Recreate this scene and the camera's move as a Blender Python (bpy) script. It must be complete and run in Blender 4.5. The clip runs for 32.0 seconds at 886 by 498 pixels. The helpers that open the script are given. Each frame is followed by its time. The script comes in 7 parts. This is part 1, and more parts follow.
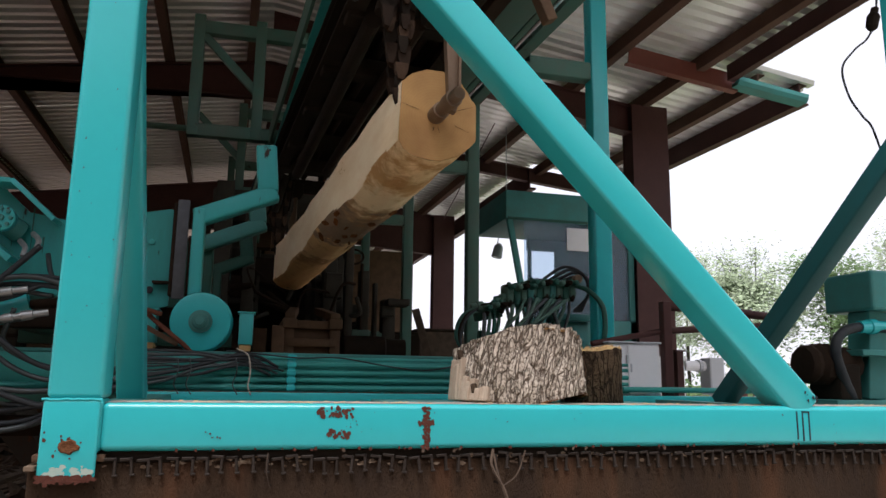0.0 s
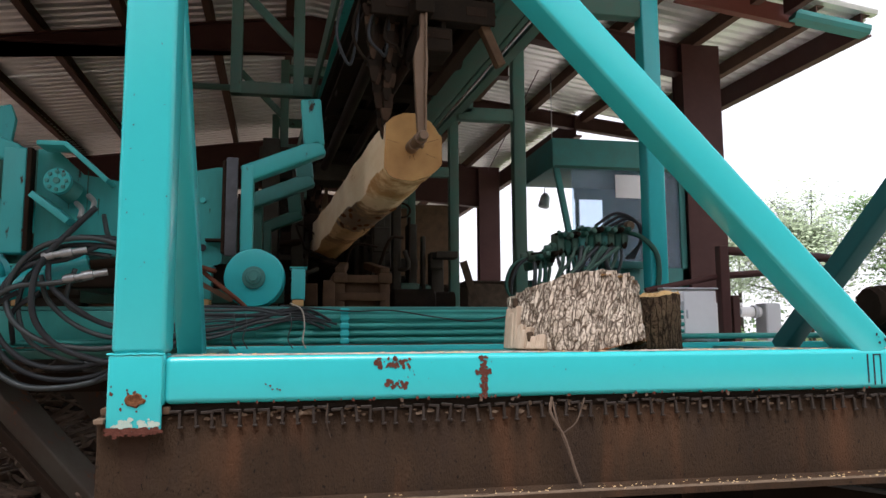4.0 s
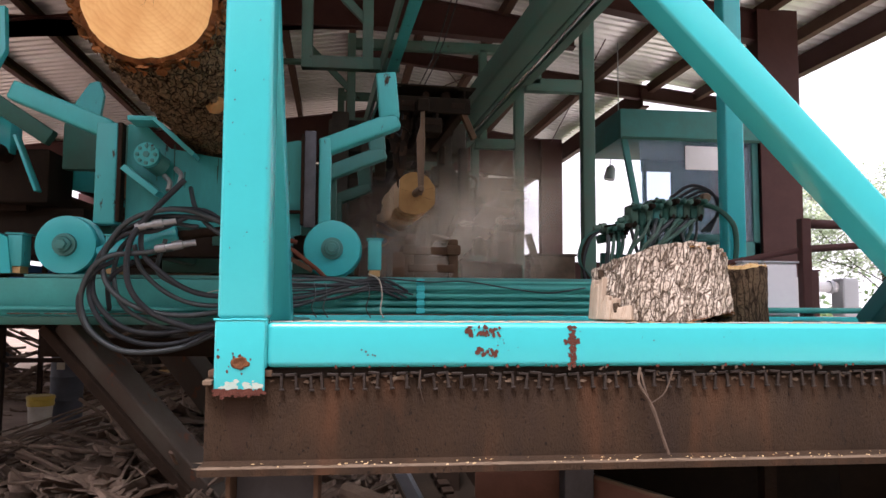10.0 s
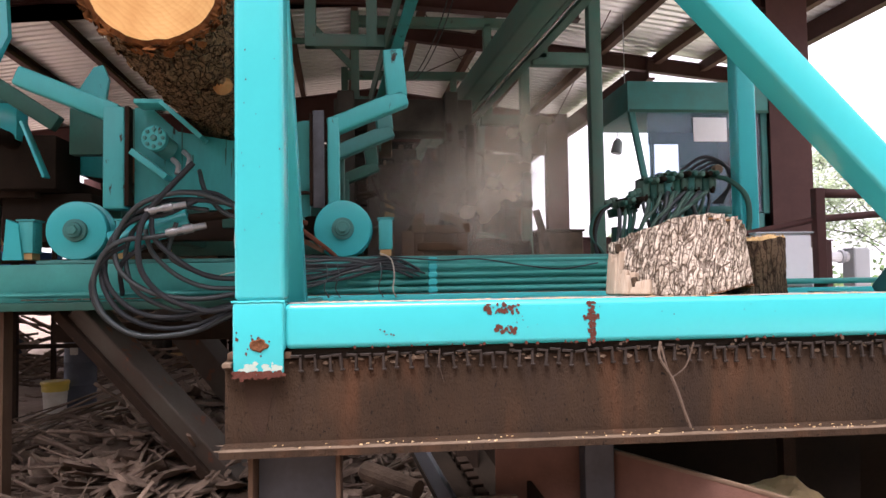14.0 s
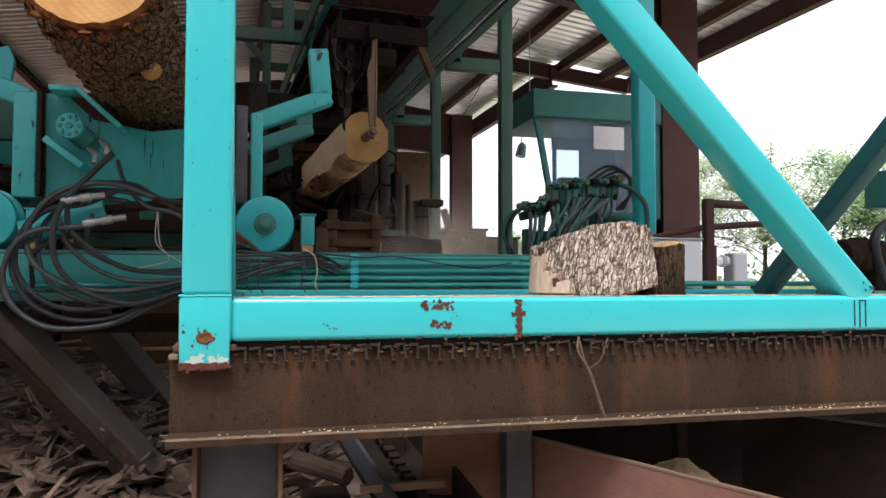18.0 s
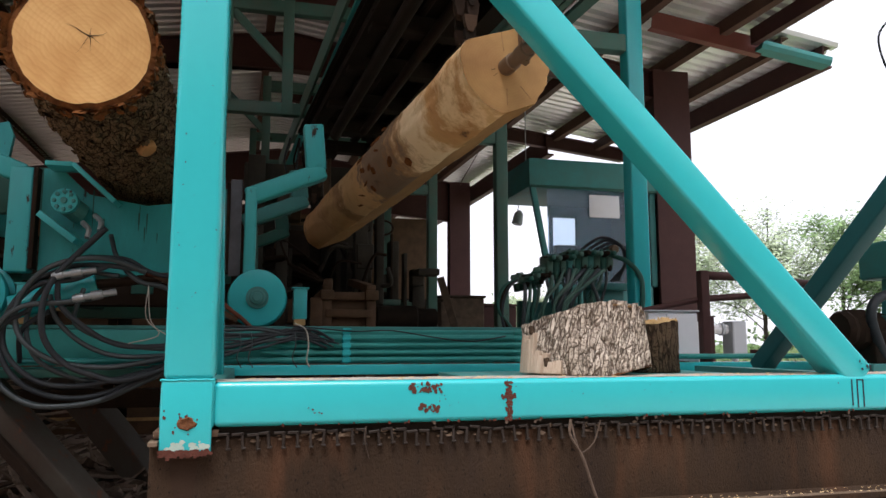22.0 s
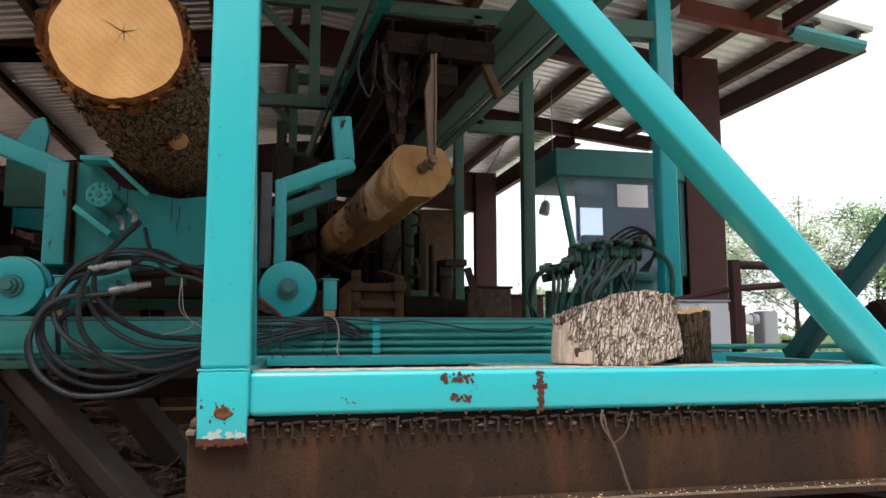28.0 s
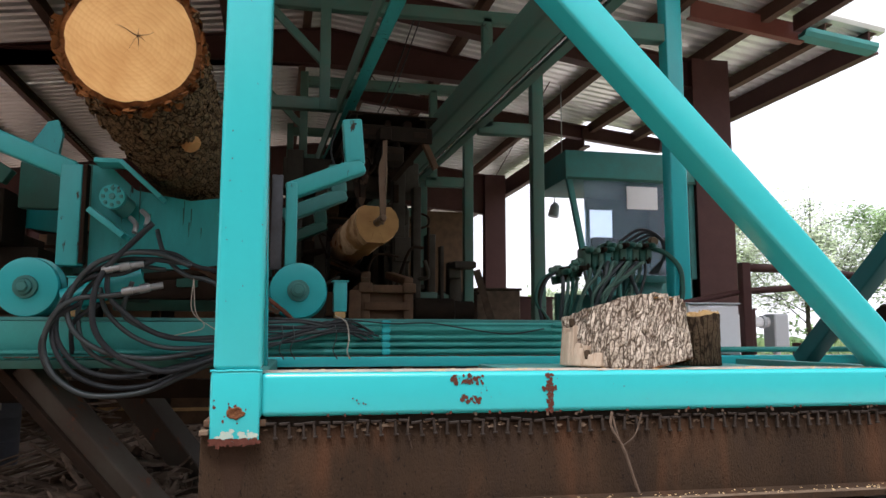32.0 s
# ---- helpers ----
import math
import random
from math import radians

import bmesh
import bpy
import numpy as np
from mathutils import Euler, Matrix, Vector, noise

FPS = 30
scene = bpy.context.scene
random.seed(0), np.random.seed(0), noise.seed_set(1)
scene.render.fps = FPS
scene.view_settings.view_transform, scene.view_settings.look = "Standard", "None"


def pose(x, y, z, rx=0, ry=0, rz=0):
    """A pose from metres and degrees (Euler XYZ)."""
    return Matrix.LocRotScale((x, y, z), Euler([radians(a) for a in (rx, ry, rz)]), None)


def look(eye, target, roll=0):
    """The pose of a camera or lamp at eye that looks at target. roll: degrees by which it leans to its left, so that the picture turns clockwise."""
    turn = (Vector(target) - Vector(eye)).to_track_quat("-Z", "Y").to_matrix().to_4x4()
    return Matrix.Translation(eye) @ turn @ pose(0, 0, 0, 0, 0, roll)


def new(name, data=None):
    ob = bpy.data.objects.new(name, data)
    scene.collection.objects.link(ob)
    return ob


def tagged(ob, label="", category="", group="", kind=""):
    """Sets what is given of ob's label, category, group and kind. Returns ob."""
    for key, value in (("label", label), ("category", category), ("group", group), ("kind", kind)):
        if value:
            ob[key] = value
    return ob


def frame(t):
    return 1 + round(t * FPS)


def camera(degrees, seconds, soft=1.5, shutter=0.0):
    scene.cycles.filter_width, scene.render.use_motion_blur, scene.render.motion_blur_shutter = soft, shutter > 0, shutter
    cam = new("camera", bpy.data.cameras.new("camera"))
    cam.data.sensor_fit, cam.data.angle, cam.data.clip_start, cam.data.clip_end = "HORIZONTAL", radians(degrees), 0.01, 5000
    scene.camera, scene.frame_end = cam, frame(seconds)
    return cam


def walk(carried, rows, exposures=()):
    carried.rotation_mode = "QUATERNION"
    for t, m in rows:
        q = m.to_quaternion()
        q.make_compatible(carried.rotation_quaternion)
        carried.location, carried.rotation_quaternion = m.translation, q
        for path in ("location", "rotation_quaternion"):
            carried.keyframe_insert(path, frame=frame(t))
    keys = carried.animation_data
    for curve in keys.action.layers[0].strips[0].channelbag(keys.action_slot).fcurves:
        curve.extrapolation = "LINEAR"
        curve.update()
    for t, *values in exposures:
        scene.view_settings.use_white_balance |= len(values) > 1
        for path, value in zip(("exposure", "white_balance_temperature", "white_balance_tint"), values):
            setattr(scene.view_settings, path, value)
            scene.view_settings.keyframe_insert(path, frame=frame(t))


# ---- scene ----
cam = camera(62.4, 32.0)
PATH = [
    (0, (0.444, -2.561, 1.604), (0.937, -0.655, 1.957), 0.8),
    (0.5, (0.603, -2.552, 1.636), (1.044, -0.618, 1.894), -1.2),
    (1, (0.611, -2.539, 1.613), (1.032, -0.592, 1.79), -1.6),
    (1.5, (0.881, -2.536, 1.588), (1.156, -0.584, 1.927), 0.5),
    (2, (0.982, -2.508, 1.574), (1.218, -0.539, 1.831), -0.5),
    (2.5, (0.731, -2.508, 1.567), (1.097, -0.558, 1.816), -3.1),
    (3, (0.47, -2.501, 1.573), (0.886, -0.554, 1.762), -3.5),
    (3.5, (0.437, -2.503, 1.593), (0.808, -0.551, 1.819), -0.5),
    (5.5, (0.374, -2.505, 1.593), (0.759, -0.556, 1.818), -0.3),
    (6, (0.362, -2.516, 1.599), (0.733, -0.564, 1.828), -0.1),
    (6.5, (0.369, -2.502, 1.597), (0.712, -0.545, 1.828), -0.5),
    (7, (0.372, -2.505, 1.599), (0.692, -0.548, 1.856), -0.7),
    (7.5, (0.364, -2.518, 1.606), (0.683, -0.561, 1.871), -0.7),
    (8, (0.355, -2.521, 1.604), (0.654, -0.563, 1.879), -0.6),
    (8.5, (0.346, -2.522, 1.606), (0.639, -0.561, 1.87), -0.4),
    (9, (0.34, -2.526, 1.598), (0.596, -0.556, 1.829), -0.3),
    (9.5, (0.32, -2.522, 1.594), (0.561, -0.543, 1.746), -0.2),
    (10, (0.31, -2.526, 1.581), (0.534, -0.544, 1.734), 0.3),
    (10.5, (0.297, -2.51, 1.585), (0.544, -0.528, 1.701), 0.4),
    (11, (0.297, -2.508, 1.584), (0.542, -0.527, 1.701), 0.3),
    (11.5, (0.3, -2.509, 1.587), (0.527, -0.525, 1.708), -0.0),
    (12, (0.294, -2.509, 1.586), (0.514, -0.524, 1.699), -0.1),
    (12.5, (0.286, -2.515, 1.587), (0.507, -0.53, 1.701), -0.5),
    (13, (0.272, -2.513, 1.583), (0.478, -0.527, 1.693), -1.2),
    (13.5, (0.271, -2.503, 1.583), (0.463, -0.515, 1.689), -1.4),
    (14, (0.274, -2.498, 1.582), (0.483, -0.511, 1.675), -0.9),
    (14.5, (0.286, -2.487, 1.578), (0.409, -0.491, 1.595), -1.1),
    (15, (0.323, -2.545, 1.6), (0.463, -0.55, 1.623), -0.2),
    (15.5, (0.213, -2.601, 1.602), (0.673, -0.657, 1.694), -2.7),
    (17.5, (0.085, -2.662, 1.586), (0.541, -0.715, 1.638), 0.4),
    (18, (0.101, -2.645, 1.589), (0.582, -0.706, 1.67), 0.1),
    (18.5, (0.12, -2.626, 1.606), (0.594, -0.685, 1.713), 0.1),
    (19, (0.13, -2.636, 1.645), (0.594, -0.698, 1.814), 0.0),
    (19.5, (0.123, -2.647, 1.664), (0.607, -0.724, 1.919), 0.4),
    (20, (0.119, -2.654, 1.665), (0.602, -0.734, 1.948), 0.1),
    (20.5, (0.131, -2.659, 1.664), (0.62, -0.741, 1.948), -0.2),
    (21, (0.139, -2.646, 1.657), (0.615, -0.721, 1.915), 0.2),
    (21.5, (0.138, -2.638, 1.652), (0.615, -0.711, 1.897), 0.3),
    (22, (0.145, -2.639, 1.651), (0.624, -0.714, 1.907), 0.0),
    (22.5, (0.143, -2.646, 1.657), (0.639, -0.725, 1.911), 0.1),
    (23, (0.137, -2.649, 1.658), (0.628, -0.728, 1.919), -0.0),
    (23.5, (0.135, -2.652, 1.658), (0.605, -0.725, 1.919), -0.0),
    (24, (0.141, -2.648, 1.659), (0.595, -0.717, 1.916), -0.2),
    (24.5, (0.142, -2.649, 1.66), (0.596, -0.718, 1.916), -0.1),
    (25, (0.133, -2.652, 1.659), (0.584, -0.719, 1.909), -0.0),
    (25.5, (0.125, -2.649, 1.658), (0.553, -0.712, 1.911), -0.0),
    (27.5, (0.132, -2.643, 1.648), (0.551, -0.702, 1.881), -0.3),
    (28, (0.125, -2.643, 1.65), (0.536, -0.7, 1.881), -0.1),
    (28.5, (0.122, -2.642, 1.648), (0.542, -0.699, 1.867), -0.2),
    (29, (0.12, -2.645, 1.648), (0.527, -0.7, 1.869), -0.1),
    (29.5, (0.114, -2.652, 1.648), (0.516, -0.706, 1.872), -0.0),
    (30, (0.106, -2.658, 1.648), (0.498, -0.71, 1.874), 0.0),
    (30.5, (0.111, -2.666, 1.65), (0.502, -0.718, 1.885), -0.0),
    (31, (0.11, -2.666, 1.649), (0.501, -0.717, 1.877), 0.0),
    (31.5, (0.114, -2.664, 1.652), (0.493, -0.715, 1.887), -0.2),
    (32, (0.116, -2.662, 1.65), (0.503, -0.714, 1.886), 0.1),
]
walk(cam, [(t, look(eye, target, roll)) for t, eye, target, roll in PATH], [(0, 0.22, 6500, 14), (1, 0.34, 6500, 14), (2, 0.56, 6500, 14), (3, 0.6, 6500, 14), (6, 0.52, 6500, 14), (9, 0.86, 6612, 22), (11, 1.12, 6650, 24), (15, 1.22, 6650, 24), (17.5, 0.88, 6556, 18), (19, 0.84, 6500, 14), (20.5, 0.54, 6500, 14), (25, 0.46, 6500, 14), (29, 0.66, 6500, 14), (32, 0.66, 6500, 14)])

# ---- light ----
world = bpy.data.worlds.new("sky")
scene.world = world
world.use_nodes = True
sky = world.node_tree.nodes.new("ShaderNodeTexSky")
sky.sky_type, sky.sun_disc = "NISHITA", False
sky.sun_elevation, sky.sun_rotation = radians(62), radians(200)
sky.air_density, sky.dust_density, sky.ozone_density = 1.0, 4.0, 1.0
cloud = world.node_tree.nodes.new("ShaderNodeMixRGB")
cloud.inputs[0].default_value = 0.75
cloud.inputs[2].default_value = (11.4, 11.55, 12.5, 1)
bg = world.node_tree.nodes["Background"]
world.node_tree.links.new(sky.outputs[0], cloud.inputs[1])
world.node_tree.links.new(cloud.outputs[0], bg.inputs[0])
bg.inputs[1].default_value = 0.10
sun = new("sun", bpy.data.lights.new("sun", "SUN"))
sun.data.energy, sun.data.angle, sun.data.color = 2.9, radians(24), (0.985, 0.965, 0.99)
sun.matrix_world = look((-2.5, -5.6, 14), (0, 0, 1))


# ---- materials ----
def material(name, base, rough=0.6, metal=0.0, second=None, scale=6.0, amount=0.5, bump=0.0, bump_scale=60.0, spots=None, spot_scale=9.0, spot_at=0.66, stretch=(1, 1, 1), coords="Object", vary=0.0):
    """A node material: a base colour mottled with a second one at two scales, worn spots, fine relief."""
    m = bpy.data.materials.new(name)
    m.use_nodes = True
    nt = m.node_tree
    n, link = nt.nodes, nt.links.new
    b = n["Principled BSDF"]
    b.inputs["Roughness"].default_value, b.inputs["Metallic"].default_value = rough, metal
    b.inputs["Specular IOR Level"].default_value = 0.5 if rough < 0.4 else 0.3 if rough < 0.65 else 0.08
    geo = n.new("ShaderNodeNewGeometry") if coords == "World" else n.new("ShaderNodeTexCoord")
    mp = n.new("ShaderNodeMapping")
    mp.inputs["Scale"].default_value = stretch
    link(geo.outputs["Position" if coords == "World" else "Object"], mp.inputs[0])

    def noise_of(s, detail=6.0, rough_=0.6):
        t = n.new("ShaderNodeTexNoise")
        t.inputs["Scale"].default_value, t.inputs["Detail"].default_value, t.inputs["Roughness"].default_value = s, detail, rough_
        link(mp.outputs[0], t.inputs["Vector"])
        return t.outputs["Fac"]

    def mix(fac, a, c):
        x = n.new("ShaderNodeMixRGB")
        if isinstance(fac, float):
            x.inputs[0].default_value = fac
        else:
            link(fac, x.inputs[0])
        for i, v in ((1, a), (2, c)):
            if isinstance(v, tuple):
                x.inputs[i].default_value = (*v, 1)
            else:
                link(v, x.inputs[i])
        return x.outputs[0]

    def ramp(fac, lo, hi):
        r = n.new("ShaderNodeMapRange")
        r.inputs["From Min"].default_value, r.inputs["From Max"].default_value = lo, hi
        link(fac, r.inputs["Value"])
        return r.outputs[0]

    second = second or tuple(c * 0.7 for c in base)
    big = ramp(noise_of(scale), 0.5 - 0.3, 0.5 + 0.3)
    col = mix(big, base, tuple(x + (y - x) * amount for x, y in zip(base, second)))
    fine = ramp(noise_of(scale * 9, 3.0), 0.35, 0.75)
    col = mix(fine, col, mix(0.25 * amount + 0.05, col, second))
    if spots:
        s = ramp(noise_of(spot_scale, 8.0, 0.7), spot_at, spot_at + 0.04)
        col = mix(s, col, spots)
        rr = n.new("ShaderNodeMapRange")
        rr.inputs["To Min"].default_value, rr.inputs["To Max"].default_value = rough, 0.85
        link(s, rr.inputs["Value"])
        link(rr.outputs[0], b.inputs["Roughness"])
    if vary:
        info = n.new("ShaderNodeObjectInfo")
        hsv = n.new("ShaderNodeHueSaturation")
        v = n.new("ShaderNodeMapRange")
        v.inputs["To Min"].default_value, v.inputs["To Max"].default_value = 1 - vary, 1 + vary
        link(info.outputs["Random"], v.inputs["Value"])
        link(v.outputs[0], hsv.inputs["Value"])
        link(col, hsv.inputs["Color"])
        col = hsv.outputs[0]
    link(col, b.inputs["Base Color"])
    if bump:
        bp = n.new("ShaderNodeBump")
        bp.inputs["Strength"].default_value, bp.inputs["Distance"].default_value = bump, 0.01
        link(noise_of(bump_scale, 5.0), bp.inputs["Height"])
        link(bp.outputs[0], b.inputs["Normal"])
    return m


TEAL = material("teal_paint", (0.028, 0.455, 0.47), 0.24, 0, (0.024, 0.38, 0.4), 2.5, 0.5, 0.04, 90, (0.13, 0.06, 0.035), 7.0, 0.77)
TEAL_WORN = material("worn_teal_paint", (0.035, 0.43, 0.43), 0.4, 0, (0.05, 0.3, 0.29), 3.0, 0.8, 0.08, 80, (0.05, 0.032, 0.022), 8.0, 0.62, (1.6, 1.6, 0.45))
# Stained teal, also toned down for the shade of the log above it.
CRADLE = material("oil_stained_log_shaded_teal", (0.03, 0.36, 0.35), 0.4, 0, (0.024, 0.21, 0.19), 3.5, 0.9, 0.08, 80, (0.03, 0.03, 0.024), 7.0, 0.66, (1.6, 1.6, 0.4))
# Dusty teal, also the dimmer copy for parts deeper under the roof.
TEAL_DUSTY_DIM = material("dusty_dim_teal_paint", (0.04, 0.25, 0.235), 0.5, 0, (0.06, 0.155, 0.135), 4, 0.8, 0.1, 70, (0.09, 0.05, 0.03), 6.0, 0.70)
# Grimy green; its low tone also paints shade onto far teal parts.
TEAL_DARK = material("grimy_shaded_green_paint", (0.012, 0.115, 0.085), 0.55, 0, (0.025, 0.06, 0.045), 3, 0.9, 0.1, 60, (0.035, 0.026, 0.02), 5.0, 0.66)
RUST = material("rusty_steel", (0.15, 0.095, 0.06), 0.85, 0.1, (0.055, 0.033, 0.022), 2.2, 1.0, 0.4, 120, (0.022, 0.016, 0.012), 95, 0.635, (1, 1, 0.35))
# Dusty green; its greyer second tone also stands for haze around the rails.
GANTRY = material("dusty_hazed_gantry_green", (0.042, 0.168, 0.128), 0.55, 0, (0.1, 0.125, 0.098), 3, 0.9, 0.1, 60, (0.035, 0.026, 0.02), 5.0, 0.66)
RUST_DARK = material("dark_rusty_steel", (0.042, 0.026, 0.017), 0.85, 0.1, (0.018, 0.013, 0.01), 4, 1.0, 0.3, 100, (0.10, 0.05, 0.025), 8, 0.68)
BLUE_STEEL = material("mill_scale_steel", (0.095, 0.105, 0.115), 0.5, 0.3, (0.04, 0.04, 0.044), 5, 0.9, 0.1, 80, (0.13, 0.07, 0.04), 5, 0.64)
MAROON = material("maroon_primer", (0.088, 0.036, 0.031), 0.6, 0, (0.045, 0.014, 0.012), 2, 0.8, 0.06, 60)
PURLIN = material("dusty_brown_purlin", (0.13, 0.074, 0.055), 0.65, 0, (0.075, 0.04, 0.03), 2, 0.8, 0.06, 60)
ROOF = material("corrugated_sheet", (0.88, 0.87, 0.84), 0.36, 0.6, (0.74, 0.72, 0.67), 0.9, 0.9, 0.05, 40)
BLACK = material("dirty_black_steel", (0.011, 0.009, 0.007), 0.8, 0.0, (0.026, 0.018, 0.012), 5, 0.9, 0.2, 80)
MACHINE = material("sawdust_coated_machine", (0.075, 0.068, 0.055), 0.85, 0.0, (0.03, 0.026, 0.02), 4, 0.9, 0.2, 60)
WOOD = material("fresh_sawn_wood", (0.62, 0.42, 0.2), 0.75, 0, (0.36, 0.2, 0.08), 3, 0.9, 0.2, 60, (0.10, 0.06, 0.03), 4, 0.66, (3, 0.5, 3))
RUBBER = material("black_rubber_hose", (0.016, 0.02, 0.025), 0.45, 0, (0.05, 0.055, 0.055), 10, 0.7, 0.05, 80)
RUBBER.node_tree.nodes["Principled BSDF"].inputs["Specular IOR Level"].default_value = 0.2
CHROME = material("bright_fitting", (0.8, 0.8, 0.78), 0.25, 1.0, (0.5, 0.5, 0.48), 20, 0.5)
GROUND = material("dirt_with_bark", (0.44, 0.35, 0.285), 0.95, 0, (0.2, 0.15, 0.115), 1.6, 1.0, 0.8, 20, (0.4, 0.33, 0.25), 6, 0.6, coords="World")
SLABS = material("weathered_bark_slabs", (0.12, 0.085, 0.06), 0.95, 0, (0.045, 0.033, 0.025), 8, 1.0, 0.7, 50, None, vary=0.45)
WHITE = material("white_enamel", (0.86, 0.86, 0.87), 0.4, 0, (0.7, 0.7, 0.7), 3, 0.4)
GREYBOX = material("grey_enclosure", (0.5, 0.52, 0.54), 0.45, 0, (0.42, 0.44, 0.46), 4, 0.5)
SAWDUST = material("sawdust", (0.76, 0.59, 0.35), 0.95, 0, (0.55, 0.39, 0.2), 12, 0.9, 0.8, 70)
ZINC = material("zinc_plated_fitting", (0.4, 0.42, 0.42), 0.32, 0.6, (0.2, 0.21, 0.21), 30, 0.7)
RUSTPATCH = material("bare_rust", (0.13, 0.05, 0.035), 0.85, 0, (0.06, 0.022, 0.016), 40, 0.9, 0.3, 120)
PALE = material("pale_scuffed_paint", (0.4, 0.46, 0.38), 0.7, 0, (0.3, 0.45, 0.4), 20, 0.9, 0.2, 90)
YELLOW = material("yellow_plastic", (0.5, 0.36, 0.05), 0.5, 0, (0.35, 0.25, 0.05), 8, 0.6)
INK = material("black_paint_pen", (0.015, 0.02, 0.025), 0.6)
RED = material("red_oxide_paint", (0.2, 0.062, 0.045), 0.55, 0, (0.13, 0.04, 0.03), 3, 0.8, 0.06, 60)
RACK = material("pipe_rack_green", (0.04, 0.35, 0.31), 0.4, 0, (0.033, 0.21, 0.18), 4, 0.8, 0.08, 70, (0.1, 0.075, 0.05), 6.0, 0.7)
# Teal as it looks under the roof, its shade mixed into the colour.
SHADE_TEAL = material("shaded_dark_teal", (0.016, 0.125, 0.13), 0.5, 0, (0.02, 0.09, 0.09), 3, 0.8, 0.06, 70, (0.05, 0.03, 0.02), 6, 0.7)
LEGRUST = material("grey_brown_rusty_steel", (0.062, 0.058, 0.045), 0.6, 0, (0.04, 0.024, 0.016), 3, 1.0, 0.3, 90, (0.1, 0.042, 0.022), 6, 0.6, (1, 1, 0.6))
STAIN = material("dark_rust_run", (0.046, 0.029, 0.019), 0.9, 0, (0.036, 0.021, 0.014), 20, 0.9, 0.3, 120)
DUST = material("grey_brown_dust", (0.52, 0.48, 0.41), 0.95, 0, (0.36, 0.33, 0.27), 20, 0.9, 0.3, 120)
ORANGE_RUST = material("flaking_orange_rust", (0.22, 0.095, 0.04), 0.9, 0, (0.06, 0.025, 0.015), 60, 1.0, 0.6, 150)
BLUE = material("blue_paint", (0.04, 0.16, 0.42), 0.5)


# ---- building helpers ----
def part(name, bm, mat, parent=None, label="", smooth=False):
    """Links a bmesh as one mesh object under a thing or a part."""
    me = bpy.data.meshes.new(name)
    bmesh.ops.recalc_face_normals(bm, faces=bm.faces)
    if smooth:
        for f in bm.faces:
            f.smooth = True
    bm.to_mesh(me)
    bm.free()
    me.materials.append(mat)
    ob = new(name, me)
    ob.parent = parent
    if label:
        ob["label"] = label
    return ob


def thing(name, label, category, at=(0, 0, 0), group="", kind=""):
    ob = new(name)
    ob.empty_display_size = 0.1
    ob.location = at
    return tagged(ob, label, category, group, kind)


def sharp_smooth(ob, degrees=35):
    me = ob.data
    me.polygons.foreach_set("use_smooth", [True] * len(me.polygons))
    me.set_sharp_from_angle(angle=radians(degrees))
    return ob


def box(x0, x1, y0, y1, z0, z1, bevel=0.0, bm=None, seg=2):
    out = bm or bmesh.new()
    g = bmesh.ops.create_cube(out, size=1, matrix=Matrix.LocRotScale(((x0 + x1) / 2, (y0 + y1) / 2, (z0 + z1) / 2), None, (x1 - x0, y1 - y0, z1 - z0)))
    if bevel:
        vs = set(g["verts"])
        es = [e for e in out.edges if e.verts[0] in vs and e.verts[1] in vs]
        bmesh.ops.bevel(out, geom=es, offset=bevel, segments=seg, profile=0.5, affect="EDGES")
    return out


def axes(a, b, up=(0, 0, 1)):
    w = (Vector(b) - Vector(a)).normalized()
    u = Vector(up)
    if abs(w.dot(u)) > 0.99:
        u = Vector((0, 1, 0))
    r = w.cross(u).normalized()
    return w, r, r.cross(w)


def bar(a, b, w, h, bevel=0.0, up=(0, 0, 1), bm=None, seg=2):
    """A rectangular bar from a to b, w wide across, h along up."""
    out = bm or bmesh.new()
    d, r, u = axes(a, b, up)
    a, b = Vector(a), Vector(b)
    m = Matrix((r, d, u)).transposed().to_4x4()
    m.translation = (a + b) / 2
    g = bmesh.ops.create_cube(out, size=1, matrix=m @ Matrix.Diagonal((w, (b - a).length, h, 1)))
    if bevel:
        vs = set(g["verts"])
        es = [e for e in out.edges if e.verts[0] in vs and e.verts[1] in vs]
        bmesh.ops.bevel(out, geom=es, offset=bevel, segments=seg, profile=0.5, affect="EDGES")
    return out


def profile(a, b, pts, up=(0, 0, 1), bm=None):
    """Sweeps a closed 2D outline (across, up) straight from a to b."""
    out = bm or bmesh.new()
    d, r, u = axes(a, b, up)
    rings = [[out.verts.new(Vector(p) + r * x + u * y) for x, y in pts] for p in (a, b)]
    n = len(pts)
    for i in range(n):
        out.faces.new((rings[0][i], rings[0][(i + 1) % n], rings[1][(i + 1) % n], rings[1][i]))
    out.faces.new(rings[0][::-1])
    out.faces.new(rings[1])
    return out


def ibeam(a, b, w, h, tf=0.014, tw=0.012, up=(0, 0, 1), bm=None):
    p = [(-w / 2, -h / 2), (w / 2, -h / 2), (w / 2, -h / 2 + tf), (tw / 2, -h / 2 + tf), (tw / 2, h / 2 - tf), (w / 2, h / 2 - tf), (w / 2, h / 2), (-w / 2, h / 2), (-w / 2, h / 2 - tf), (-tw / 2, h / 2 - tf), (-tw / 2, -h / 2 + tf), (-w / 2, -h / 2 + tf)]
    return profile(a, b, p, up, bm)


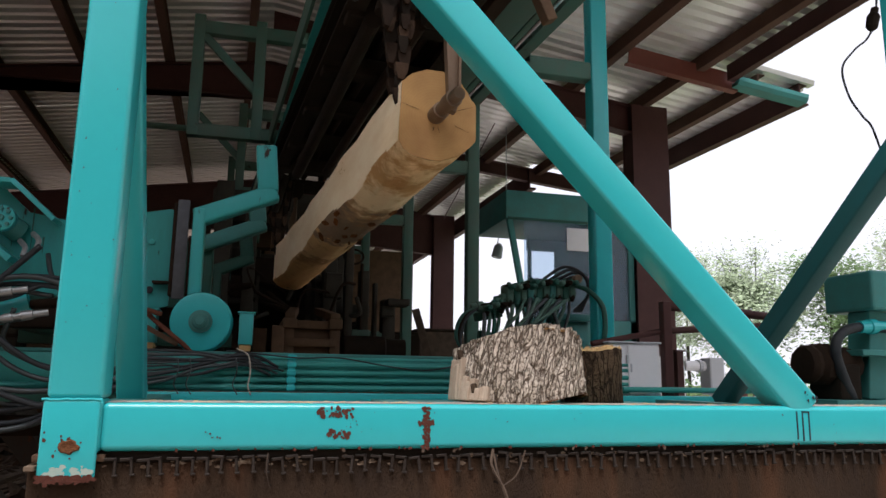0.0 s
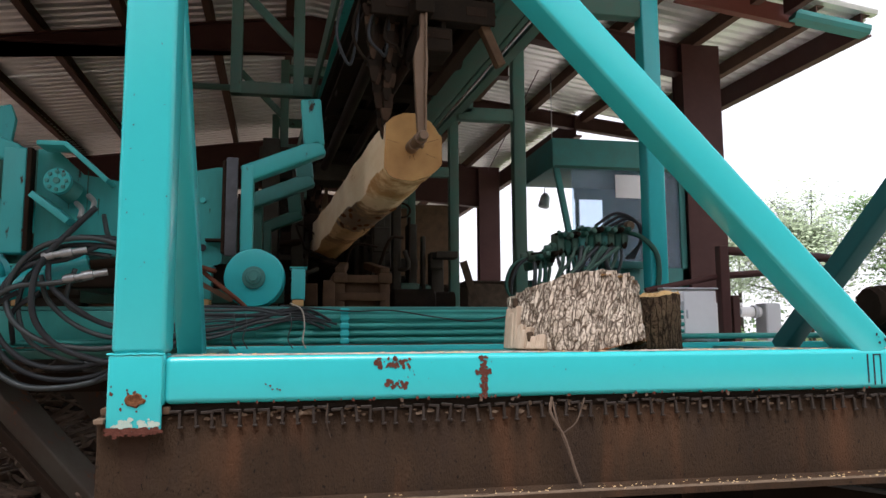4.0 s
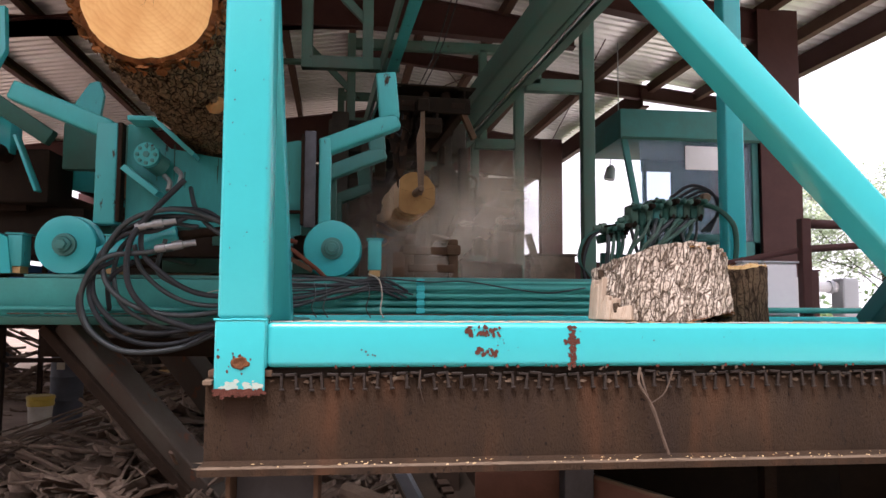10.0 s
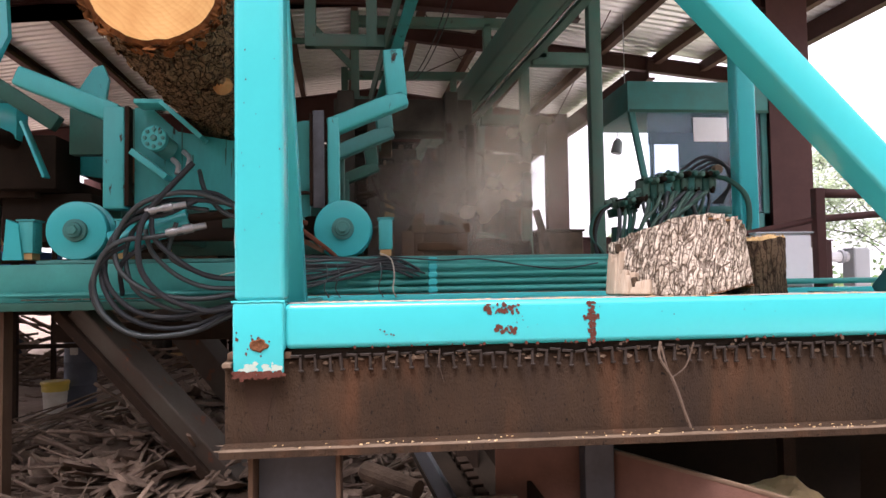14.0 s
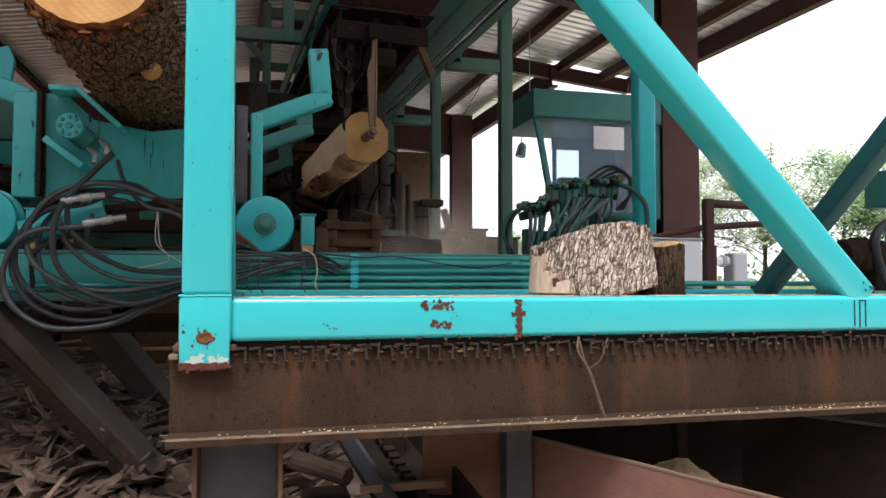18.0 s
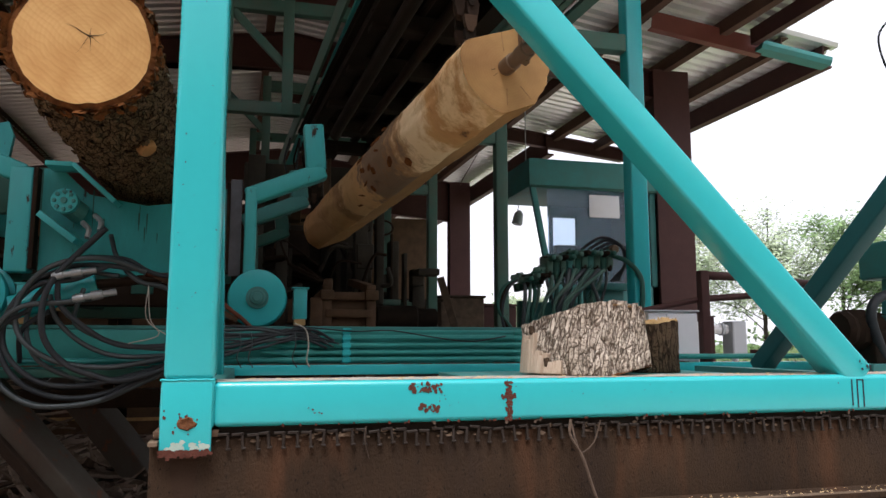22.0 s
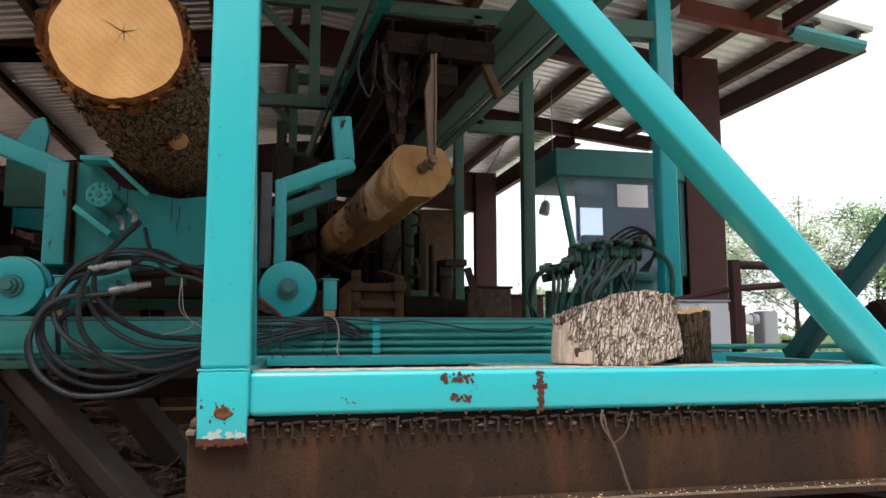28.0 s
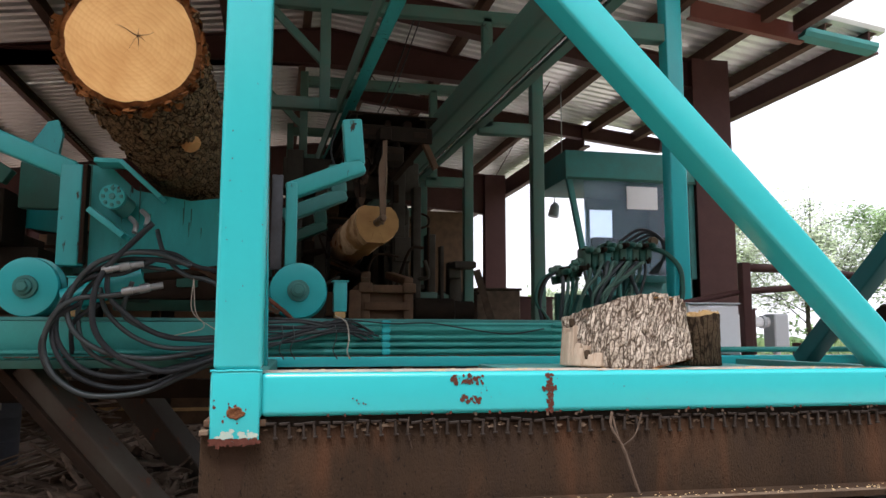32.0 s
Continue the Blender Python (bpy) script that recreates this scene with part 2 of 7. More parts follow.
def rod(a, b, r0, r1=None, n=14, bm=None, caps=True):
    out = bm or bmesh.new()
    d, r, u = axes(a, b)
    r1 = r0 if r1 is None else r1
    rings = []
    for p, q in ((a, r0), (b, r1)):
        rings.append([out.verts.new(Vector(p) + (r * math.cos(2 * math.pi * k / n) + u * math.sin(2 * math.pi * k / n)) * q) for k in range(n)])
    for k in range(n):
        out.faces.new((rings[0][k], rings[0][(k + 1) % n], rings[1][(k + 1) % n], rings[1][k]))
    if caps:
        out.faces.new(rings[0][::-1])
        out.faces.new(rings[1])
    return out


def turned(a, b, steps, n=24, bm=None):
    """A turned solid along a-b: steps of (distance, radius)."""
    out = bm or bmesh.new()
    d, r, u = axes(a, b)
    rings = []
    for s, q in steps:
        rings.append([out.verts.new(Vector(a) + d * s + (r * math.cos(2 * math.pi * k / n) + u * math.sin(2 * math.pi * k / n)) * max(q, 0.0005)) for k in range(n)])
    for i in range(len(rings) - 1):
        for k in range(n):
            out.faces.new((rings[i][k], rings[i][(k + 1) % n], rings[i + 1][(k + 1) % n], rings[i + 1][k]))
    out.faces.new(rings[0][::-1])
    out.faces.new(rings[-1])
    return out


def spline(points, steps=8):
    p = [Vector(q) for q in points]
    p = [p[0] * 2 - p[1]] + p + [p[-1] * 2 - p[-2]]
    out = []
    for i in range(1, len(p) - 2):
        for k in range(steps):
            t = k / steps
            out.append(0.5 * (2 * p[i] + (p[i + 1] - p[i - 1]) * t + (2 * p[i - 1] - 5 * p[i] + 4 * p[i + 1] - p[i + 2]) * t * t + (3 * p[i] - p[i - 1] - 3 * p[i + 1] + p[i + 2]) * t ** 3))
    return out + [p[-2]]


def hose(points, r, n=8, steps=8, bm=None):
    """A round hose along a smooth line."""
    out = bm or bmesh.new()
    line = spline(points, steps)
    ref, prev = Vector((0.3, 0.2, 0.9)).normalized(), None
    for i, p in enumerate(line):
        d = (line[min(i + 1, len(line) - 1)] - line[max(i - 1, 0)]).normalized()
        ref = (ref - d * ref.dot(d))
        ref = ref.normalized() if ref.length > 1e-4 else d.orthogonal().normalized()
        s = d.cross(ref)
        ring = [out.verts.new(p + (ref * math.cos(2 * math.pi * k / n) + s * math.sin(2 * math.pi * k / n)) * r) for k in range(n)]
        if prev:
            for k in range(n):
                out.faces.new((prev[k], prev[(k + 1) % n], ring[(k + 1) % n], ring[k]))
        else:
            out.faces.new(ring[::-1])
        prev = ring
    out.faces.new(prev)
    return out


def plate(points, axis_from, thick, bm=None):
    """A flat plate: an outline in x, z standing at y = axis_from, thick deep."""
    out = bm or bmesh.new()
    f = [out.verts.new((x, axis_from, z)) for x, z in points]
    k = [out.verts.new((x, axis_from + thick, z)) for x, z in points]
    out.faces.new(f)
    out.faces.new(k[::-1])
    n = len(points)
    for i in range(n):
        out.faces.new((f[i], k[i], k[(i + 1) % n], f[(i + 1) % n]))
    return out


def girder_material():
    """Weathered girder: brown scale with long runs of orange and black, dotted with grime."""
    m = material("weathered_girder", (0.06, 0.037, 0.022), 0.75, 0.05, (0.026, 0.017, 0.011), 4.0, 1.0, 0.6, 150, (0.012, 0.009, 0.007), 95, 0.6, (1, 1, 0.5))
    nt = m.node_tree
    n, link = nt.nodes, nt.links.new
    b = n["Principled BSDF"]
    src = b.inputs["Base Color"].links[0].from_socket
    tc, mp, t = n.new("ShaderNodeTexCoord"), n.new("ShaderNodeMapping"), n.new("ShaderNodeTexNoise")
    mp.inputs["Scale"].default_value = (5, 1, 1.1)
    t.inputs["Scale"].default_value, t.inputs["Detail"].default_value = 1.5, 6.0
    link(tc.outputs["Object"], mp.inputs[0])
    link(mp.outputs[0], t.inputs["Vector"])
    for lo, hi, col in ((0.52, 0.72, (0.13, 0.056, 0.027)), (0.46, 0.34, (0.03, 0.022, 0.018))):
        r, x = n.new("ShaderNodeMapRange"), n.new("ShaderNodeMixRGB")
        r.inputs["From Min"].default_value, r.inputs["From Max"].default_value, r.inputs["To Max"].default_value = lo, hi, 0.38
        link(t.outputs["Fac"], r.inputs["Value"])
        link(r.outputs[0], x.inputs[0])
        link(src, x.inputs[1])
        x.inputs[2].default_value = (*col, 1)
        src = x.outputs[0]
    link(src, b.inputs["Base Color"])
    return m


GIRDER = girder_material()


def bounce_gravel_outside(m):
    """Beyond the open side's eaves the dirt turns to gravel with an uneven edge, paled to bounce light onto the roof.
    """
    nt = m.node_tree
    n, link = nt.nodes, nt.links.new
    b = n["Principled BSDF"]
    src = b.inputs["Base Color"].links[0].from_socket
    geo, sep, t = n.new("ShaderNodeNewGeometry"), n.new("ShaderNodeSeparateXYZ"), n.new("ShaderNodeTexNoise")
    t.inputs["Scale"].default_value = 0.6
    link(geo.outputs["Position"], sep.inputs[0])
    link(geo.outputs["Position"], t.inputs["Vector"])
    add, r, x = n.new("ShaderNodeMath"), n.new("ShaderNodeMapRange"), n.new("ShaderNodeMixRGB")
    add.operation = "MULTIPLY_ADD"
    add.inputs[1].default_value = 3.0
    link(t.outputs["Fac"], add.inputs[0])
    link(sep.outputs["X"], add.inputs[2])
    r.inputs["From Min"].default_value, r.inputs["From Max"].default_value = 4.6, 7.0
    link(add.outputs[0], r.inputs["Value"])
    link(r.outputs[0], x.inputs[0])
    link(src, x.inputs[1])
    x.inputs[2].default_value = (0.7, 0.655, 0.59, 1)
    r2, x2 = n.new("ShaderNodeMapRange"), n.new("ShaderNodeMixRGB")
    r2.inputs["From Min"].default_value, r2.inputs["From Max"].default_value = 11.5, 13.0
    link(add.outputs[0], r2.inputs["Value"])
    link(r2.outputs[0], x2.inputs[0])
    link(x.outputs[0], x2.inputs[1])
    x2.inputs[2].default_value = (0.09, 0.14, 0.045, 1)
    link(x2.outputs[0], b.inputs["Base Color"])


bounce_gravel_outside(GROUND)


# ---- ground and building ----
def ground_sheet():
    bm = bmesh.new()
    xs = [-400, -120, -40, -20] + [-12 + 0.5 * i for i in range(49)] + [20, 40, 120, 400]
    ys = [-200, -40, -15] + [-8 + 0.5 * i for i in range(65)] + [40, 80, 160, 500]
    g = [[bm.verts.new((x, y, 0.05 * noise.noise(Vector((x * 0.7, y * 0.7, 0))) if abs(x) < 20 and -8 < y < 25 else 0)) for x in xs] for y in ys]
    for j in range(len(ys) - 1):
        for i in range(len(xs) - 1):
            bm.faces.new((g[j][i], g[j][i + 1], g[j + 1][i + 1], g[j + 1][i]))
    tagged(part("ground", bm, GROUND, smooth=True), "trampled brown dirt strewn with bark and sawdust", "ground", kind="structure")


SLOPE = -0.05                                    # the mill's long axis leans this much per metre


def roof_z(x):
    return 6.1 + 0.14 * (8.2 - x) if x > 0.5 else 7.18 + 0.14 * (x - 0.5)


def building():
    roof = thing("roof", "pale corrugated metal roof on dark maroon steel purlins", "roof", (0, 0, 0), kind="structure")
    bm = bmesh.new()
    # Unseen front edge, carried forward to y = -1.2 to shade what stands below.
    y, ribs = -1.2, []
    prof = [(0, 0), (0.115, 0), (0.135, 0.06), (0.19, 0.06), (0.21, 0)]
    while y < 34:
        for dy, dz in prof:
            ribs.append((y + dy, dz))
        y += 0.23
    for edge, keep in ((7.12, lambda q: q <= 6.35), (8.45, lambda q: 6.1 < q <= 12.25), (6.3, lambda q: q > 12.0)):
        cols = [[bm.verts.new((x, yy, roof_z(x) + dz)) for x in (-9.6, 0.5, edge)] for yy, dz in ribs if keep(yy)]
        for a, b in zip(cols, cols[1:]):
            for i in (0, 1):
                bm.faces.new((a[i], a[i + 1], b[i + 1], b[i]))
    ext = bmesh.ops.extrude_face_region(bm, geom=bm.faces[:])
    bmesh.ops.translate(bm, vec=(0, 0, 0.012), verts=[v for v in ext["geom"] if isinstance(v, bmesh.types.BMVert)])
    part("roof_sheet", bm, ROOF, roof)
    cee = [(-0.065, -0.1), (0.065, -0.1), (0.065, -0.078), (-0.048, -0.078), (-0.048, 0.08), (0.065, 0.08), (0.065, 0.1), (-0.065, 0.1)]
    for x in (-8.8, -7.5, -6.2, -4.9, -3.6, -2.3, -1.0, 0.3, 1.6, 2.9, 4.2, 5.4, 6.6, 7.6):
        z = roof_z(x) - 0.125
        y0, y1 = -1.2 if x < 7 else 6.2, 34 if x < 6 else 12.2
        part("purlin", profile((x + 0.2 - 1.1 * (y0 + 1.2) / 35.2, y0, z), (x + 0.2 - 1.1 * (y1 + 1.2) / 35.2, y1, z), cee), PURLIN, roof)
    strut = [(-0.08, -0.17), (0.08, -0.17), (0.08, -0.14), (-0.05, -0.14), (-0.05, 0.14), (0.08, 0.14), (0.08, 0.17), (-0.08, 0.17)]
    part("eave_beam", profile((8.3, 6.2, 5.93), (8.1, 12.2, 5.93), strut), MAROON, roof)
    part("eave_beam", profile((7.08, -1.2, 6.1), (7.04, 6.2, 6.1), [(p * 0.7, q * 0.7) for p, q in strut]), MAROON, roof)
    part("eave_beam", profile((6.22, 12.0, 5.98), (5.7, 34, 5.98), [(p, q * 1.35) for p, q in strut]), MAROON, roof)
    # main rafters, deeper towards the columns
    for y, z_mid, z_end, end in ((1.5, 6.35, 5.6, 6.9), (7.9, 6.34, 5.55, 6.3), (9.7, 6.3, 6.1, 4.0), (17.5, 5.55, 5.1, 5.7), (25.3, 5.5, 5.0, 5.5)):
        for a, b in ((-9.4, 0.5), (0.5, end)):
            if y == 7.9 and b < end:
                continue
            tops = [roof_z(a) - 0.24, roof_z(b) - 0.24]
            low = [z_end if abs(x - 0.5) > 1 else z_mid for x in (a, b)]
            if y < 9 and b == end:
                low = [6.62, 5.66] if y > 5 else [6.75, 5.9]
            web = bmesh.new()
            vs = [web.verts.new((x, y + d, z)) for d in (-0.008, 0.008) for x, z in ((a, low[0]), (b, low[1]), (b, tops[1]), (a, tops[0]))]
            for q in ((0, 1, 2, 3), (4, 5, 6, 7), (0, 1, 5, 4), (1, 2, 6, 5), (2, 3, 7, 6), (3, 0, 4, 7)):
                web.faces.new([vs[i] for i in q])
            part("rafter_web", web, MAROON, roof)
            part("rafter_flange", bar((a, y, low[0]), (b, y, low[1]), 0.22, 0.02), MAROON, roof)
            part("rafter_flange", bar((a, y, tops[0]), (b, y, tops[1]), 0.22, 0.02), MAROON, roof)
    part("gable_beam", ibeam((0.5, 12.1, 6.72), (8.0, 12.1, 5.88), 0.16, 0.3, 0.018, 0.014), MAROON, roof)
    # braces between the rafters, thin rods crossing
    for a, b in (((4.6, 9.8), (5.6, 17.3)), ((0.8, 9.8), (4.0, 17.3)), ((4.0, 9.8), (0.8, 17.3))):
        part("tie_rod", rod((a[0], a[1], roof_z(a[0]) - 0.28), (b[0], b[1], roof_z(b[0]) - 0.28), 0.012, n=6), MAROON, roof)
    fas = thing("roof_fascia", "red steel fascia channel with a green gutter end", "fascia", kind="structure")
    sharp_smooth(part("channel", profile((5.42, 6.3, 6.22), (7.2, 6.3, 5.99), [(-0.06, -0.13), (0.06, -0.13), (0.06, 0.13), (-0.06, 0.13), (-0.06, 0.11), (0.035, 0.11), (0.035, -0.11), (-0.06, -0.11)]), RED, fas))
    part("gutter_end", profile((7.1, 6.2, 6.02), (8.28, 6.2, 5.87), [(-0.1, -0.12), (0.1, -0.12), (0.13, -0.06), (0.13, 0.0), (0.06, 0.0), (0.06, -0.04), (-0.02, -0.07), (-0.06, -0.02), (-0.1, 0.0)]), TEAL_DUSTY_DIM, fas)
    for i, (x, y) in enumerate(((6.6, 7.9), (5.62, 17.5), (5.35, 25.3), (-9, 1.5), (-9, 7.9), (-9.3, 17.5), (-9.6, 25.3))):
        c = thing("building_column", "maroon steel building column", "column", (x, y, 0), "building columns")
        w = 0.325 if y < 12 else 0.3
        top = roof_z(x) - 0.2
        part("front_flange", box(-w, w, -0.17, -0.15, 0, top, 0.003), MAROON, c)
        part("back_flange", box(-w, w, 0.15, 0.17, 0, top, 0.003), MAROON, c)
        part("web", box(-w + 0.02, w - 0.02, -0.15, 0.15, 0, top), MAROON, c)
        part("base_plate", box(-0.4, 0.4, -0.26, 0.26, 0, 0.03, 0.005), MAROON, c)


def shade_walls():
    # Out of view: added to keep light off the roof's left half.
    side = part("wall_side", box(-10.0, -9.85, -1.0, 11.0, 2.3, 6.2), MUD)
    tagged(side, "unseen dark wall added to block light from the left", "wall", kind="structure")
    # Out of view behind the camera: added to hold back low sky light.
    w = part("wall_yard", box(-30, 30, -14.3, -14, 0, 7.5), MUD)
    tagged(w, "unseen dark wall added behind the camera to block sky light", "wall", kind="structure")


# ---- the front frame ----
def front_frame():
    f = thing("braced_truss", "bright teal square-tube frame with rust chips", "frame", (0, 0, 1.36))
    o = Vector((0, 0, -1.36))

    def put(name, bm, mat, label=""):
        bmesh.ops.translate(bm, vec=o, verts=bm.verts)
        return sharp_smooth(part(name, bm, mat, f, label))
    put("post", box(-0.165, 0, 0, 0.165, 1.53, 4.45, 0.018, seg=4), TEAL)
    put("foot_sleeve", box(-0.172, 0.004, -0.007, 0.17, 1.36, 1.53, 0.02, seg=4), TEAL)
    put("foot_skirt", box(-0.168, -0.002, -0.014, 0.004, 1.285, 1.528, 0.009, seg=4), TEAL)
    put("foot_plate", box(-0.19, 0.02, 0.01, 0.2, 1.336, 1.36, 0.004), RUST)
    put("sill_beam", box(0.0, 5.2, 0.0, 0.24, 1.368, 1.52, 0.02, seg=5), TEAL)
    put("diagonal_brace", bar((2.66, 0.078, 1.50), (0.06, 0.078, 4.19), 0.14, 0.15, 0.016, (0, 1, 0), seg=4), TEAL)
    put("rear_brace", bar((-0.083, 1.23, 1.47), (-0.083, 0.1, 3.18), 0.12, 0.12, 0.012, (1, 0, 0), seg=3), TEAL)
    put("cross_beam", box(-0.165, 0, 0.17, 2.25, 1.36, 1.5, 0.012), TEAL_DUSTY_DIM)
    # Roof shade on this far brace is put into its darker paint.
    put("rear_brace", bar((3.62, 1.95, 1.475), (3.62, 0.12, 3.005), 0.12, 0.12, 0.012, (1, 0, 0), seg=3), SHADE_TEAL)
    put("post", box(3.54, 3.705, 0.153, 0.318, 1.4, 4.45, 0.018, seg=4), TEAL)
    put("cross_beam", box(3.54, 3.7, 0.318, 2.25, 1.36, 1.47, 0.012), TEAL_DUSTY_DIM)
    put("weld_bead", hose([(-0.172 + 0.0125 * i, -0.0125, 1.529 + 0.0012 * math.sin(i * i * 1.1)) for i in range(15)], 0.004, 6, 4), TEAL)
    # chipped paint on the sill and post foot
    def flecks(cx, cz, w, h, n, mat, big, name):
        bm = bmesh.new()
        for _ in range(n):
            x, z = cx + random.uniform(-w, w), cz + random.uniform(-h, h)
            r, k = random.uniform(0.3, 1) * big, random.randint(5, 8)
            v = [bm.verts.new((x + math.cos(6.283 * i / k) * r * random.uniform(0.5, 1.2), -0.0015 - random.random() * 0.0008, z + math.sin(6.283 * i / k) * r * random.uniform(0.5, 1.3))) for i in range(k)]
            bm.faces.new(v)
        tagged(put(name, bm, mat), kind="stuff")
    flecks(0.735, 1.49, 0.06, 0.016, 40, RUSTPATCH, 0.011, "chipped_paint")
    flecks(0.75, 1.418, 0.04, 0.014, 26, RUSTPATCH, 0.010, "chipped_paint")
    flecks(0.82, 1.455, 0.05, 0.05, 12, RUSTPATCH, 0.003, "chipped_paint")
    flecks(0.34, 1.42, 0.03, 0.012, 6, RUSTPATCH, 0.005, "chipped_paint")
    flecks(1.35, 1.45, 0.4, 0.055, 12, RUSTPATCH, 0.003, "chipped_paint")
    flecks(3.2, 1.45, 0.9, 0.055, 16, RUSTPATCH, 0.004, "chipped_paint")
    flecks(1.9, 1.371, 1.9, 0.0015, 60, RUSTPATCH, 0.007, "rust_edge")
    flecks(-0.082, 3.0, 0.07, 1.4, 26, RUSTPATCH, 0.0035, "chipped_paint")
    flecks(2.6, 1.366, 2.3, 0.004, 26, SLABS, 0.008, "bark_litter")
    flecks(1.055, 1.44, 0.013, 0.07, 110, RUSTPATCH, 0.008, "rust_streak")
    flecks(1.055, 1.455, 0.03, 0.006, 14, RUSTPATCH, 0.009, "rust_streak")
    for x, low in ((2.585, 1.39), (2.612, 1.382), (2.642, 1.385)):
        put("paint_line", box(x, x + 0.006, -0.002, 0.001, low, 1.5), INK)
    put("paint_line", box(2.612, 2.648, -0.002, 0.001, 1.495, 1.5), INK)
    flecks(2.66, 1.56, 0.03, 0.02, 10, INK, 0.008, "paint_dabs")
    bm = bmesh.new()
    ring = []
    for rr, dy in ((0.03, -0.0085), (0.025, -0.0125), (0.016, -0.0105), (0.006, -0.0095)):
        ring.append([bm.verts.new((-0.084 + math.cos(6.283 * i / 14) * rr * (1 + 0.22 * math.sin(3 * i + 1)), dy - 0.0065, 1.385 + math.sin(6.283 * i / 14) * rr * 0.72 * (1 + 0.15 * math.cos(2.3 * i)))) for i in range(14)])
    for a, b in zip(ring, ring[1:]):
        for i in range(14):
            bm.faces.new((a[i], a[(i + 1) % 14], b[(i + 1) % 14], b[i]))
    bm.faces.new(ring[-1])
    put("rust_hole", bm, ORANGE_RUST)
    flecks_foot = bmesh.new()
    for _ in range(15):
        x, z, k, r = -0.084 + random.gauss(0, 0.03), 1.39 + random.gauss(0, 0.028), 6, random.uniform(0.002, 0.007)
        flecks_foot.faces.new([flecks_foot.verts.new((x + math.cos(6.283 * i / k) * r * random.uniform(0.6, 1.3), -0.0148 - random.random() * 0.0008, z + math.sin(6.283 * i / k) * r * random.uniform(0.6, 1.6))) for i in range(k)])
    tagged(put("rust_speckle", flecks_foot, RUSTPATCH), kind="stuff")
    bm = bmesh.new()
    for _ in range(34):
        x, z = random.uniform(-0.15, -0.01), 1.3 + abs(random.gauss(0, 0.014))
        k, r = 7, random.uniform(0.003, 0.012)
        bm.faces.new([bm.verts.new((x + math.cos(6.283 * i / k) * r * random.uniform(0.6, 1.3), -0.0152 - random.random() * 0.001, z + math.sin(6.283 * i / k) * r * 0.8)) for i in range(k)])
    tagged(put("scuffed_paint", bm, PALE), kind="stuff")
    bm = bmesh.new()
    for _ in range(130):
        x, z = random.uniform(-0.165, -0.004), 1.29 + random.gauss(0, 0.006)
        k, r = 6, random.uniform(0.004, 0.011)
        bm.faces.new([bm.verts.new((x + math.cos(6.283 * i / k) * r * random.uniform(0.6, 1.3), -0.0164 - random.random() * 0.001, z + math.sin(6.283 * i / k) * r * 0.6)) for i in range(k)])
    tagged(put("rust_edge", bm, RUSTPATCH), kind="stuff")
    # grey film of dust on the sill's upper face
    lv, lf = [], []
    for _ in range(6000):
        x, y, r = random.uniform(0.02, 5.1), random.uniform(0.024, 0.222), random.uniform(0.008, 0.028)
        b0 = len(lv)
        lv += [(x + math.cos(1.0472 * i) * r * random.uniform(0.7, 2.2), y + math.sin(1.0472 * i) * r * random.uniform(0.3, 0.7), 0.1602 + random.random() * 0.001) for i in range(6)]
        lf.append(tuple(range(b0, b0 + 6)))
    me = bpy.data.meshes.new("dust_film")
    me.from_pydata(lv, [], lf)
    me.materials.append(DUST)
    film_ = new("dust_film", me)
    film_.parent = f
    tagged(film_, kind="stuff")
    # sawdust dusted along the sill's top
    bm = bmesh.new()
    for _ in range(260):
        x, y = random.uniform(0.02, 5.0), random.uniform(0.02, 0.22)
        s = random.uniform(0.003, 0.009)
        box(x - s, x + s, y - s * 0.5, y + s * 0.5, 1.5195, 1.5205 + s * 0.35, bm=bm)
    tagged(put("sawdust", bm, SAWDUST), kind="stuff")


FLANGEDUST = material("brown_flange_dust", (0.2, 0.15, 0.105), 0.95, 0, (0.11, 0.075, 0.05), 20, 0.9, 0.3, 120)


CHAIN = material("worn_chain_steel", (0.036, 0.027, 0.02), 0.6, 0.2, (0.022, 0.016, 0.012), 40, 0.9, 0.2, 120)


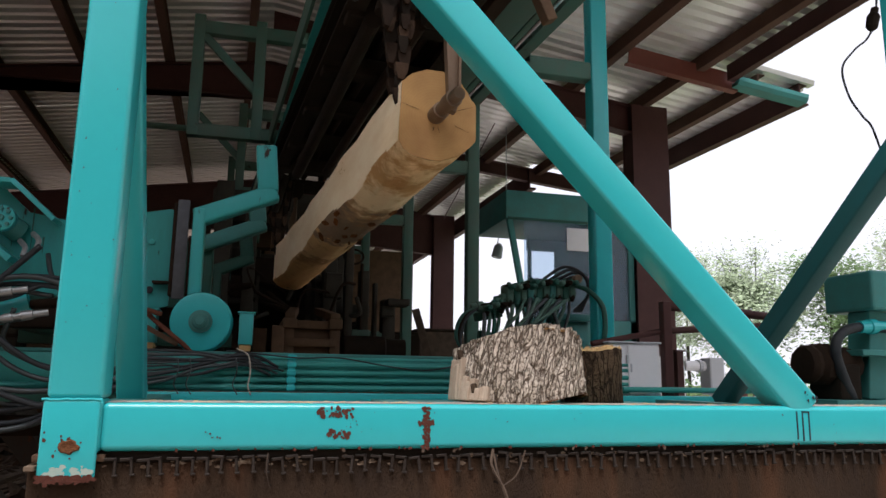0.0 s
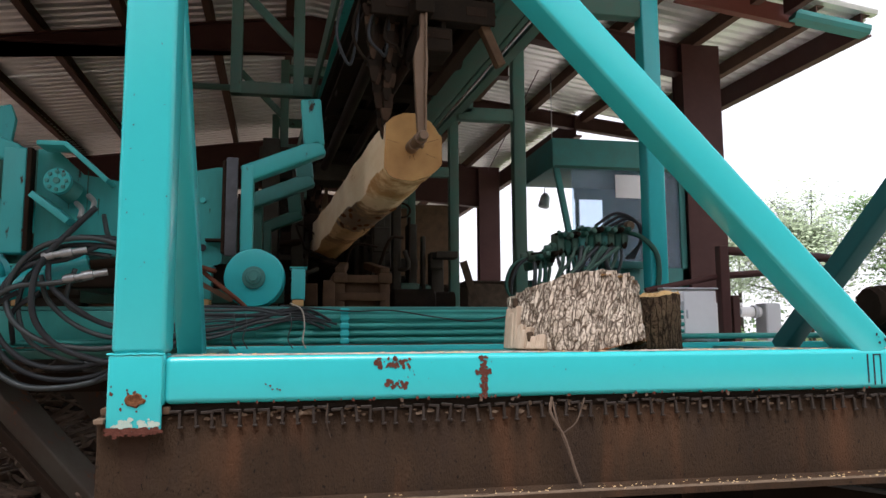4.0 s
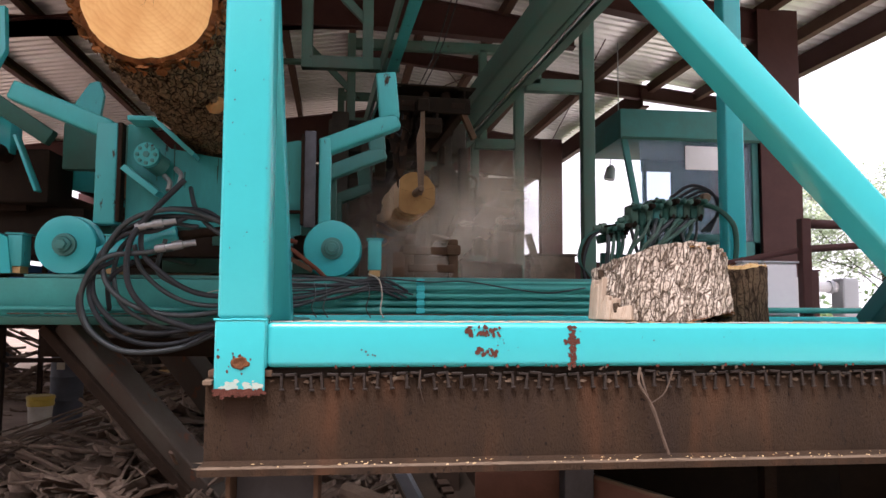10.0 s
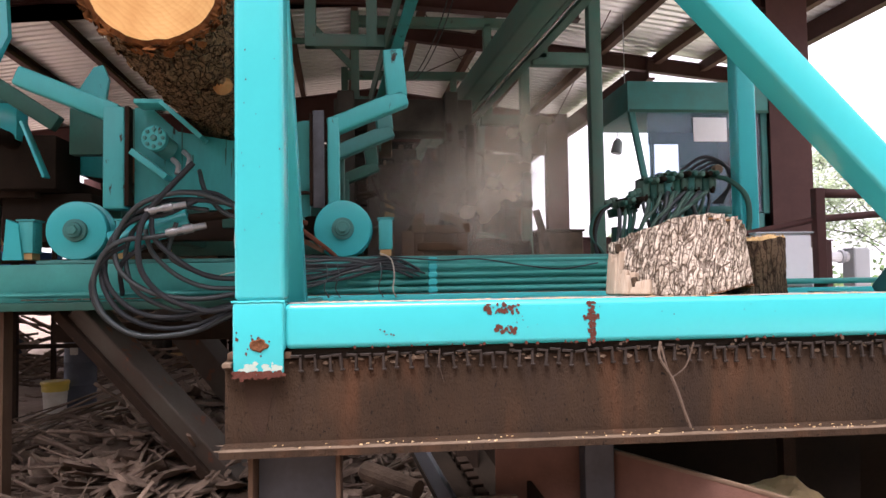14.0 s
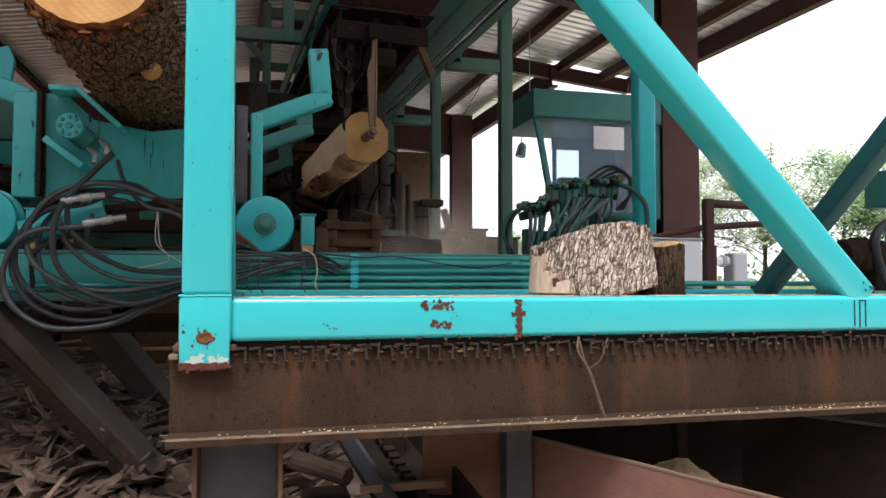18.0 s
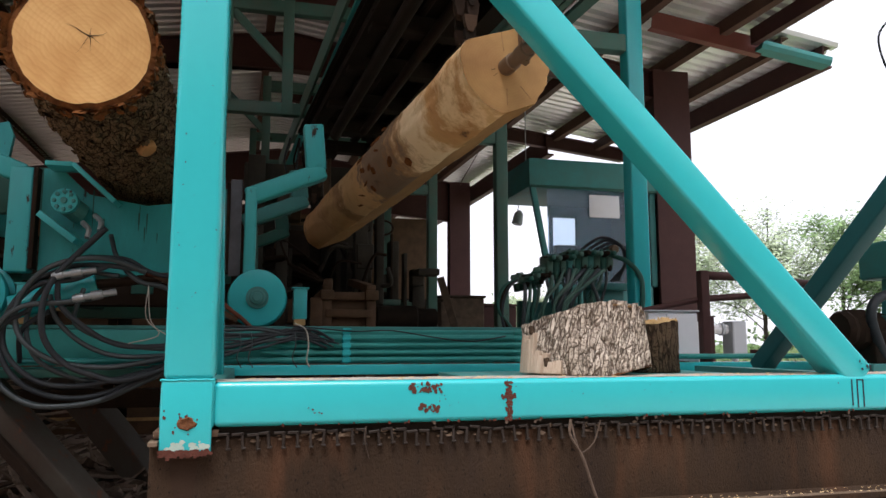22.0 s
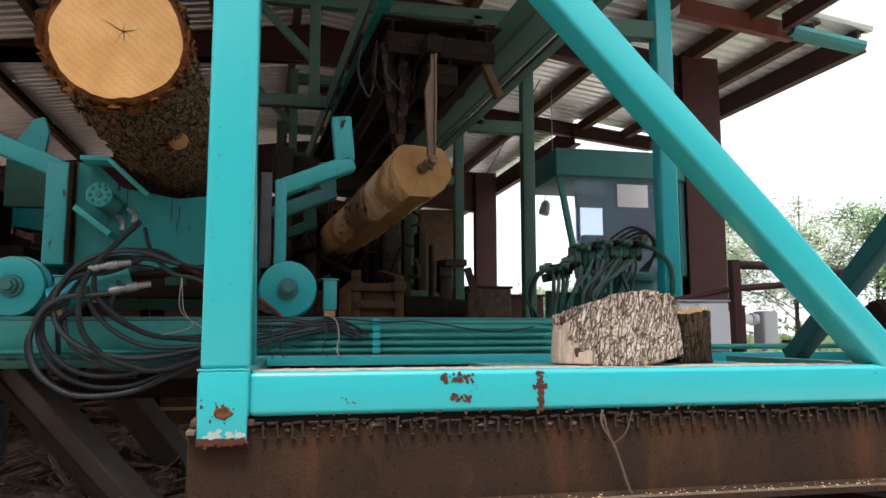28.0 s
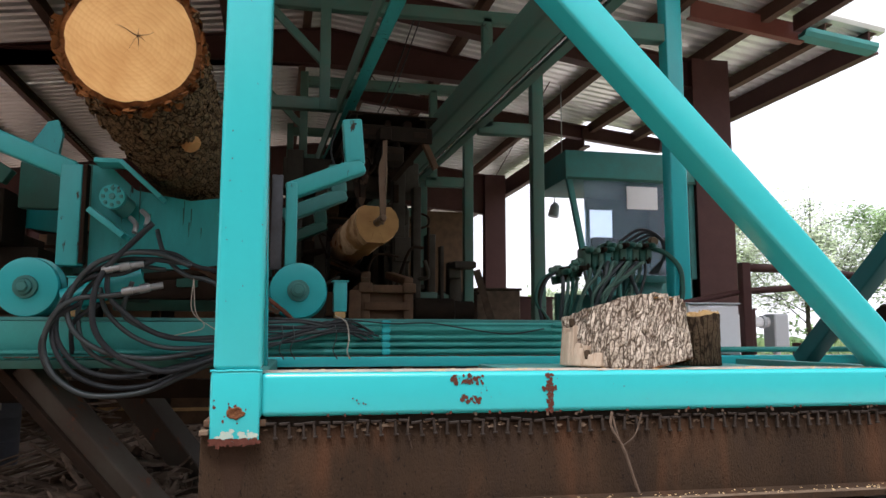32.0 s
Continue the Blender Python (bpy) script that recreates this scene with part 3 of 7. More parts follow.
def lower_beam():
    b = thing("support_girder", "rusty steel girder with chips on its flange", "girder", (0, 0, 1.03))
    bm = profile((-0.2, 0.07, 1.18), (5.2, 0.07, 1.18), [(-0.17, -0.15), (0.15, -0.15), (0.15, -0.128), (0.042, -0.122), (0.042, 0.15), (-0.062, 0.15), (-0.062, 0.132), (0.02, 0.132), (0.02, -0.128), (-0.17, -0.128)])
    bmesh.ops.translate(bm, vec=(0, 0, -1.03), verts=bm.verts)
    part("girder_web", bm, GIRDER, b)
    bm = bmesh.new()
    edge = [(-0.045, 0.27), (-0.045, 0.2), (-0.06, 0.1), (-0.07, 0.05), (-0.085, 0.035), (-0.1, 0.06), (-0.12, 0.12), (-0.135, 0.2), (-0.13, 0.27)]
    bm.faces.new([bm.verts.new((x, 0.0265, z)) for x, z in edge])
    part("water_stain", bm, STAIN, b)
    bm = bmesh.new()
    for _ in range(620):
        x = random.uniform(-0.1, 5.0)
        if random.random() > 0.2 + 0.16 * x:
            continue
        y, s, a = random.uniform(-0.072, 0.018), random.uniform(0.0015, 0.006), random.uniform(0, 3.14)
        bar((x, y, 0.0245), (x + math.cos(a) * s * 2, y + math.sin(a) * s, 0.026), s, 0.003, bm=bm)
    part("flange_lip", box(-0.2, -0.17, -0.03, 0.027, 0.284, 0.3, 0.003), FLANGEDUST, b)
    tagged(part("sawdust_litter", bm, SAWDUST, b), kind="stuff")
    lv, lf = [], []
    for _ in range(2600):
        x, y, r = random.uniform(-0.18, 5.1), random.uniform(-0.078, 0.026), random.uniform(0.008, 0.03)
        b0 = len(lv)
        lv += [(x + math.cos(1.0472 * i) * r * random.uniform(0.7, 2.2), min(0.027, max(-0.079, y + math.sin(1.0472 * i) * r * random.uniform(0.3, 0.7))), 0.0232 + random.random() * 0.0012) for i in range(6)]
        lf.append(tuple(range(b0, b0 + 6)))
    part("dust_sheet", box(-0.2, 5.2, -0.0796, 0.0276, 0.0221, 0.0231), FLANGEDUST, b)
    me = bpy.data.meshes.new("flange_dust")
    me.from_pydata(lv, [], lf)
    me.materials.append(FLANGEDUST)
    fd = new("flange_dust", me)
    fd.parent = b
    tagged(fd, kind="stuff")
    for pts, r in ((((1.30, -0.005, 0.335), (1.29, -0.02, 0.28), (1.33, -0.04, 0.2), (1.36, -0.05, 0.1), (1.38, -0.055, 0.04)), 0.005), (((1.30, -0.01, 0.32), (1.31, -0.03, 0.25), (1.34, -0.045, 0.16), (1.37, -0.052, 0.06)), 0.004), (((1.325, -0.035, 0.21), (1.38, -0.03, 0.25), (1.42, -0.01, 0.33)), 0.003), (((0.52, -0.005, 0.33), (0.515, -0.02, 0.28), (0.53, -0.02, 0.22)), 0.002)):
        part("hanging_splinter", hose(pts, r, 5, 5), SLABS, b)
    chain = thing("roller_chain", "grimy steel conveyor chain with hanging attachment teeth", "chain", (0, 0.03, 1.335))
    cbm = bmesh.new()
    box(0.0, 5.1, 0.0, 0.05, -0.003, 0.03, bm=cbm)
    part("chain_strand", cbm, BLACK, chain)
    tooth = bmesh.new()
    box(-0.0045, 0.0045, -0.02, -0.009, -0.04, 0.012, 0.0015, bm=tooth, seg=1)
    box(-0.034, 0.0045, -0.02, -0.009, 0.004, 0.013, 0.0015, bm=tooth, seg=1)
    box(-0.006, 0.010, -0.021, -0.008, -0.045, -0.038, 0.0015, bm=tooth, seg=1)
    first = part("tooth", tooth, CHAIN, chain)
    first.location = (0.05, 0, 0)
    for i in range(1, 108):
        o = new("tooth", first.data)
        o.parent = chain
        o.location = (0.05 + i * 0.0468 + random.uniform(-0.003, 0.003), random.uniform(-0.004, 0.004), random.uniform(-0.006, 0.005))
        o.rotation_euler = (random.uniform(-0.1, 0.1), random.uniform(-0.12, 0.12), random.uniform(-0.25, 0.25))
    # chips of wood caught behind the teeth
    rnd = random.Random(19)
    lv, lf = [], []
    for _ in range(240):
        x, z, r = rnd.uniform(0.02, 5.0), rnd.uniform(-0.02, 0.012), rnd.uniform(0.004, 0.011)
        y = -0.006 + rnd.uniform(-0.004, 0.004)
        b0 = len(lv)
        lv += [(x + math.cos(1.257 * i) * r * rnd.uniform(0.7, 1.9), y + rnd.uniform(-0.003, 0.003), z + math.sin(1.257 * i) * r * rnd.uniform(0.4, 0.9)) for i in range(5)]
        lf.append(tuple(range(b0, b0 + 5)))
    me = bpy.data.meshes.new("caught_chip")
    me.from_pydata(lv, [], lf)
    me.materials.append(FLANGEDUST)
    cc = new("caught_chip", me)
    cc.parent = chain
    tagged(cc, kind="stuff")
    leg = thing("steel_column", "blue-grey rolled steel column with rusty flanges", "column", (0.03, 0.1, 0))
    part("web", box(-0.13, 0.13, 0.0, 0.014, 0, 1.03), BLUE_STEEL, leg)
    for x in (-0.15, 0.135):
        part("flange", box(x, x + 0.016, -0.11, 0.12, 0, 1.03, 0.003), RUST, leg)


def rail():
    r = thing("loader_track", "teal steel track beam carrying bundled pipes", "track", (0, 2.4, 1.45))
    o = Vector((0, -2.4, -1.45))

    def put(name, bm, mat, label=""):
        bmesh.ops.translate(bm, vec=o, verts=bm.verts)
        return sharp_smooth(part(name, bm, mat, r, label))
    put("beam_body", box(-0.3, 3.05, 2.34, 2.6, 1.45, 1.74, 0.006), RACK)
    put("beam_body", box(-2.2, -0.3, 2.345, 2.6, 1.45, 1.738, 0.006), RACK)
    put("rail_head", box(-1.8, 3.05, 2.36, 2.56, 1.74, 1.765, 0.004), TEAL_DUSTY_DIM)
    put("lower_lip", box(-0.3, 5.4, 2.16, 2.32, 1.45, 1.515, 0.004), TEAL)
    # The lip's left run is a darker green than the right.
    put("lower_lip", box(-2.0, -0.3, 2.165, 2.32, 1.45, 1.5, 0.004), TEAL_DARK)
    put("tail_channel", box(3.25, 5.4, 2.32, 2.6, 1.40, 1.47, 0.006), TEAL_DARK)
    # pipes that turn back on themselves at the far end of the rack
    for i, z in enumerate((1.545, 1.592, 1.640, 1.690, 1.728)):
        end = 3.14 - 0.02 * i
        y = 2.262 + 0.006 * (i % 2)
        p = put("pipe", hose([(-2.05 if i == 0 else 0.12 + 0.03 * i, y, z), (0.9, y, z), (1.8, y, z + 0.002), (end - 0.08, y, z), (end - 0.02, y + 0.008, z), (end + 0.01, y + 0.035, z + 0.004), (end - 0.02, y + 0.062, z + 0.006), (end - 0.1, y + 0.068, z + 0.006)], 0.0165 if i < 4 else 0.012, 10, 6), RACK)
        for x in (0.3, 0.42 + 0.03 * (i % 3), 1.9):
            part("coupling", rod((x, y - 2.4, z - 1.45), (x + 0.05, y - 2.4, z - 1.45), 0.0225, n=10), RACK, p)
            part("coupling_nut", rod((x - 0.025, y - 2.4, z - 1.45), (x, y - 2.4, z - 1.45), 0.021, n=6), RACK, p)
    put("long_pipe", rod((3.0, 2.2, 1.557), (5.4, 2.2, 1.557), 0.02), RACK)
    for x in (0.68, 2.6):
        cl = put("pipe_clamp", box(x, x + 0.045, 2.235, 2.34, 1.515, 1.752, 0.004), TEAL)
        for z in (1.545, 1.592, 1.640, 1.690, 1.735):
            part("saddle", box(x - 0.006, x + 0.051, -0.178, -0.16, z - 1.468, z - 1.436, 0.004), TEAL, cl)
    bm = bmesh.new()
    for _ in range(500):
        x, y = random.uniform(-1.8, 3.2), random.uniform(2.17, 2.24)
        s = random.uniform(0.004, 0.014)
        box(x - s * 1.5, x + s * 1.5, y - s * 0.5, y + s * 0.5, 1.513, 1.516 + s * 0.4, bm=bm)
    tagged(put("wood_litter", bm, SLABS), kind="stuff")


# ---- log end and bark materials ----
def ring_material(name, pale, mid, scale=17.0, saw=True):
    m = bpy.data.materials.new(name)
    m.use_nodes = True
    nt = m.node_tree
    n, link = nt.nodes, nt.links.new
    b = n["Principled BSDF"]
    b.inputs["Roughness"].default_value = 0.75
    tc = n.new("ShaderNodeTexCoord")
    wave = n.new("ShaderNodeTexWave")
    wave.wave_type, wave.rings_direction = "RINGS", "Y"
    wave.inputs["Scale"].default_value, wave.inputs["Distortion"].default_value, wave.inputs["Detail"].default_value, wave.inputs["Detail Scale"].default_value = scale, 2.0, 2.0, 1.2
    link(tc.outputs["Object"], wave.inputs["Vector"])
    blot = n.new("ShaderNodeTexNoise")
    blot.inputs["Scale"].default_value, blot.inputs["Detail"].default_value = 5.0, 5.0
    link(tc.outputs["Object"], blot.inputs["Vector"])
    mix1 = n.new("ShaderNodeMixRGB")
    mix1.inputs[1].default_value, mix1.inputs[2].default_value = (*pale, 1), (*mid, 1)
    ramp1 = n.new("ShaderNodeMapRange")
    ramp1.inputs["From Min"].default_value, ramp1.inputs["From Max"].default_value = 0.3, 0.7
    link(blot.outputs["Fac"], ramp1.inputs["Value"])
    link(ramp1.outputs[0], mix1.inputs[0])
    mix2 = n.new("ShaderNodeMixRGB")
    mix2.blend_type = "MULTIPLY"
    mix2.inputs[2].default_value = (0.86, 0.78, 0.66, 1)
    soft = n.new("ShaderNodeMath")
    soft.operation = "MULTIPLY"
    soft.inputs[1].default_value = 0.22
    link(wave.outputs["Fac"], soft.inputs[0])
    link(soft.outputs[0], mix2.inputs[0])
    link(mix1.outputs[0], mix2.inputs[1])
    col = mix2.outputs[0]
    if saw:
        mp = n.new("ShaderNodeMapping")
        mp.inputs["Rotation"].default_value = (0, radians(-40), 0)
        link(tc.outputs["Object"], mp.inputs[0])
        cut = n.new("ShaderNodeTexWave")
        cut.wave_type, cut.bands_direction = "BANDS", "Z"
        cut.inputs["Scale"].default_value, cut.inputs["Distortion"].default_value, cut.inputs["Detail"].default_value = 11.0, 5.0, 3.0
        link(mp.outputs[0], cut.inputs["Vector"])
        k = n.new("ShaderNodeMapRange")
        k.inputs["From Min"].default_value, k.inputs["From Max"].default_value, k.inputs["To Max"].default_value = 0.66, 1.0, 0.2
        link(cut.outputs["Fac"], k.inputs["Value"])
        mix3 = n.new("ShaderNodeMixRGB")
        mix3.blend_type = "MULTIPLY"
        mix3.inputs[2].default_value = (0.72, 0.52, 0.34, 1)
        link(k.outputs[0], mix3.inputs[0])
        link(col, mix3.inputs[1])
        col = mix3.outputs[0]
        bp = n.new("ShaderNodeBump")
        bp.inputs["Strength"].default_value, bp.inputs["Distance"].default_value = 0.12, 0.004
        link(cut.outputs["Fac"], bp.inputs["Height"])
        link(bp.outputs[0], b.inputs["Normal"])
    link(col, b.inputs["Base Color"])
    return m


RINGS = ring_material("sawn_log_end", (0.74, 0.44, 0.16), (0.56, 0.285, 0.08))
RINGS_DUSTY = ring_material("dusty_log_end", (0.46, 0.268, 0.09), (0.29, 0.15, 0.048), scale=24.0, saw=False)
INNER_BARK = material("red_brown_inner_bark", (0.27, 0.1, 0.028), 0.9, 0, (0.045, 0.018, 0.009), 15, 1.0, 0.6, 60)


def peeled_material():
    """A half-peeled log: tan wood with zones of red-brown bast and a dark scab of bark."""
    m = material("peeled_log_side", (0.76, 0.53, 0.28), 0.85, 0, (0.56, 0.31, 0.13), 5, 0.9, 0.7, 38)
    nt = m.node_tree
    n, link = nt.nodes, nt.links.new
    b = n["Principled BSDF"]
    src = b.inputs["Base Color"].links[0].from_socket
    tc = n.new("ShaderNodeTexCoord")

    def layer(src, scale, stretch, lo, hi, colour, seed, rough=0.65):
        mp, t = n.new("ShaderNodeMapping"), n.new("ShaderNodeTexNoise")
        mp.inputs["Scale"].default_value, mp.inputs["Location"].default_value = stretch, (seed, seed * 0.7, 0)
        t.inputs["Scale"].default_value, t.inputs["Detail"].default_value, t.inputs["Roughness"].default_value = scale, 9.0, rough
        link(tc.outputs["Object"], mp.inputs[0])
        link(mp.outputs[0], t.inputs["Vector"])
        r, x = n.new("ShaderNodeMapRange"), n.new("ShaderNodeMixRGB")
        r.inputs["From Min"].default_value, r.inputs["From Max"].default_value = lo, hi
        link(t.outputs["Fac"], r.inputs["Value"])
        link(r.outputs[0], x.inputs[0])
        link(src, x.inputs[1])
        x.inputs[2].default_value = (*colour, 1)
        return x.outputs[0], r.outputs[0]
    # broad zones along the log: peeled, browned, peeled, bark scab, mottled
    sep, wob, add, ramp = n.new("ShaderNodeSeparateXYZ"), n.new("ShaderNodeTexNoise"), n.new("ShaderNodeMath"), n.new("ShaderNodeValToRGB")
    wob.inputs["Scale"].default_value, wob.inputs["Detail"].default_value, wob.inputs["Roughness"].default_value = 3.2, 9.0, 0.7
    link(tc.outputs["Object"], wob.inputs["Vector"])
    link(tc.outputs["Object"], sep.inputs[0])
    add.operation = "MULTIPLY_ADD"
    add.inputs[1].default_value = 1.5
    link(wob.outputs["Fac"], add.inputs[0])
    link(sep.outputs["Y"], add.inputs[2])
    scale = n.new("ShaderNodeMath")
    scale.operation = "MULTIPLY_ADD"
    scale.inputs[1].default_value, scale.inputs[2].default_value = 0.2, -0.15
    link(add.outputs[0], scale.inputs[0])
    link(scale.outputs[0], ramp.inputs[0])
    zones = ((0.0, (0.66, 0.42, 0.19)), (0.025, (0.86, 0.62, 0.34)), (0.06, (0.48, 0.24, 0.09)), (0.11, (0.58, 0.31, 0.12)), (0.15, (0.9, 0.69, 0.42)), (0.205, (0.9, 0.69, 0.42)), (0.235, (0.42, 0.24, 0.12)), (0.265, (0.16, 0.11, 0.08)), (0.43, (0.21, 0.145, 0.105)), (0.45, (0.66, 0.4, 0.18)), (0.58, (0.7, 0.45, 0.22)), (0.6, (0.3, 0.15, 0.065)), (0.66, (0.62, 0.36, 0.15)), (1.0, (0.5, 0.26, 0.1)))
    cr = ramp.color_ramp
    while len(cr.elements) < len(zones):
        cr.elements.new(0.5)
    for el, (at, col) in zip(cr.elements, zones):
        el.position, el.color = at, (*col, 1)
    zone = n.new("ShaderNodeMixRGB")
    zone.inputs[0].default_value = 0.85
    link(src, zone.inputs[1])
    link(ramp.outputs[0], zone.inputs[2])
    src, _ = layer(zone.outputs[0], 6.0, (1.0, 1.3, 1.0), 0.55, 0.75, (0.36, 0.17, 0.065), 1.7, 0.72)
    src, scab = layer(src, 2.4, (1.2, 0.9, 1.2), 0.62, 0.68, (0.15, 0.1, 0.07), 5.6, 0.7)
    link(src, b.inputs["Base Color"])
    bp = b.inputs["Normal"].links[0].from_node
    low = n.new("ShaderNodeBump")
    low.inputs["Strength"].default_value, low.inputs["Distance"].default_value = 0.8, 0.02
    link(scab, low.inputs["Height"])
    link(low.outputs[0], bp.inputs["Normal"])
    return m


PEELED = peeled_material()
SLABWOOD = material("pale_sawn_face", (0.93, 0.80, 0.58), 0.8, 0, (0.76, 0.56, 0.33), 4, 1.0, 0.2, 60, (0.5, 0.32, 0.16), 4, 0.65, (1.5, 0.5, 1.5))
# Browner than the pale flat: shade of the log's underside is put in.
DARKFLAT = material("shaded_brown_sawn_face", (0.42, 0.24, 0.095), 0.85, 0, (0.24, 0.12, 0.045), 4, 0.9, 0.2, 60, (0.14, 0.07, 0.03), 4, 0.64, (1.5, 0.5, 1.5))
FURROW = material("dark_bark_furrow", (0.10, 0.07, 0.045), 0.95, 0, (0.03, 0.02, 0.015), 25, 1.0, 0.9, 70, (0.22, 0.17, 0.1), 22, 0.6)
MUD = material("clay_brown_steel", (0.16, 0.10, 0.06), 0.9, 0, (0.07, 0.045, 0.03), 4, 1.0, 0.3, 60)
DOG = material("worn_brown_steel", (0.2, 0.14, 0.095), 0.5, 0.4, (0.14, 0.09, 0.055), 7, 0.9, 0.15, 70)
# Dusty glass; the sky's reflection is put into its blue base colour.
GLASS = bpy.data.materials.new("dusty_sky_toned_glass")
GLASS.use_nodes = True
_b = GLASS.node_tree.nodes["Principled BSDF"]
_b.inputs["Base Color"].default_value = (0.64, 0.78, 0.91, 1)
_b.inputs["Roughness"].default_value, _b.inputs["Transmission Weight"].default_value, _b.inputs["IOR"].default_value = 0.06, 0.84, 1.06


# ---- logs ----
def bark_log():
    """A log lying along y from its sawn end at y = 0, with furrowed bark and a clean end face."""
    top = thing("waiting_log", "thick log with dark furrowed bark and a fresh orange sawn end", "log")
    R, L, n, m = 0.285, 4.2, 150, 170
    bm = bmesh.new()
    prev = None
    for j in range(m + 1):
        s = j / m
        y = L * s ** 1.35
        ring = []
        for k in range(n):
            a = 2 * math.pi * k / n
            c, d = math.cos(a), math.sin(a)
            lump = 0.05 * noise.noise(Vector((c * 1.3, y * 0.6, d * 1.3))) + 0.02 * noise.noise(Vector((c * 4, y * 1.5, d * 4)))
            f = abs(noise.noise(Vector((c * 7 + 0.6 * math.sin(y * 3), y * 3.2, d * 7)))) ** 0.6
            g = noise.noise(Vector((c * 26, y * 16, d * 26)))
            h = noise.noise(Vector((c * 60, y * 40, d * 60)))
            r = R * (1 + lump) + 0.03 * f + 0.012 * g + 0.006 * h + 0.012 + 0.012 * y / L
            ring.append(bm.verts.new((c * r, y + (0.012 * g if j == 0 else 0), d * r)))
        if prev:
            for k in range(n):
                bm.faces.new((prev[k], prev[(k + 1) % n], ring[(k + 1) % n], ring[k]))
        prev = ring
    bm.faces.new(prev)
    part("bark", bm, BARK_NET, top, smooth=True)
    # ragged ring of inner bark and the end face
    bm = bmesh.new()
    inner, outer = [], []
    for k in range(n):
        a = 2 * math.pi * k / n
        c, d = math.cos(a), math.sin(a)
        lump = 0.05 * noise.noise(Vector((c * 1.3, 0, d * 1.3))) + 0.02 * noise.noise(Vector((c * 4, 0, d * 4)))
        r = R * (1 + lump) * (1.02 + 0.02 * noise.noise(Vector((c * 6, 1, d * 6))))
        w = 0.024 + 0.014 * noise.noise(Vector((c * 9, 3, d * 9)))
        inner.append((c * (r - 0.012), -0.012, d * (r - 0.012)))
        outer.append((c * (r + w), 0.008 + 0.012 * noise.noise(Vector((c * 20, 7, d * 20))), d * (r + w)))
    vi, vo = [bm.verts.new(p) for p in inner], [bm.verts.new(p) for p in outer]
    for k in range(n):
        bm.faces.new((vi[k], vi[(k + 1) % n], vo[(k + 1) % n], vo[k]))
    part("inner_bark", bm, INNER_BARK, top)
    bm = bmesh.new()
    c0 = bm.verts.new((0.02, -0.014, 0.03))
    vs = [bm.verts.new((x * 0.998, -0.0135, z * 0.998)) for x, _, z in inner]
    for k in range(n):
        bm.faces.new((c0, vs[k], vs[(k + 1) % n]))
    part("sawn_end", bm, RINGS, top, "fresh orange end grain with a star-shaped crack")
    bm = bmesh.new()
    for ang, ln, w in ((22, 0.075, 0.0028), (75, 0.04, 0.002), (160, 0.11, 0.003), (232, 0.1, 0.0012), (285, 0.07, 0.0022), (335, 0.05, 0.0015)):
        p = [(0.0, 0.0)]
        for i in range(1, 5):
            t = i / 4
            p.append((math.cos(radians(ang + 10 * math.sin(3 * t + ang))) * ln * t, math.sin(radians(ang + 10 * math.sin(3 * t + ang))) * ln * t))
        for i in range(4):
            (x0, z0), (x1, z1) = p[i], p[i + 1]
            nx, nz = -(z1 - z0), x1 - x0
            q = math.hypot(nx, nz)
            w0, w1 = w * (1 - i / 4.2), w * (1 - (i + 1) / 4.2)
            bm.faces.new([bm.verts.new((0.02 + x + nx / q * ww, -0.0165, 0.03 + z + nz / q * ww)) for x, z, ww in ((x0, z0, w0), (x1, z1, w1), (x1, z1, -w1), (x0, z0, -w0))])
    part("crack", bm, FURROW, top)
    # loose bark flakes standing off the rim and the first metre
    rnd = random.Random(8)
    for nm, mat_, cnt, reach in (("bark_flake", BARK_NET, 900, 1.6), ("bast_flake", INNER_BARK, 260, 0.07)):
        lv, lf = [], []
        for _ in range(cnt):
            a = rnd.uniform(0, 6.283)
            y = abs(rnd.gauss(0, reach / 2)) - 0.012
            s, w = rnd.uniform(0.02, 0.075), rnd.uniform(0.006, 0.022)
            rr = R * (1.03 + 0.07 * noise.noise(Vector((math.cos(a) * 1.3, y * 0.6, math.sin(a) * 1.3)))) + 0.008
            out, tan = Vector((math.cos(a), 0, math.sin(a))), Vector((-math.sin(a), 0, math.cos(a)))
            d = (Vector((0, rnd.uniform(-1, 1), 0)) + tan * rnd.uniform(-0.5, 0.5)).normalized()
            e = d.cross(out).normalized()
            p = out * rr + Vector((0, y, 0))
            up = out * rnd.uniform(0.004, 0.03)
            b0 = len(lv)
            lv += [p - e * w, p + e * w, p + d * s * 0.6 + e * w * 1.2 + up, p + d * s + up * 1.2, p + d * s * 0.7 - e * w + up]
            lf.append((b0, b0 + 1, b0 + 2, b0 + 3, b0 + 4))
        me = bpy.data.meshes.new(nm)
        me.from_pydata(lv, [], lf)
        me.materials.append(mat_)
        fo = new(nm, me)
        fo.parent = top
        tagged(fo, kind="stuff")
    kn = bmesh.new()
    turned((0.17, 0.75, -0.235), (0.225, 0.72, -0.315), [(0, 0.055), (0.05, 0.05), (0.062, 0.04), (0.066, 0.0)], 14, kn)
    part("knot", kn, DARKFLAT, top, "sawn-off branch stub")
    return top


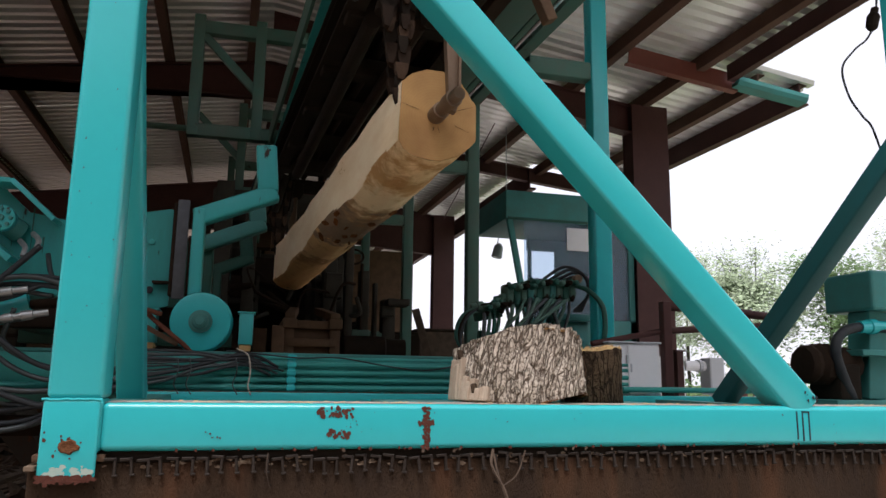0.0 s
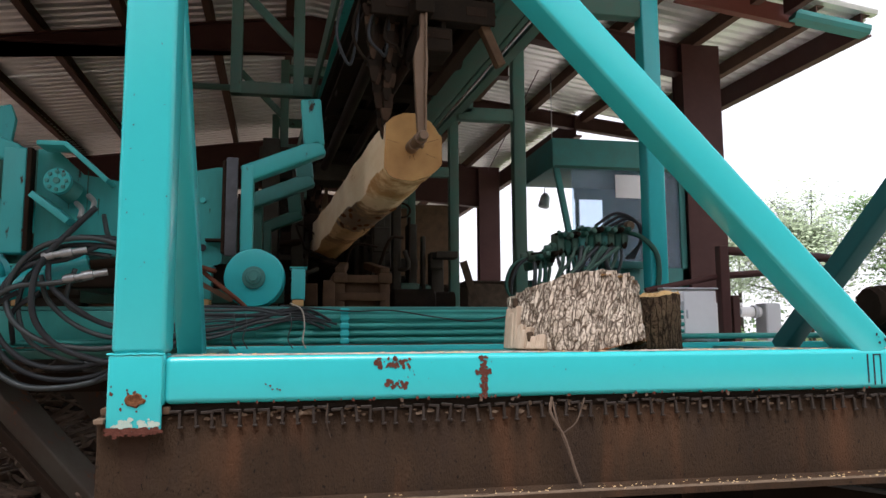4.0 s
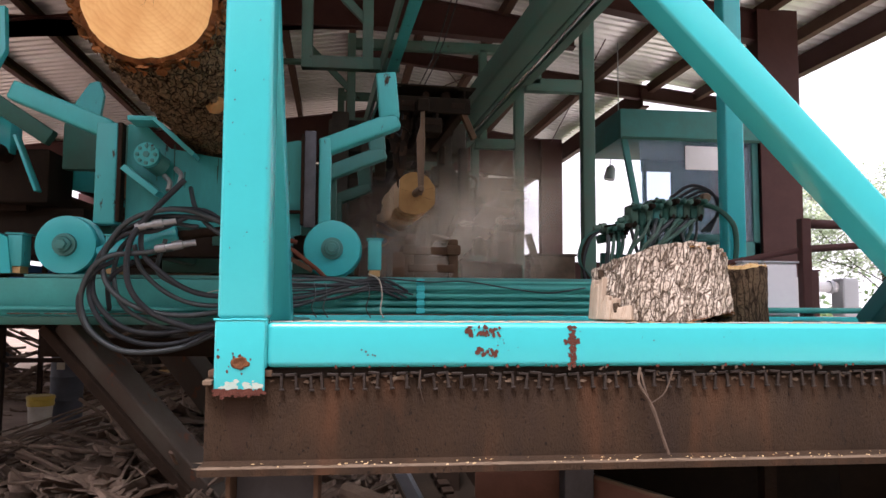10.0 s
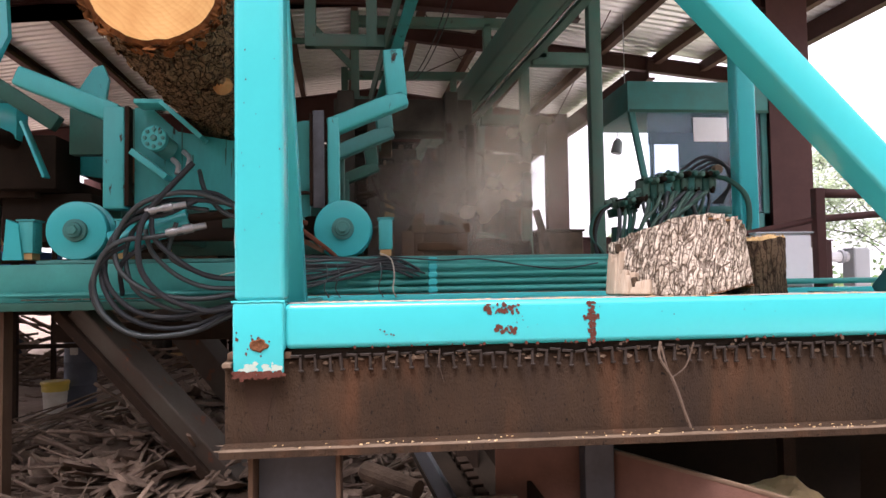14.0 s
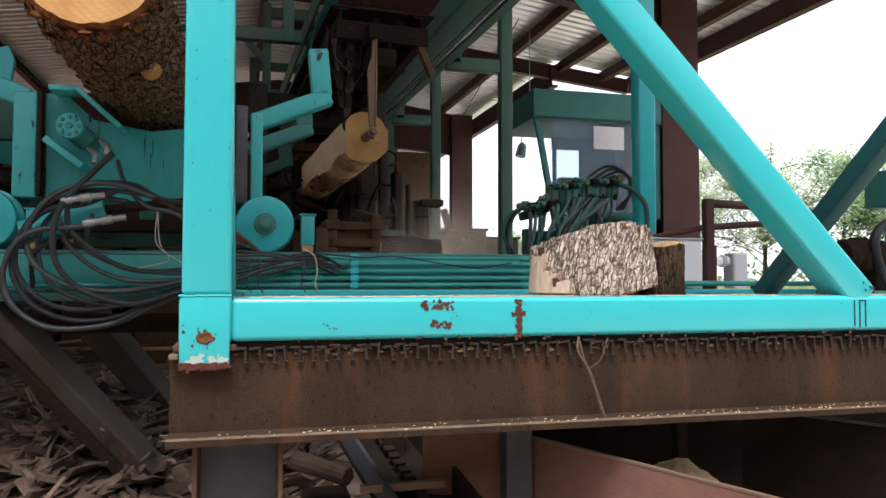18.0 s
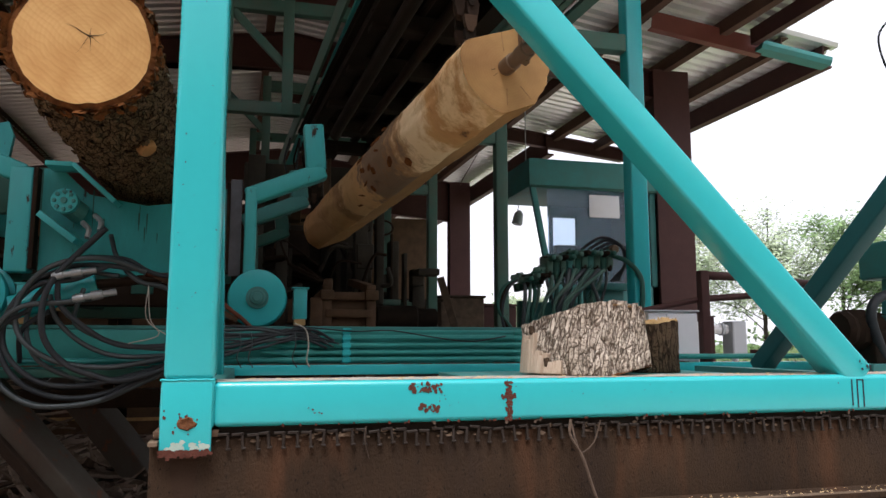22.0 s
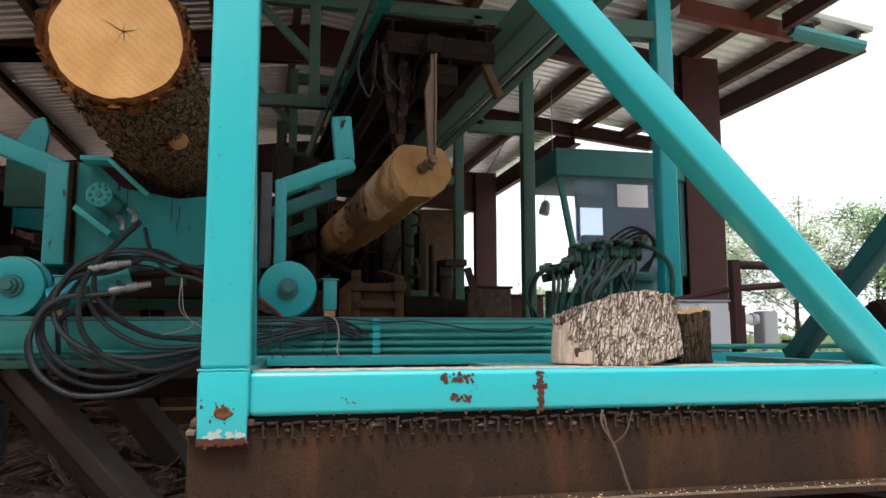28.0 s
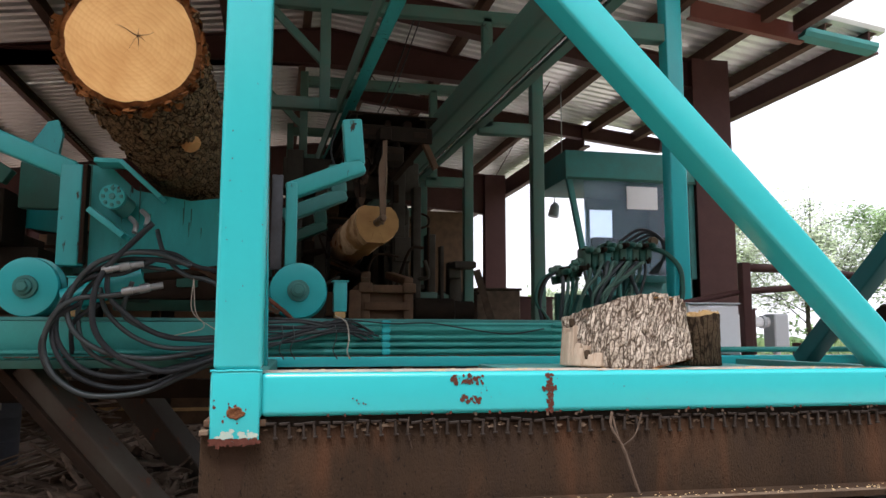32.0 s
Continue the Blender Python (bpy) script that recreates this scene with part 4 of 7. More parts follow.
def sawn_log():
    """The log in the dogs: peeled, with two flats sawn along it; it lies along y from its near end."""
    top = thing("clamped_log", "peeled log with pale sawn flats, gripped by steel dogs", "log")
    L, n, m = 4.9, 96, 150
    R = 0.218

    def raw(y, k):
        a = 2 * math.pi * k / n
        c, d = math.cos(a), math.sin(a)
        r = R * (1 + 0.07 * noise.noise(Vector((c * 1.1 + 3, y * 0.7, d * 1.1))) + 0.075 * noise.noise(Vector((c * 2.4, y * 1.7, d * 2.4))) + 0.03 * noise.noise(Vector((c * 5, y * 5, d * 5))) + 0.016 * noise.noise(Vector((c * 16, y * 9, d * 16)))) + 0.006 * y
        return c * r, d * r, -0.168 + 0.02 * noise.noise(Vector((y * 1.6, d * r * 2, 4)))

    def outline(y, k):
        x, z, lim = raw(y, k)
        flat = False
        if x < lim:
            x, flat = lim + 0.0015 * noise.noise(Vector((y * 6, z * 30, 0))), True
        if x > 0.2:
            x, flat = 0.2, True
        return (x, y, z), flat
    side, face = bmesh.new(), bmesh.new()
    rings = [[outline(L * j / m, k) for k in range(n)] for j in range(m + 1)]
    vs = {0: {}, 1: {}}

    def vert(bm, which, j, k):
        key = (j, k % n)
        if key not in vs[which]:
            vs[which][key] = bm.verts.new(rings[j][k % n][0])
        return vs[which][key]
    for j in range(m):
        for k in range(n):
            fl = sum((rings[j][k][1], rings[j][(k + 1) % n][1], rings[j + 1][k][1], rings[j + 1][(k + 1) % n][1])) >= 3
            bm, w = (face, 1) if fl else (side, 0)
            bm.faces.new((vert(bm, w, j, k), vert(bm, w, j, k + 1), vert(bm, w, j + 1, k + 1), vert(bm, w, j + 1, k)))
    sharp_smooth(part("peeled_side", side, PEELED, top), 60)
    other = face.copy()
    bmesh.ops.delete(face, geom=[q for q in face.faces if q.calc_center_median().x > 0], context="FACES")
    bmesh.ops.delete(other, geom=[q for q in other.faces if q.calc_center_median().x <= 0], context="FACES")
    sharp_smooth(part("sawn_flat", face, SLABWOOD, top, "pale freshly sawn flat"), 60)
    sharp_smooth(part("sawn_flat", other, DARKFLAT, top, "brown sawn flat with underside shade in its colour"), 60)
    for j, s in ((0, -0.002), (m, 0.002)):
        bm = bmesh.new()
        bm.faces.new([bm.verts.new((p[0] * 0.995, p[1] + s, p[2] * 0.995)) for p, _ in rings[j]])
        part("log_end", bm, RINGS_DUSTY, top, "ochre end grain")
    rnd = random.Random(51)
    lv, lf = [], []
    for _ in range(46):
        a, y = rnd.uniform(0, 6.283), rnd.gauss(1.8, 0.3)
        if not 0.15 < y < 4.7:
            continue
        k = int(a / 6.283 * n) % n
        p, flat = rings[min(m, int(y / L * m))][k]
        if flat:
            continue
        out = Vector((p[0], 0, p[2])).normalized()
        tan = out.cross(Vector((0, 1, 0)))
        ln, w = rnd.uniform(0.03, 0.13), rnd.uniform(0.008, 0.03)
        base = Vector((p[0], y, p[2])) + out * 0.002
        lift = out * rnd.uniform(0.002, 0.016)
        d = (Vector((0, 1, 0)) + tan * rnd.uniform(-0.5, 0.5)).normalized()
        e = d.cross(out)
        b0 = len(lv)
        lv += [base - d * ln / 2, base - d * ln * 0.2 + e * w, base + d * ln * 0.3 + e * w * 0.8 + lift, base + d * ln / 2 + lift, base + d * ln * 0.25 - e * w + lift, base - d * ln * 0.25 - e * w * 0.9]
        lf.append(tuple(range(b0, b0 + 6)))
    me = bpy.data.meshes.new("bark_scab")
    me.from_pydata(lv, [], lf)
    me.materials.append(INNER_BARK)
    sc = new("bark_scab", me)
    sc.parent = top
    tagged(sc, "dark scabs of bark", kind="stuff")
    # crack marks and nail holes round the spindle
    for ang, r0, r1, w in ((262, 0.055, 0.075, 0.002), (285, 0.05, 0.08, 0.0015), (20, 0.11, 0.19, 0.0012), (340, 0.1, 0.18, 0.001), (165, 0.08, 0.17, 0.001)):
        c, d = math.cos(radians(ang)), math.sin(radians(ang))
        bm = bmesh.new()
        bm.faces.new([bm.verts.new((c * r + q * d * w, -0.0035, d * r - q * c * w)) for r, q in ((r0, -1), (r0, 1), (r1, 0.5), (r1, -0.5))])
        part("crack", bm, FURROW, top)
    return top


def dog_carriage():
    """The overhead carriage and its dogs; its origin is the near end of the log's axis."""
    c = thing("log_carriage", "grimy dark overhead carriage with steel gripping dogs", "carriage")
    rnd = random.Random(66)
    for x, w in ((-0.22, 0.12), (0.5, 0.14)):
        part("side_beam", ibeam((x, -0.02, 1.0), (x, 5.2, 1.0), w, 0.2), BLACK, c)
    for x in (-0.06, 0.12, 0.33):
        part("bed_pipe", rod((x, 0.1, 0.96 + 0.1 * (x > 0.1)), (x, 5.1, 0.96 + 0.1 * (x > 0.1)), 0.035 + 0.012 * (x > 0.3), n=10), RUST_DARK if x > 0.1 else BLACK, c)
    for y in (0.06, 0.9, 1.7, 2.5, 3.4, 4.2, 5.0):
        part("cross_beam", box(-0.26, 0.56, y - 0.07, y + 0.07, 0.86, 0.99, 0.01), BLACK, c)
    part("deck_pan", box(-0.3, 0.62, -0.02, 5.2, 1.11, 1.125), BLACK, c)
    part("end_plate", box(-0.26, 0.56, -0.03, 0.0, 0.84, 1.0, 0.006), BLACK, c)
    for x in (-0.17, 0.36):
        part("wear_pad", box(x, x + 0.14, -0.036, -0.03, 0.89, 0.95, 0.003), RUST_DARK, c)
    part("slide_block", box(0.02, 0.26, -0.06, 0.2, 0.62, 0.78, 0.015), BLACK, c)
    part("slide_face", box(0.04, 0.24, -0.066, -0.06, 0.7, 0.76, 0.004), RUST_DARK, c)
    for x in (0.04, 0.2):
        part("hanger_plate", box(x, x + 0.03, 0.0, 0.16, 0.76, 0.9, 0.004), BLACK, c)
    for y0, sgn in ((-0.03, 1), (4.93, -1)):
        y1 = y0 - sgn * 0.13
        arm = [(0.02, 0.92), (0.055, 0.92), (0.058, 0.66), (0.066, 0.5), (0.055, 0.2), (0.052, 0.02), (0.036, -0.04), (0.008, -0.03), (0.0, 0.08), (-0.012, 0.3), (-0.022, 0.52), (-0.01, 0.58), (0.018, 0.66)]
        sharp_smooth(part("dog_arm", plate(arm, y1 - 0.02, 0.04), DOG, c, "tapered steel dog arm"))
        part("arm_rib", bar((0.052, y1 - 0.03, 0.86), (0.046, y1 - 0.03, 0.06), 0.012, 0.02, 0.003, (0, 1, 0)), DOG, c)
        sp = bmesh.new()
        turned((0.015, y0 - sgn * 0.25, 0.01), (0.0, y0 + sgn * 0.06, 0.0), [(0, 0.018), (0.001, 0.026), (0.008, 0.03), (0.06, 0.03), (0.062, 0.039), (0.13, 0.039), (0.132, 0.033), (0.2, 0.033), (0.202, 0.04), (0.31, 0.04)], 20, sp)
        sharp_smooth(part("spindle", sp, DOG, c))
        # toothed jaw that hangs beside the arm in several worn fingers
        for i, (dx, low, w) in enumerate(((-0.27, 0.46, 0.03), (-0.22, 0.3, 0.034), (-0.165, 0.16, 0.034), (-0.11, 0.13, 0.03), (-0.06, 0.3, 0.028))):
            # each finger is a string of overlapping worn links
            z, k = 0.92, 0
            while z > low:
                x = dx + 0.05 * (2 - i) * (0.92 - z) + rnd.uniform(-0.008, 0.008)
                half, tall = w * rnd.uniform(0.75, 1.1), rnd.uniform(0.07, 0.11)
                y = y0 + sgn * (0.05 + 0.03 * ((i * 2) % 5)) + 0.012 * (k % 2)
                link_ = [(x - half, z), (x + half, z), (x + half * 0.8, z - tall * 0.6), (x + half * 0.3, z - tall), (x - half * 0.5, z - tall * 0.95), (x - half * 0.9, z - tall * 0.5)]
                part("jaw", plate(link_, y, 0.03), (RUST_DARK, JAW, BLACK)[(i + k) % 3], c)
                z -= tall * 0.75
                k += 1
        part("jaw_cylinder", rod((-0.12, y0 + sgn * 0.25, 0.95), (-0.22, y0 + sgn * 0.2, 0.55), 0.04), BLACK, c)
        for i in range(4):
            x = -0.42 + 0.1 * i
            part("hose", hose([(x, y0 + sgn * 0.1, 0.95), (x - 0.05, y0 + sgn * 0.03, 0.7), (x + 0.02, y0 + sgn * 0.02, 0.5 + 0.05 * i), (x + 0.07, y0 + sgn * 0.08, 0.62), (x + 0.1, y0 + sgn * 0.1, 0.93)], 0.01, 7, 6), BLACK if i % 2 else RUBBER, c, smooth=True)
        part("arm_slide", box(-0.02, 0.1, min(y1, y0) - 0.05, max(y1, y0) + 0.06, 0.8, 0.93, 0.01), BLACK, c)
    part("drive_motor", turned((0.1, 0.5, 0.8), (0.48, 0.5, 0.8), [(0, 0.09), (0.02, 0.1), (0.3, 0.1), (0.38, 0.07)], 18), BLACK, c)
    part("brace", bar((0.5, 0.12, 0.9), (0.3, 0.7, 0.62), 0.09, 0.08, 0.006), RUST_DARK, c)
    part("brace", bar((0.5, 0.05, 0.86), (0.62, 0.05, 0.6), 0.07, 0.06, 0.006), MUD, c)
    part("lift_cylinder", rod((-0.12, 0.8, 0.84), (-0.12, 3.8, 0.72), 0.05), BLACK, c)
    part("lift_cylinder", rod((0.16, 0.8, 0.86), (0.16, 3.8, 0.78), 0.04), RUST_DARK, c)
    return c


JAW = material("scaly_brown_iron", (0.085, 0.052, 0.032), 0.75, 0.1, (0.04, 0.026, 0.018), 12, 1.0, 0.5, 60, (0.25, 0.17, 0.1), 18, 0.66)


# ---- gantry ----
def gantry():
    g = thing("overhead_gantry", "grimy green steel gantry with two overhead rails", "gantry", (0, 0, 1.5))
    o = Vector((0, 0, -1.5))

    def put(name, bm, mat=GANTRY, label=""):
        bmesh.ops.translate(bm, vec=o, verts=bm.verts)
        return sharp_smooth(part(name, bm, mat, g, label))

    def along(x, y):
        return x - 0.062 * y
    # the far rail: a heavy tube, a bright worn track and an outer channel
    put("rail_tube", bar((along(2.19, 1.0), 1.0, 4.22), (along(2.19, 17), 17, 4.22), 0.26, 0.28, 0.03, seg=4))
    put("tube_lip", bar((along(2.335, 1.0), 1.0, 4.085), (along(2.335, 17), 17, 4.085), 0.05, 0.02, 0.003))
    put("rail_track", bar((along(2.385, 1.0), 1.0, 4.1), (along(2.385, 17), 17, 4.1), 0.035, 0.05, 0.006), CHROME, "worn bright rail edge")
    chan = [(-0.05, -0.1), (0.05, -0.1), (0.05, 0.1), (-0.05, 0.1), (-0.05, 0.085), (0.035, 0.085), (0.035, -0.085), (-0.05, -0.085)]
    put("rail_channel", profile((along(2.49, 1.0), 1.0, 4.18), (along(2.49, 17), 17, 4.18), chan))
    # the near rail: an angle, its upright leg painted brighter for the light on it
    put("rail_angle", profile((0.90, 1.0, 4.24), (0.08, 14, 4.24), [(-0.05, -0.09), (0.06, -0.09), (0.06, 0.12), (0.042, 0.12), (0.042, -0.065), (-0.05, -0.065)]), TEAL_WORN)
    put("rail_web", profile((0.80, 1.0, 4.2), (-0.02, 14, 4.2), [(-0.012, -0.04), (0.012, -0.04), (0.012, 0.16), (-0.012, 0.16)]), GANTRY)
    for y in (2.72, 5.53, 8.2, 11.0):
        x = 3.115 - 0.082 * (y - 2.72)
        w = 0.145
        zb = 4.145 if y < 3 else 4.095 if y < 6 else 4.0
        # near post in bright teal, those behind in the greyer gantry green
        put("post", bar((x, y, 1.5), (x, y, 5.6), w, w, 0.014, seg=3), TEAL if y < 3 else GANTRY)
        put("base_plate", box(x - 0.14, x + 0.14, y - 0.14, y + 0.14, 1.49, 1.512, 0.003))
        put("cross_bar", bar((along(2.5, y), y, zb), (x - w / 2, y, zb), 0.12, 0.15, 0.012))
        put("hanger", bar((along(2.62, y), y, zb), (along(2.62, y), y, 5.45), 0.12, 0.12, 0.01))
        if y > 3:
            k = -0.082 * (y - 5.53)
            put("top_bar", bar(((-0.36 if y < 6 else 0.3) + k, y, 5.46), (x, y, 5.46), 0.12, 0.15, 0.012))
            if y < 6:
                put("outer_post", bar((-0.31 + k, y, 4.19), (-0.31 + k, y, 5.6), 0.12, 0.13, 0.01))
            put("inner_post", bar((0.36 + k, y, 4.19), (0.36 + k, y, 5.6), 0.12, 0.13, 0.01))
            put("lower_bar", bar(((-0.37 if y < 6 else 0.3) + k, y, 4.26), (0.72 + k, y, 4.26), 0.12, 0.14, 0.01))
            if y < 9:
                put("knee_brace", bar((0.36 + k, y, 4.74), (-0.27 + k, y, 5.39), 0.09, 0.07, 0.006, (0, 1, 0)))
    # props that carry the far posts down to the floor
    for y in (2.72, 5.53, 8.2, 11.0):
        x = 3.115 - 0.082 * (y - 2.72)
        put("stub_leg", box(x - 0.09, x + 0.09, y - 0.09, y + 0.09, 0, 1.49, 0.01), RUST_DARK)
    put("spur_pipe", rod((-1.5, 8.05, 5.1), (-0.45, 8.05, 5.1), 0.045, n=10))
    put("side_beam", bar((3.3, 2.7, 1.42), (3.3, 0.2, 1.42), 0.14, 0.14), TEAL_DUSTY_DIM)
    for dx in (0, 0.07):
        put("wire", hose([(1.4 + dx, 5.53, 5.4), (1.25 + dx, 7.2, 4.95), (1.05 + dx, 8.9, 4.85), (0.9 + dx, 11.0, 5.4)], 0.008, 5, 4), RUBBER)


# ---- log loader ----
def wheel(parent, x):
    w = part("wheel", turned((x, 2.4, 1.955), (x, 2.56, 1.955), [(0, 0.165), (0.004, 0.186), (0.012, 0.19), (0.06, 0.19), (0.064, 0.17), (0.14, 0.17), (0.15, 0.2), (0.16, 0.2)], 40), TEAL, parent)
    sharp_smooth(w)
    sharp_smooth(part("hub", turned((x, 2.34, 1.955), (x, 2.41, 1.955), [(0, 0.045), (0.004, 0.05), (0.03, 0.052), (0.032, 0.072), (0.06, 0.074), (0.065, 0.088)], 20), TEAL_DUSTY_DIM, w))
    part("axle_nut", turned((x, 2.315, 1.955), (x, 2.35, 1.955), [(0, 0.03), (0.003, 0.034), (0.03, 0.034)], 6), TEAL_DUSTY_DIM, w)
    return w


def loader():
    g = thing("log_loader", "teal wheeled log loader with bent lifting arms", "log loader", (0, 2.45, 1.765))
    o = Vector((0, -2.45, -1.765))
    done = []

    def put(name, bm, mat=TEAL_WORN, label="", parent=None):
        ob = sharp_smooth(part(name, bm, mat, parent or g, label))
        done.append(ob)
        return ob
    for x in (-1.576, 0.121):
        done.append(wheel(g, x))
        for dx in ((-0.36, -0.27), (0.24, 0.33)):
            ga = put("rail_guard", box(x + dx[0], x + dx[1], 2.42, 2.56, 1.815, 2.02, 0.006), TEAL_WORN)
            part("cap_plate", box(x + dx[0] - 0.012, x + dx[1] + 0.012, 2.41, 2.57, 2.02, 2.03, 0.002), TEAL_WORN, ga)
            part("wooden_shoe", box(x + dx[0] + 0.008, x + dx[1] - 0.008, 2.43, 2.55, 1.772, 1.815, 0.003), WOOD, ga)
    hump = [(-1.26, 2.1), (-1.26, 2.79), (-1.15, 2.79), (-0.98, 2.63), (-0.62, 2.57), (-0.4, 2.6), (-0.28, 2.68), (-0.14, 2.71), (-0.10, 2.71), (-0.10, 2.06), (-0.25, 2.02), (-0.45, 2.1), (-0.9, 2.1)]
    # Plates and uprights behind the first are painted darker, standing for shade.
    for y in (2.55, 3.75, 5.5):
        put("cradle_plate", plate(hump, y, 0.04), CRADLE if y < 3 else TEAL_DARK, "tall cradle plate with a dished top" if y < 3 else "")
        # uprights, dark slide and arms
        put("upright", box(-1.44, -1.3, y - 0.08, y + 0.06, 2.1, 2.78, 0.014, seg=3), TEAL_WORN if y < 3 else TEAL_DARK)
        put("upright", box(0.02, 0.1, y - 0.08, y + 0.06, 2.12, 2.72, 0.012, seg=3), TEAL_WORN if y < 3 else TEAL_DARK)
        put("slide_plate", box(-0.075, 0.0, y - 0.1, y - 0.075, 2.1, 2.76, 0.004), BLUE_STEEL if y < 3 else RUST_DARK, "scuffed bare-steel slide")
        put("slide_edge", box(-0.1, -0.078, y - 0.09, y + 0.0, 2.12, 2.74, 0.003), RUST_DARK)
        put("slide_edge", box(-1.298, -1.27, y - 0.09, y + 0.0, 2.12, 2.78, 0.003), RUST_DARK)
        put("arm", bar((-1.36, y - 0.01, 2.735), (-2.0, y - 0.01, 2.99), 0.13, 0.13, 0.02, seg=3), TEAL_WORN if y < 3 else TEAL_DUSTY_DIM, "bent square-tube lifting arm")
    # Arms darken with distance too, depth shade put into their paint.
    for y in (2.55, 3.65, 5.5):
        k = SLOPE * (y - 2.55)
        mt = TEAL_WORN if y < 3 else TEAL_DUSTY_DIM if y < 4 else TEAL_DARK
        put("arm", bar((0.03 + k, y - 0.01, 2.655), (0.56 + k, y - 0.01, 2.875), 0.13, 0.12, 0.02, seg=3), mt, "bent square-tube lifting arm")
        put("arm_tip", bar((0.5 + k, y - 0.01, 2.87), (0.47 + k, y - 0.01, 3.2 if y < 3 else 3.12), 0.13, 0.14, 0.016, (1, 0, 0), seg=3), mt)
    for x in (0.475, 0.495):
        put("bolt_hole", turned((x, 2.468, 3.11 + (x - 0.47) * 2), (x, 2.474, 3.11 + (x - 0.47) * 2), [(0, 0.007), (0.005, 0.007)], 10), INK)
    # sleeve pivot and bolts on the plate
    put("pivot_ring", turned((-0.33, 2.535, 2.48), (-0.33, 2.55, 2.48), [(0, 0.034), (0.004, 0.05), (0.015, 0.052)], 24), INK, "black rubber pivot ring")
    put("pivot_pin", turned((-0.33, 2.528, 2.48), (-0.33, 2.55, 2.48), [(0, 0.028), (0.02, 0.03)], 20), TEAL_WORN)
    for dx, dz in ((-0.09, 0), (0.1, 0), (0.0, 0.11), (0.0, -0.11)):
        put("bolt", turned((-0.33 + dx, 2.532, 2.48 + dz), (-0.33 + dx, 2.55, 2.48 + dz), [(0, 0.016), (0.003, 0.02), (0.018, 0.02)], 8), TEAL_WORN)
    # oil drips and lifting holes on the cradle plate
    rnd = random.Random(3)
    drip = bmesh.new()
    for _ in range(13):
        x, z, ln, w = rnd.uniform(-1.1, -0.16), rnd.uniform(2.25, 2.55), rnd.uniform(0.04, 0.3) * rnd.random() + 0.03, rnd.uniform(0.002, 0.006)
        drip.faces.new([drip.verts.new((x + a * w, 2.5285 - 0.0004 * rnd.random(), z + b * ln)) for a, b in ((-1, 0.5), (1, 0.5), (0.8, 0), (0.3, -0.5), (-0.3, -0.45), (-0.8, 0))])
    tagged(put("oil_drip", drip, TEAL_DARK), kind="stuff")
    put("lifting_hole", turned((-0.22, 2.526, 2.16), (-0.22, 2.532, 2.16), [(0, 0.022), (0.005, 0.024)], 14), INK)
    # hydraulic motor on a bent bracket
    put("motor_bracket", bar((-1.2, 2.42, 2.78), (-1.04, 2.42, 2.78), 0.2, 0.03, 0.004), TEAL_WORN)
    put("motor_bracket", bar((-1.04, 2.42, 2.785), (-0.78, 2.42, 2.55), 0.2, 0.03, 0.004), TEAL_WORN)
    put("motor_bracket", bar((-1.22, 2.42, 2.46), (-1.0, 2.42, 2.29), 0.2, 0.04, 0.004), TEAL_WORN)
    put("motor_body", turned((-1.09, 2.44, 2.545), (-0.98, 2.56, 2.46), [(0, 0.07), (0.12, 0.07)], 18), TEAL_DUSTY_DIM)
    fl = put("motor_flange", turned((-1.085, 2.365, 2.55), (-1.085, 2.45, 2.55), [(0, 0.075), (0.004, 0.08), (0.05, 0.08), (0.055, 0.065), (0.085, 0.065)], 28), TEAL_WORN)
    for i in range(8):
        a = 6.283 * i / 8
        part("bolt", turned((-1.085 + 0.056 * math.cos(a), 2.352, 2.55 + 0.056 * math.sin(a)), (-1.085 + 0.056 * math.cos(a), 2.37, 2.55 + 0.056 * math.sin(a)), [(0, 0.01), (0.002, 0.013), (0.018, 0.013)], 6), TEAL_DUSTY_DIM, fl)
    part("bolt", turned((-1.085, 2.35, 2.55), (-1.085, 2.37, 2.55), [(0, 0.016), (0.003, 0.02), (0.02, 0.02)], 12), TEAL_DUSTY_DIM, fl)
    for dx, dz in ((0.0, 0.0), (0.07, 0.05)):
        put("hose_fitting", hose([(-0.98 + dx, 2.42, 2.42 + dz), (-0.93 + dx, 2.36, 2.37 + dz), (-0.93 + dx, 2.33, 2.31 + dz)], 0.017), ZINC)
    # lower carriage tube and ram
    put("carriage_tube", box(-1.7, 0.25, 2.62, 2.8, 1.9, 2.06, 0.01), RUST_DARK)
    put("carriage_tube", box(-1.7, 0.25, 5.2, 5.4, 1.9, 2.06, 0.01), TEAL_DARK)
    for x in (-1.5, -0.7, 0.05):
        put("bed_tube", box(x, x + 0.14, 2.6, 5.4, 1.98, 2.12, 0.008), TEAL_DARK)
    put("ram", rod((-1.32, 2.3, 1.865), (-0.86, 2.34, 2.02), 0.075, n=20), TEAL)
    put("ram_rod", rod((-0.86, 2.34, 2.02), (-0.3, 2.42, 2.1), 0.03), RUST_DARK)
    for z0, x0 in ((2.04, -1.05), (1.91, -0.93)):
        put("coupling", turned((x0, 2.06, z0), (x0 + 0.24, 2.1, z0 + 0.05), [(0, 0.018), (0.02, 0.026), (0.06, 0.026), (0.062, 0.02), (0.1, 0.02), (0.102, 0.028), (0.16, 0.028), (0.165, 0.02), (0.24, 0.02)], 12), ZINC, "bright threaded hose coupling")
    put("guard_bar", bar((-0.55, 2.3, 2.1), (0.0, 2.3, 1.8), 0.03, 0.03), RUST)
    put("bracket", box(-0.2, -0.02, 2.46, 2.55, 2.2, 2.215), RUST_DARK)
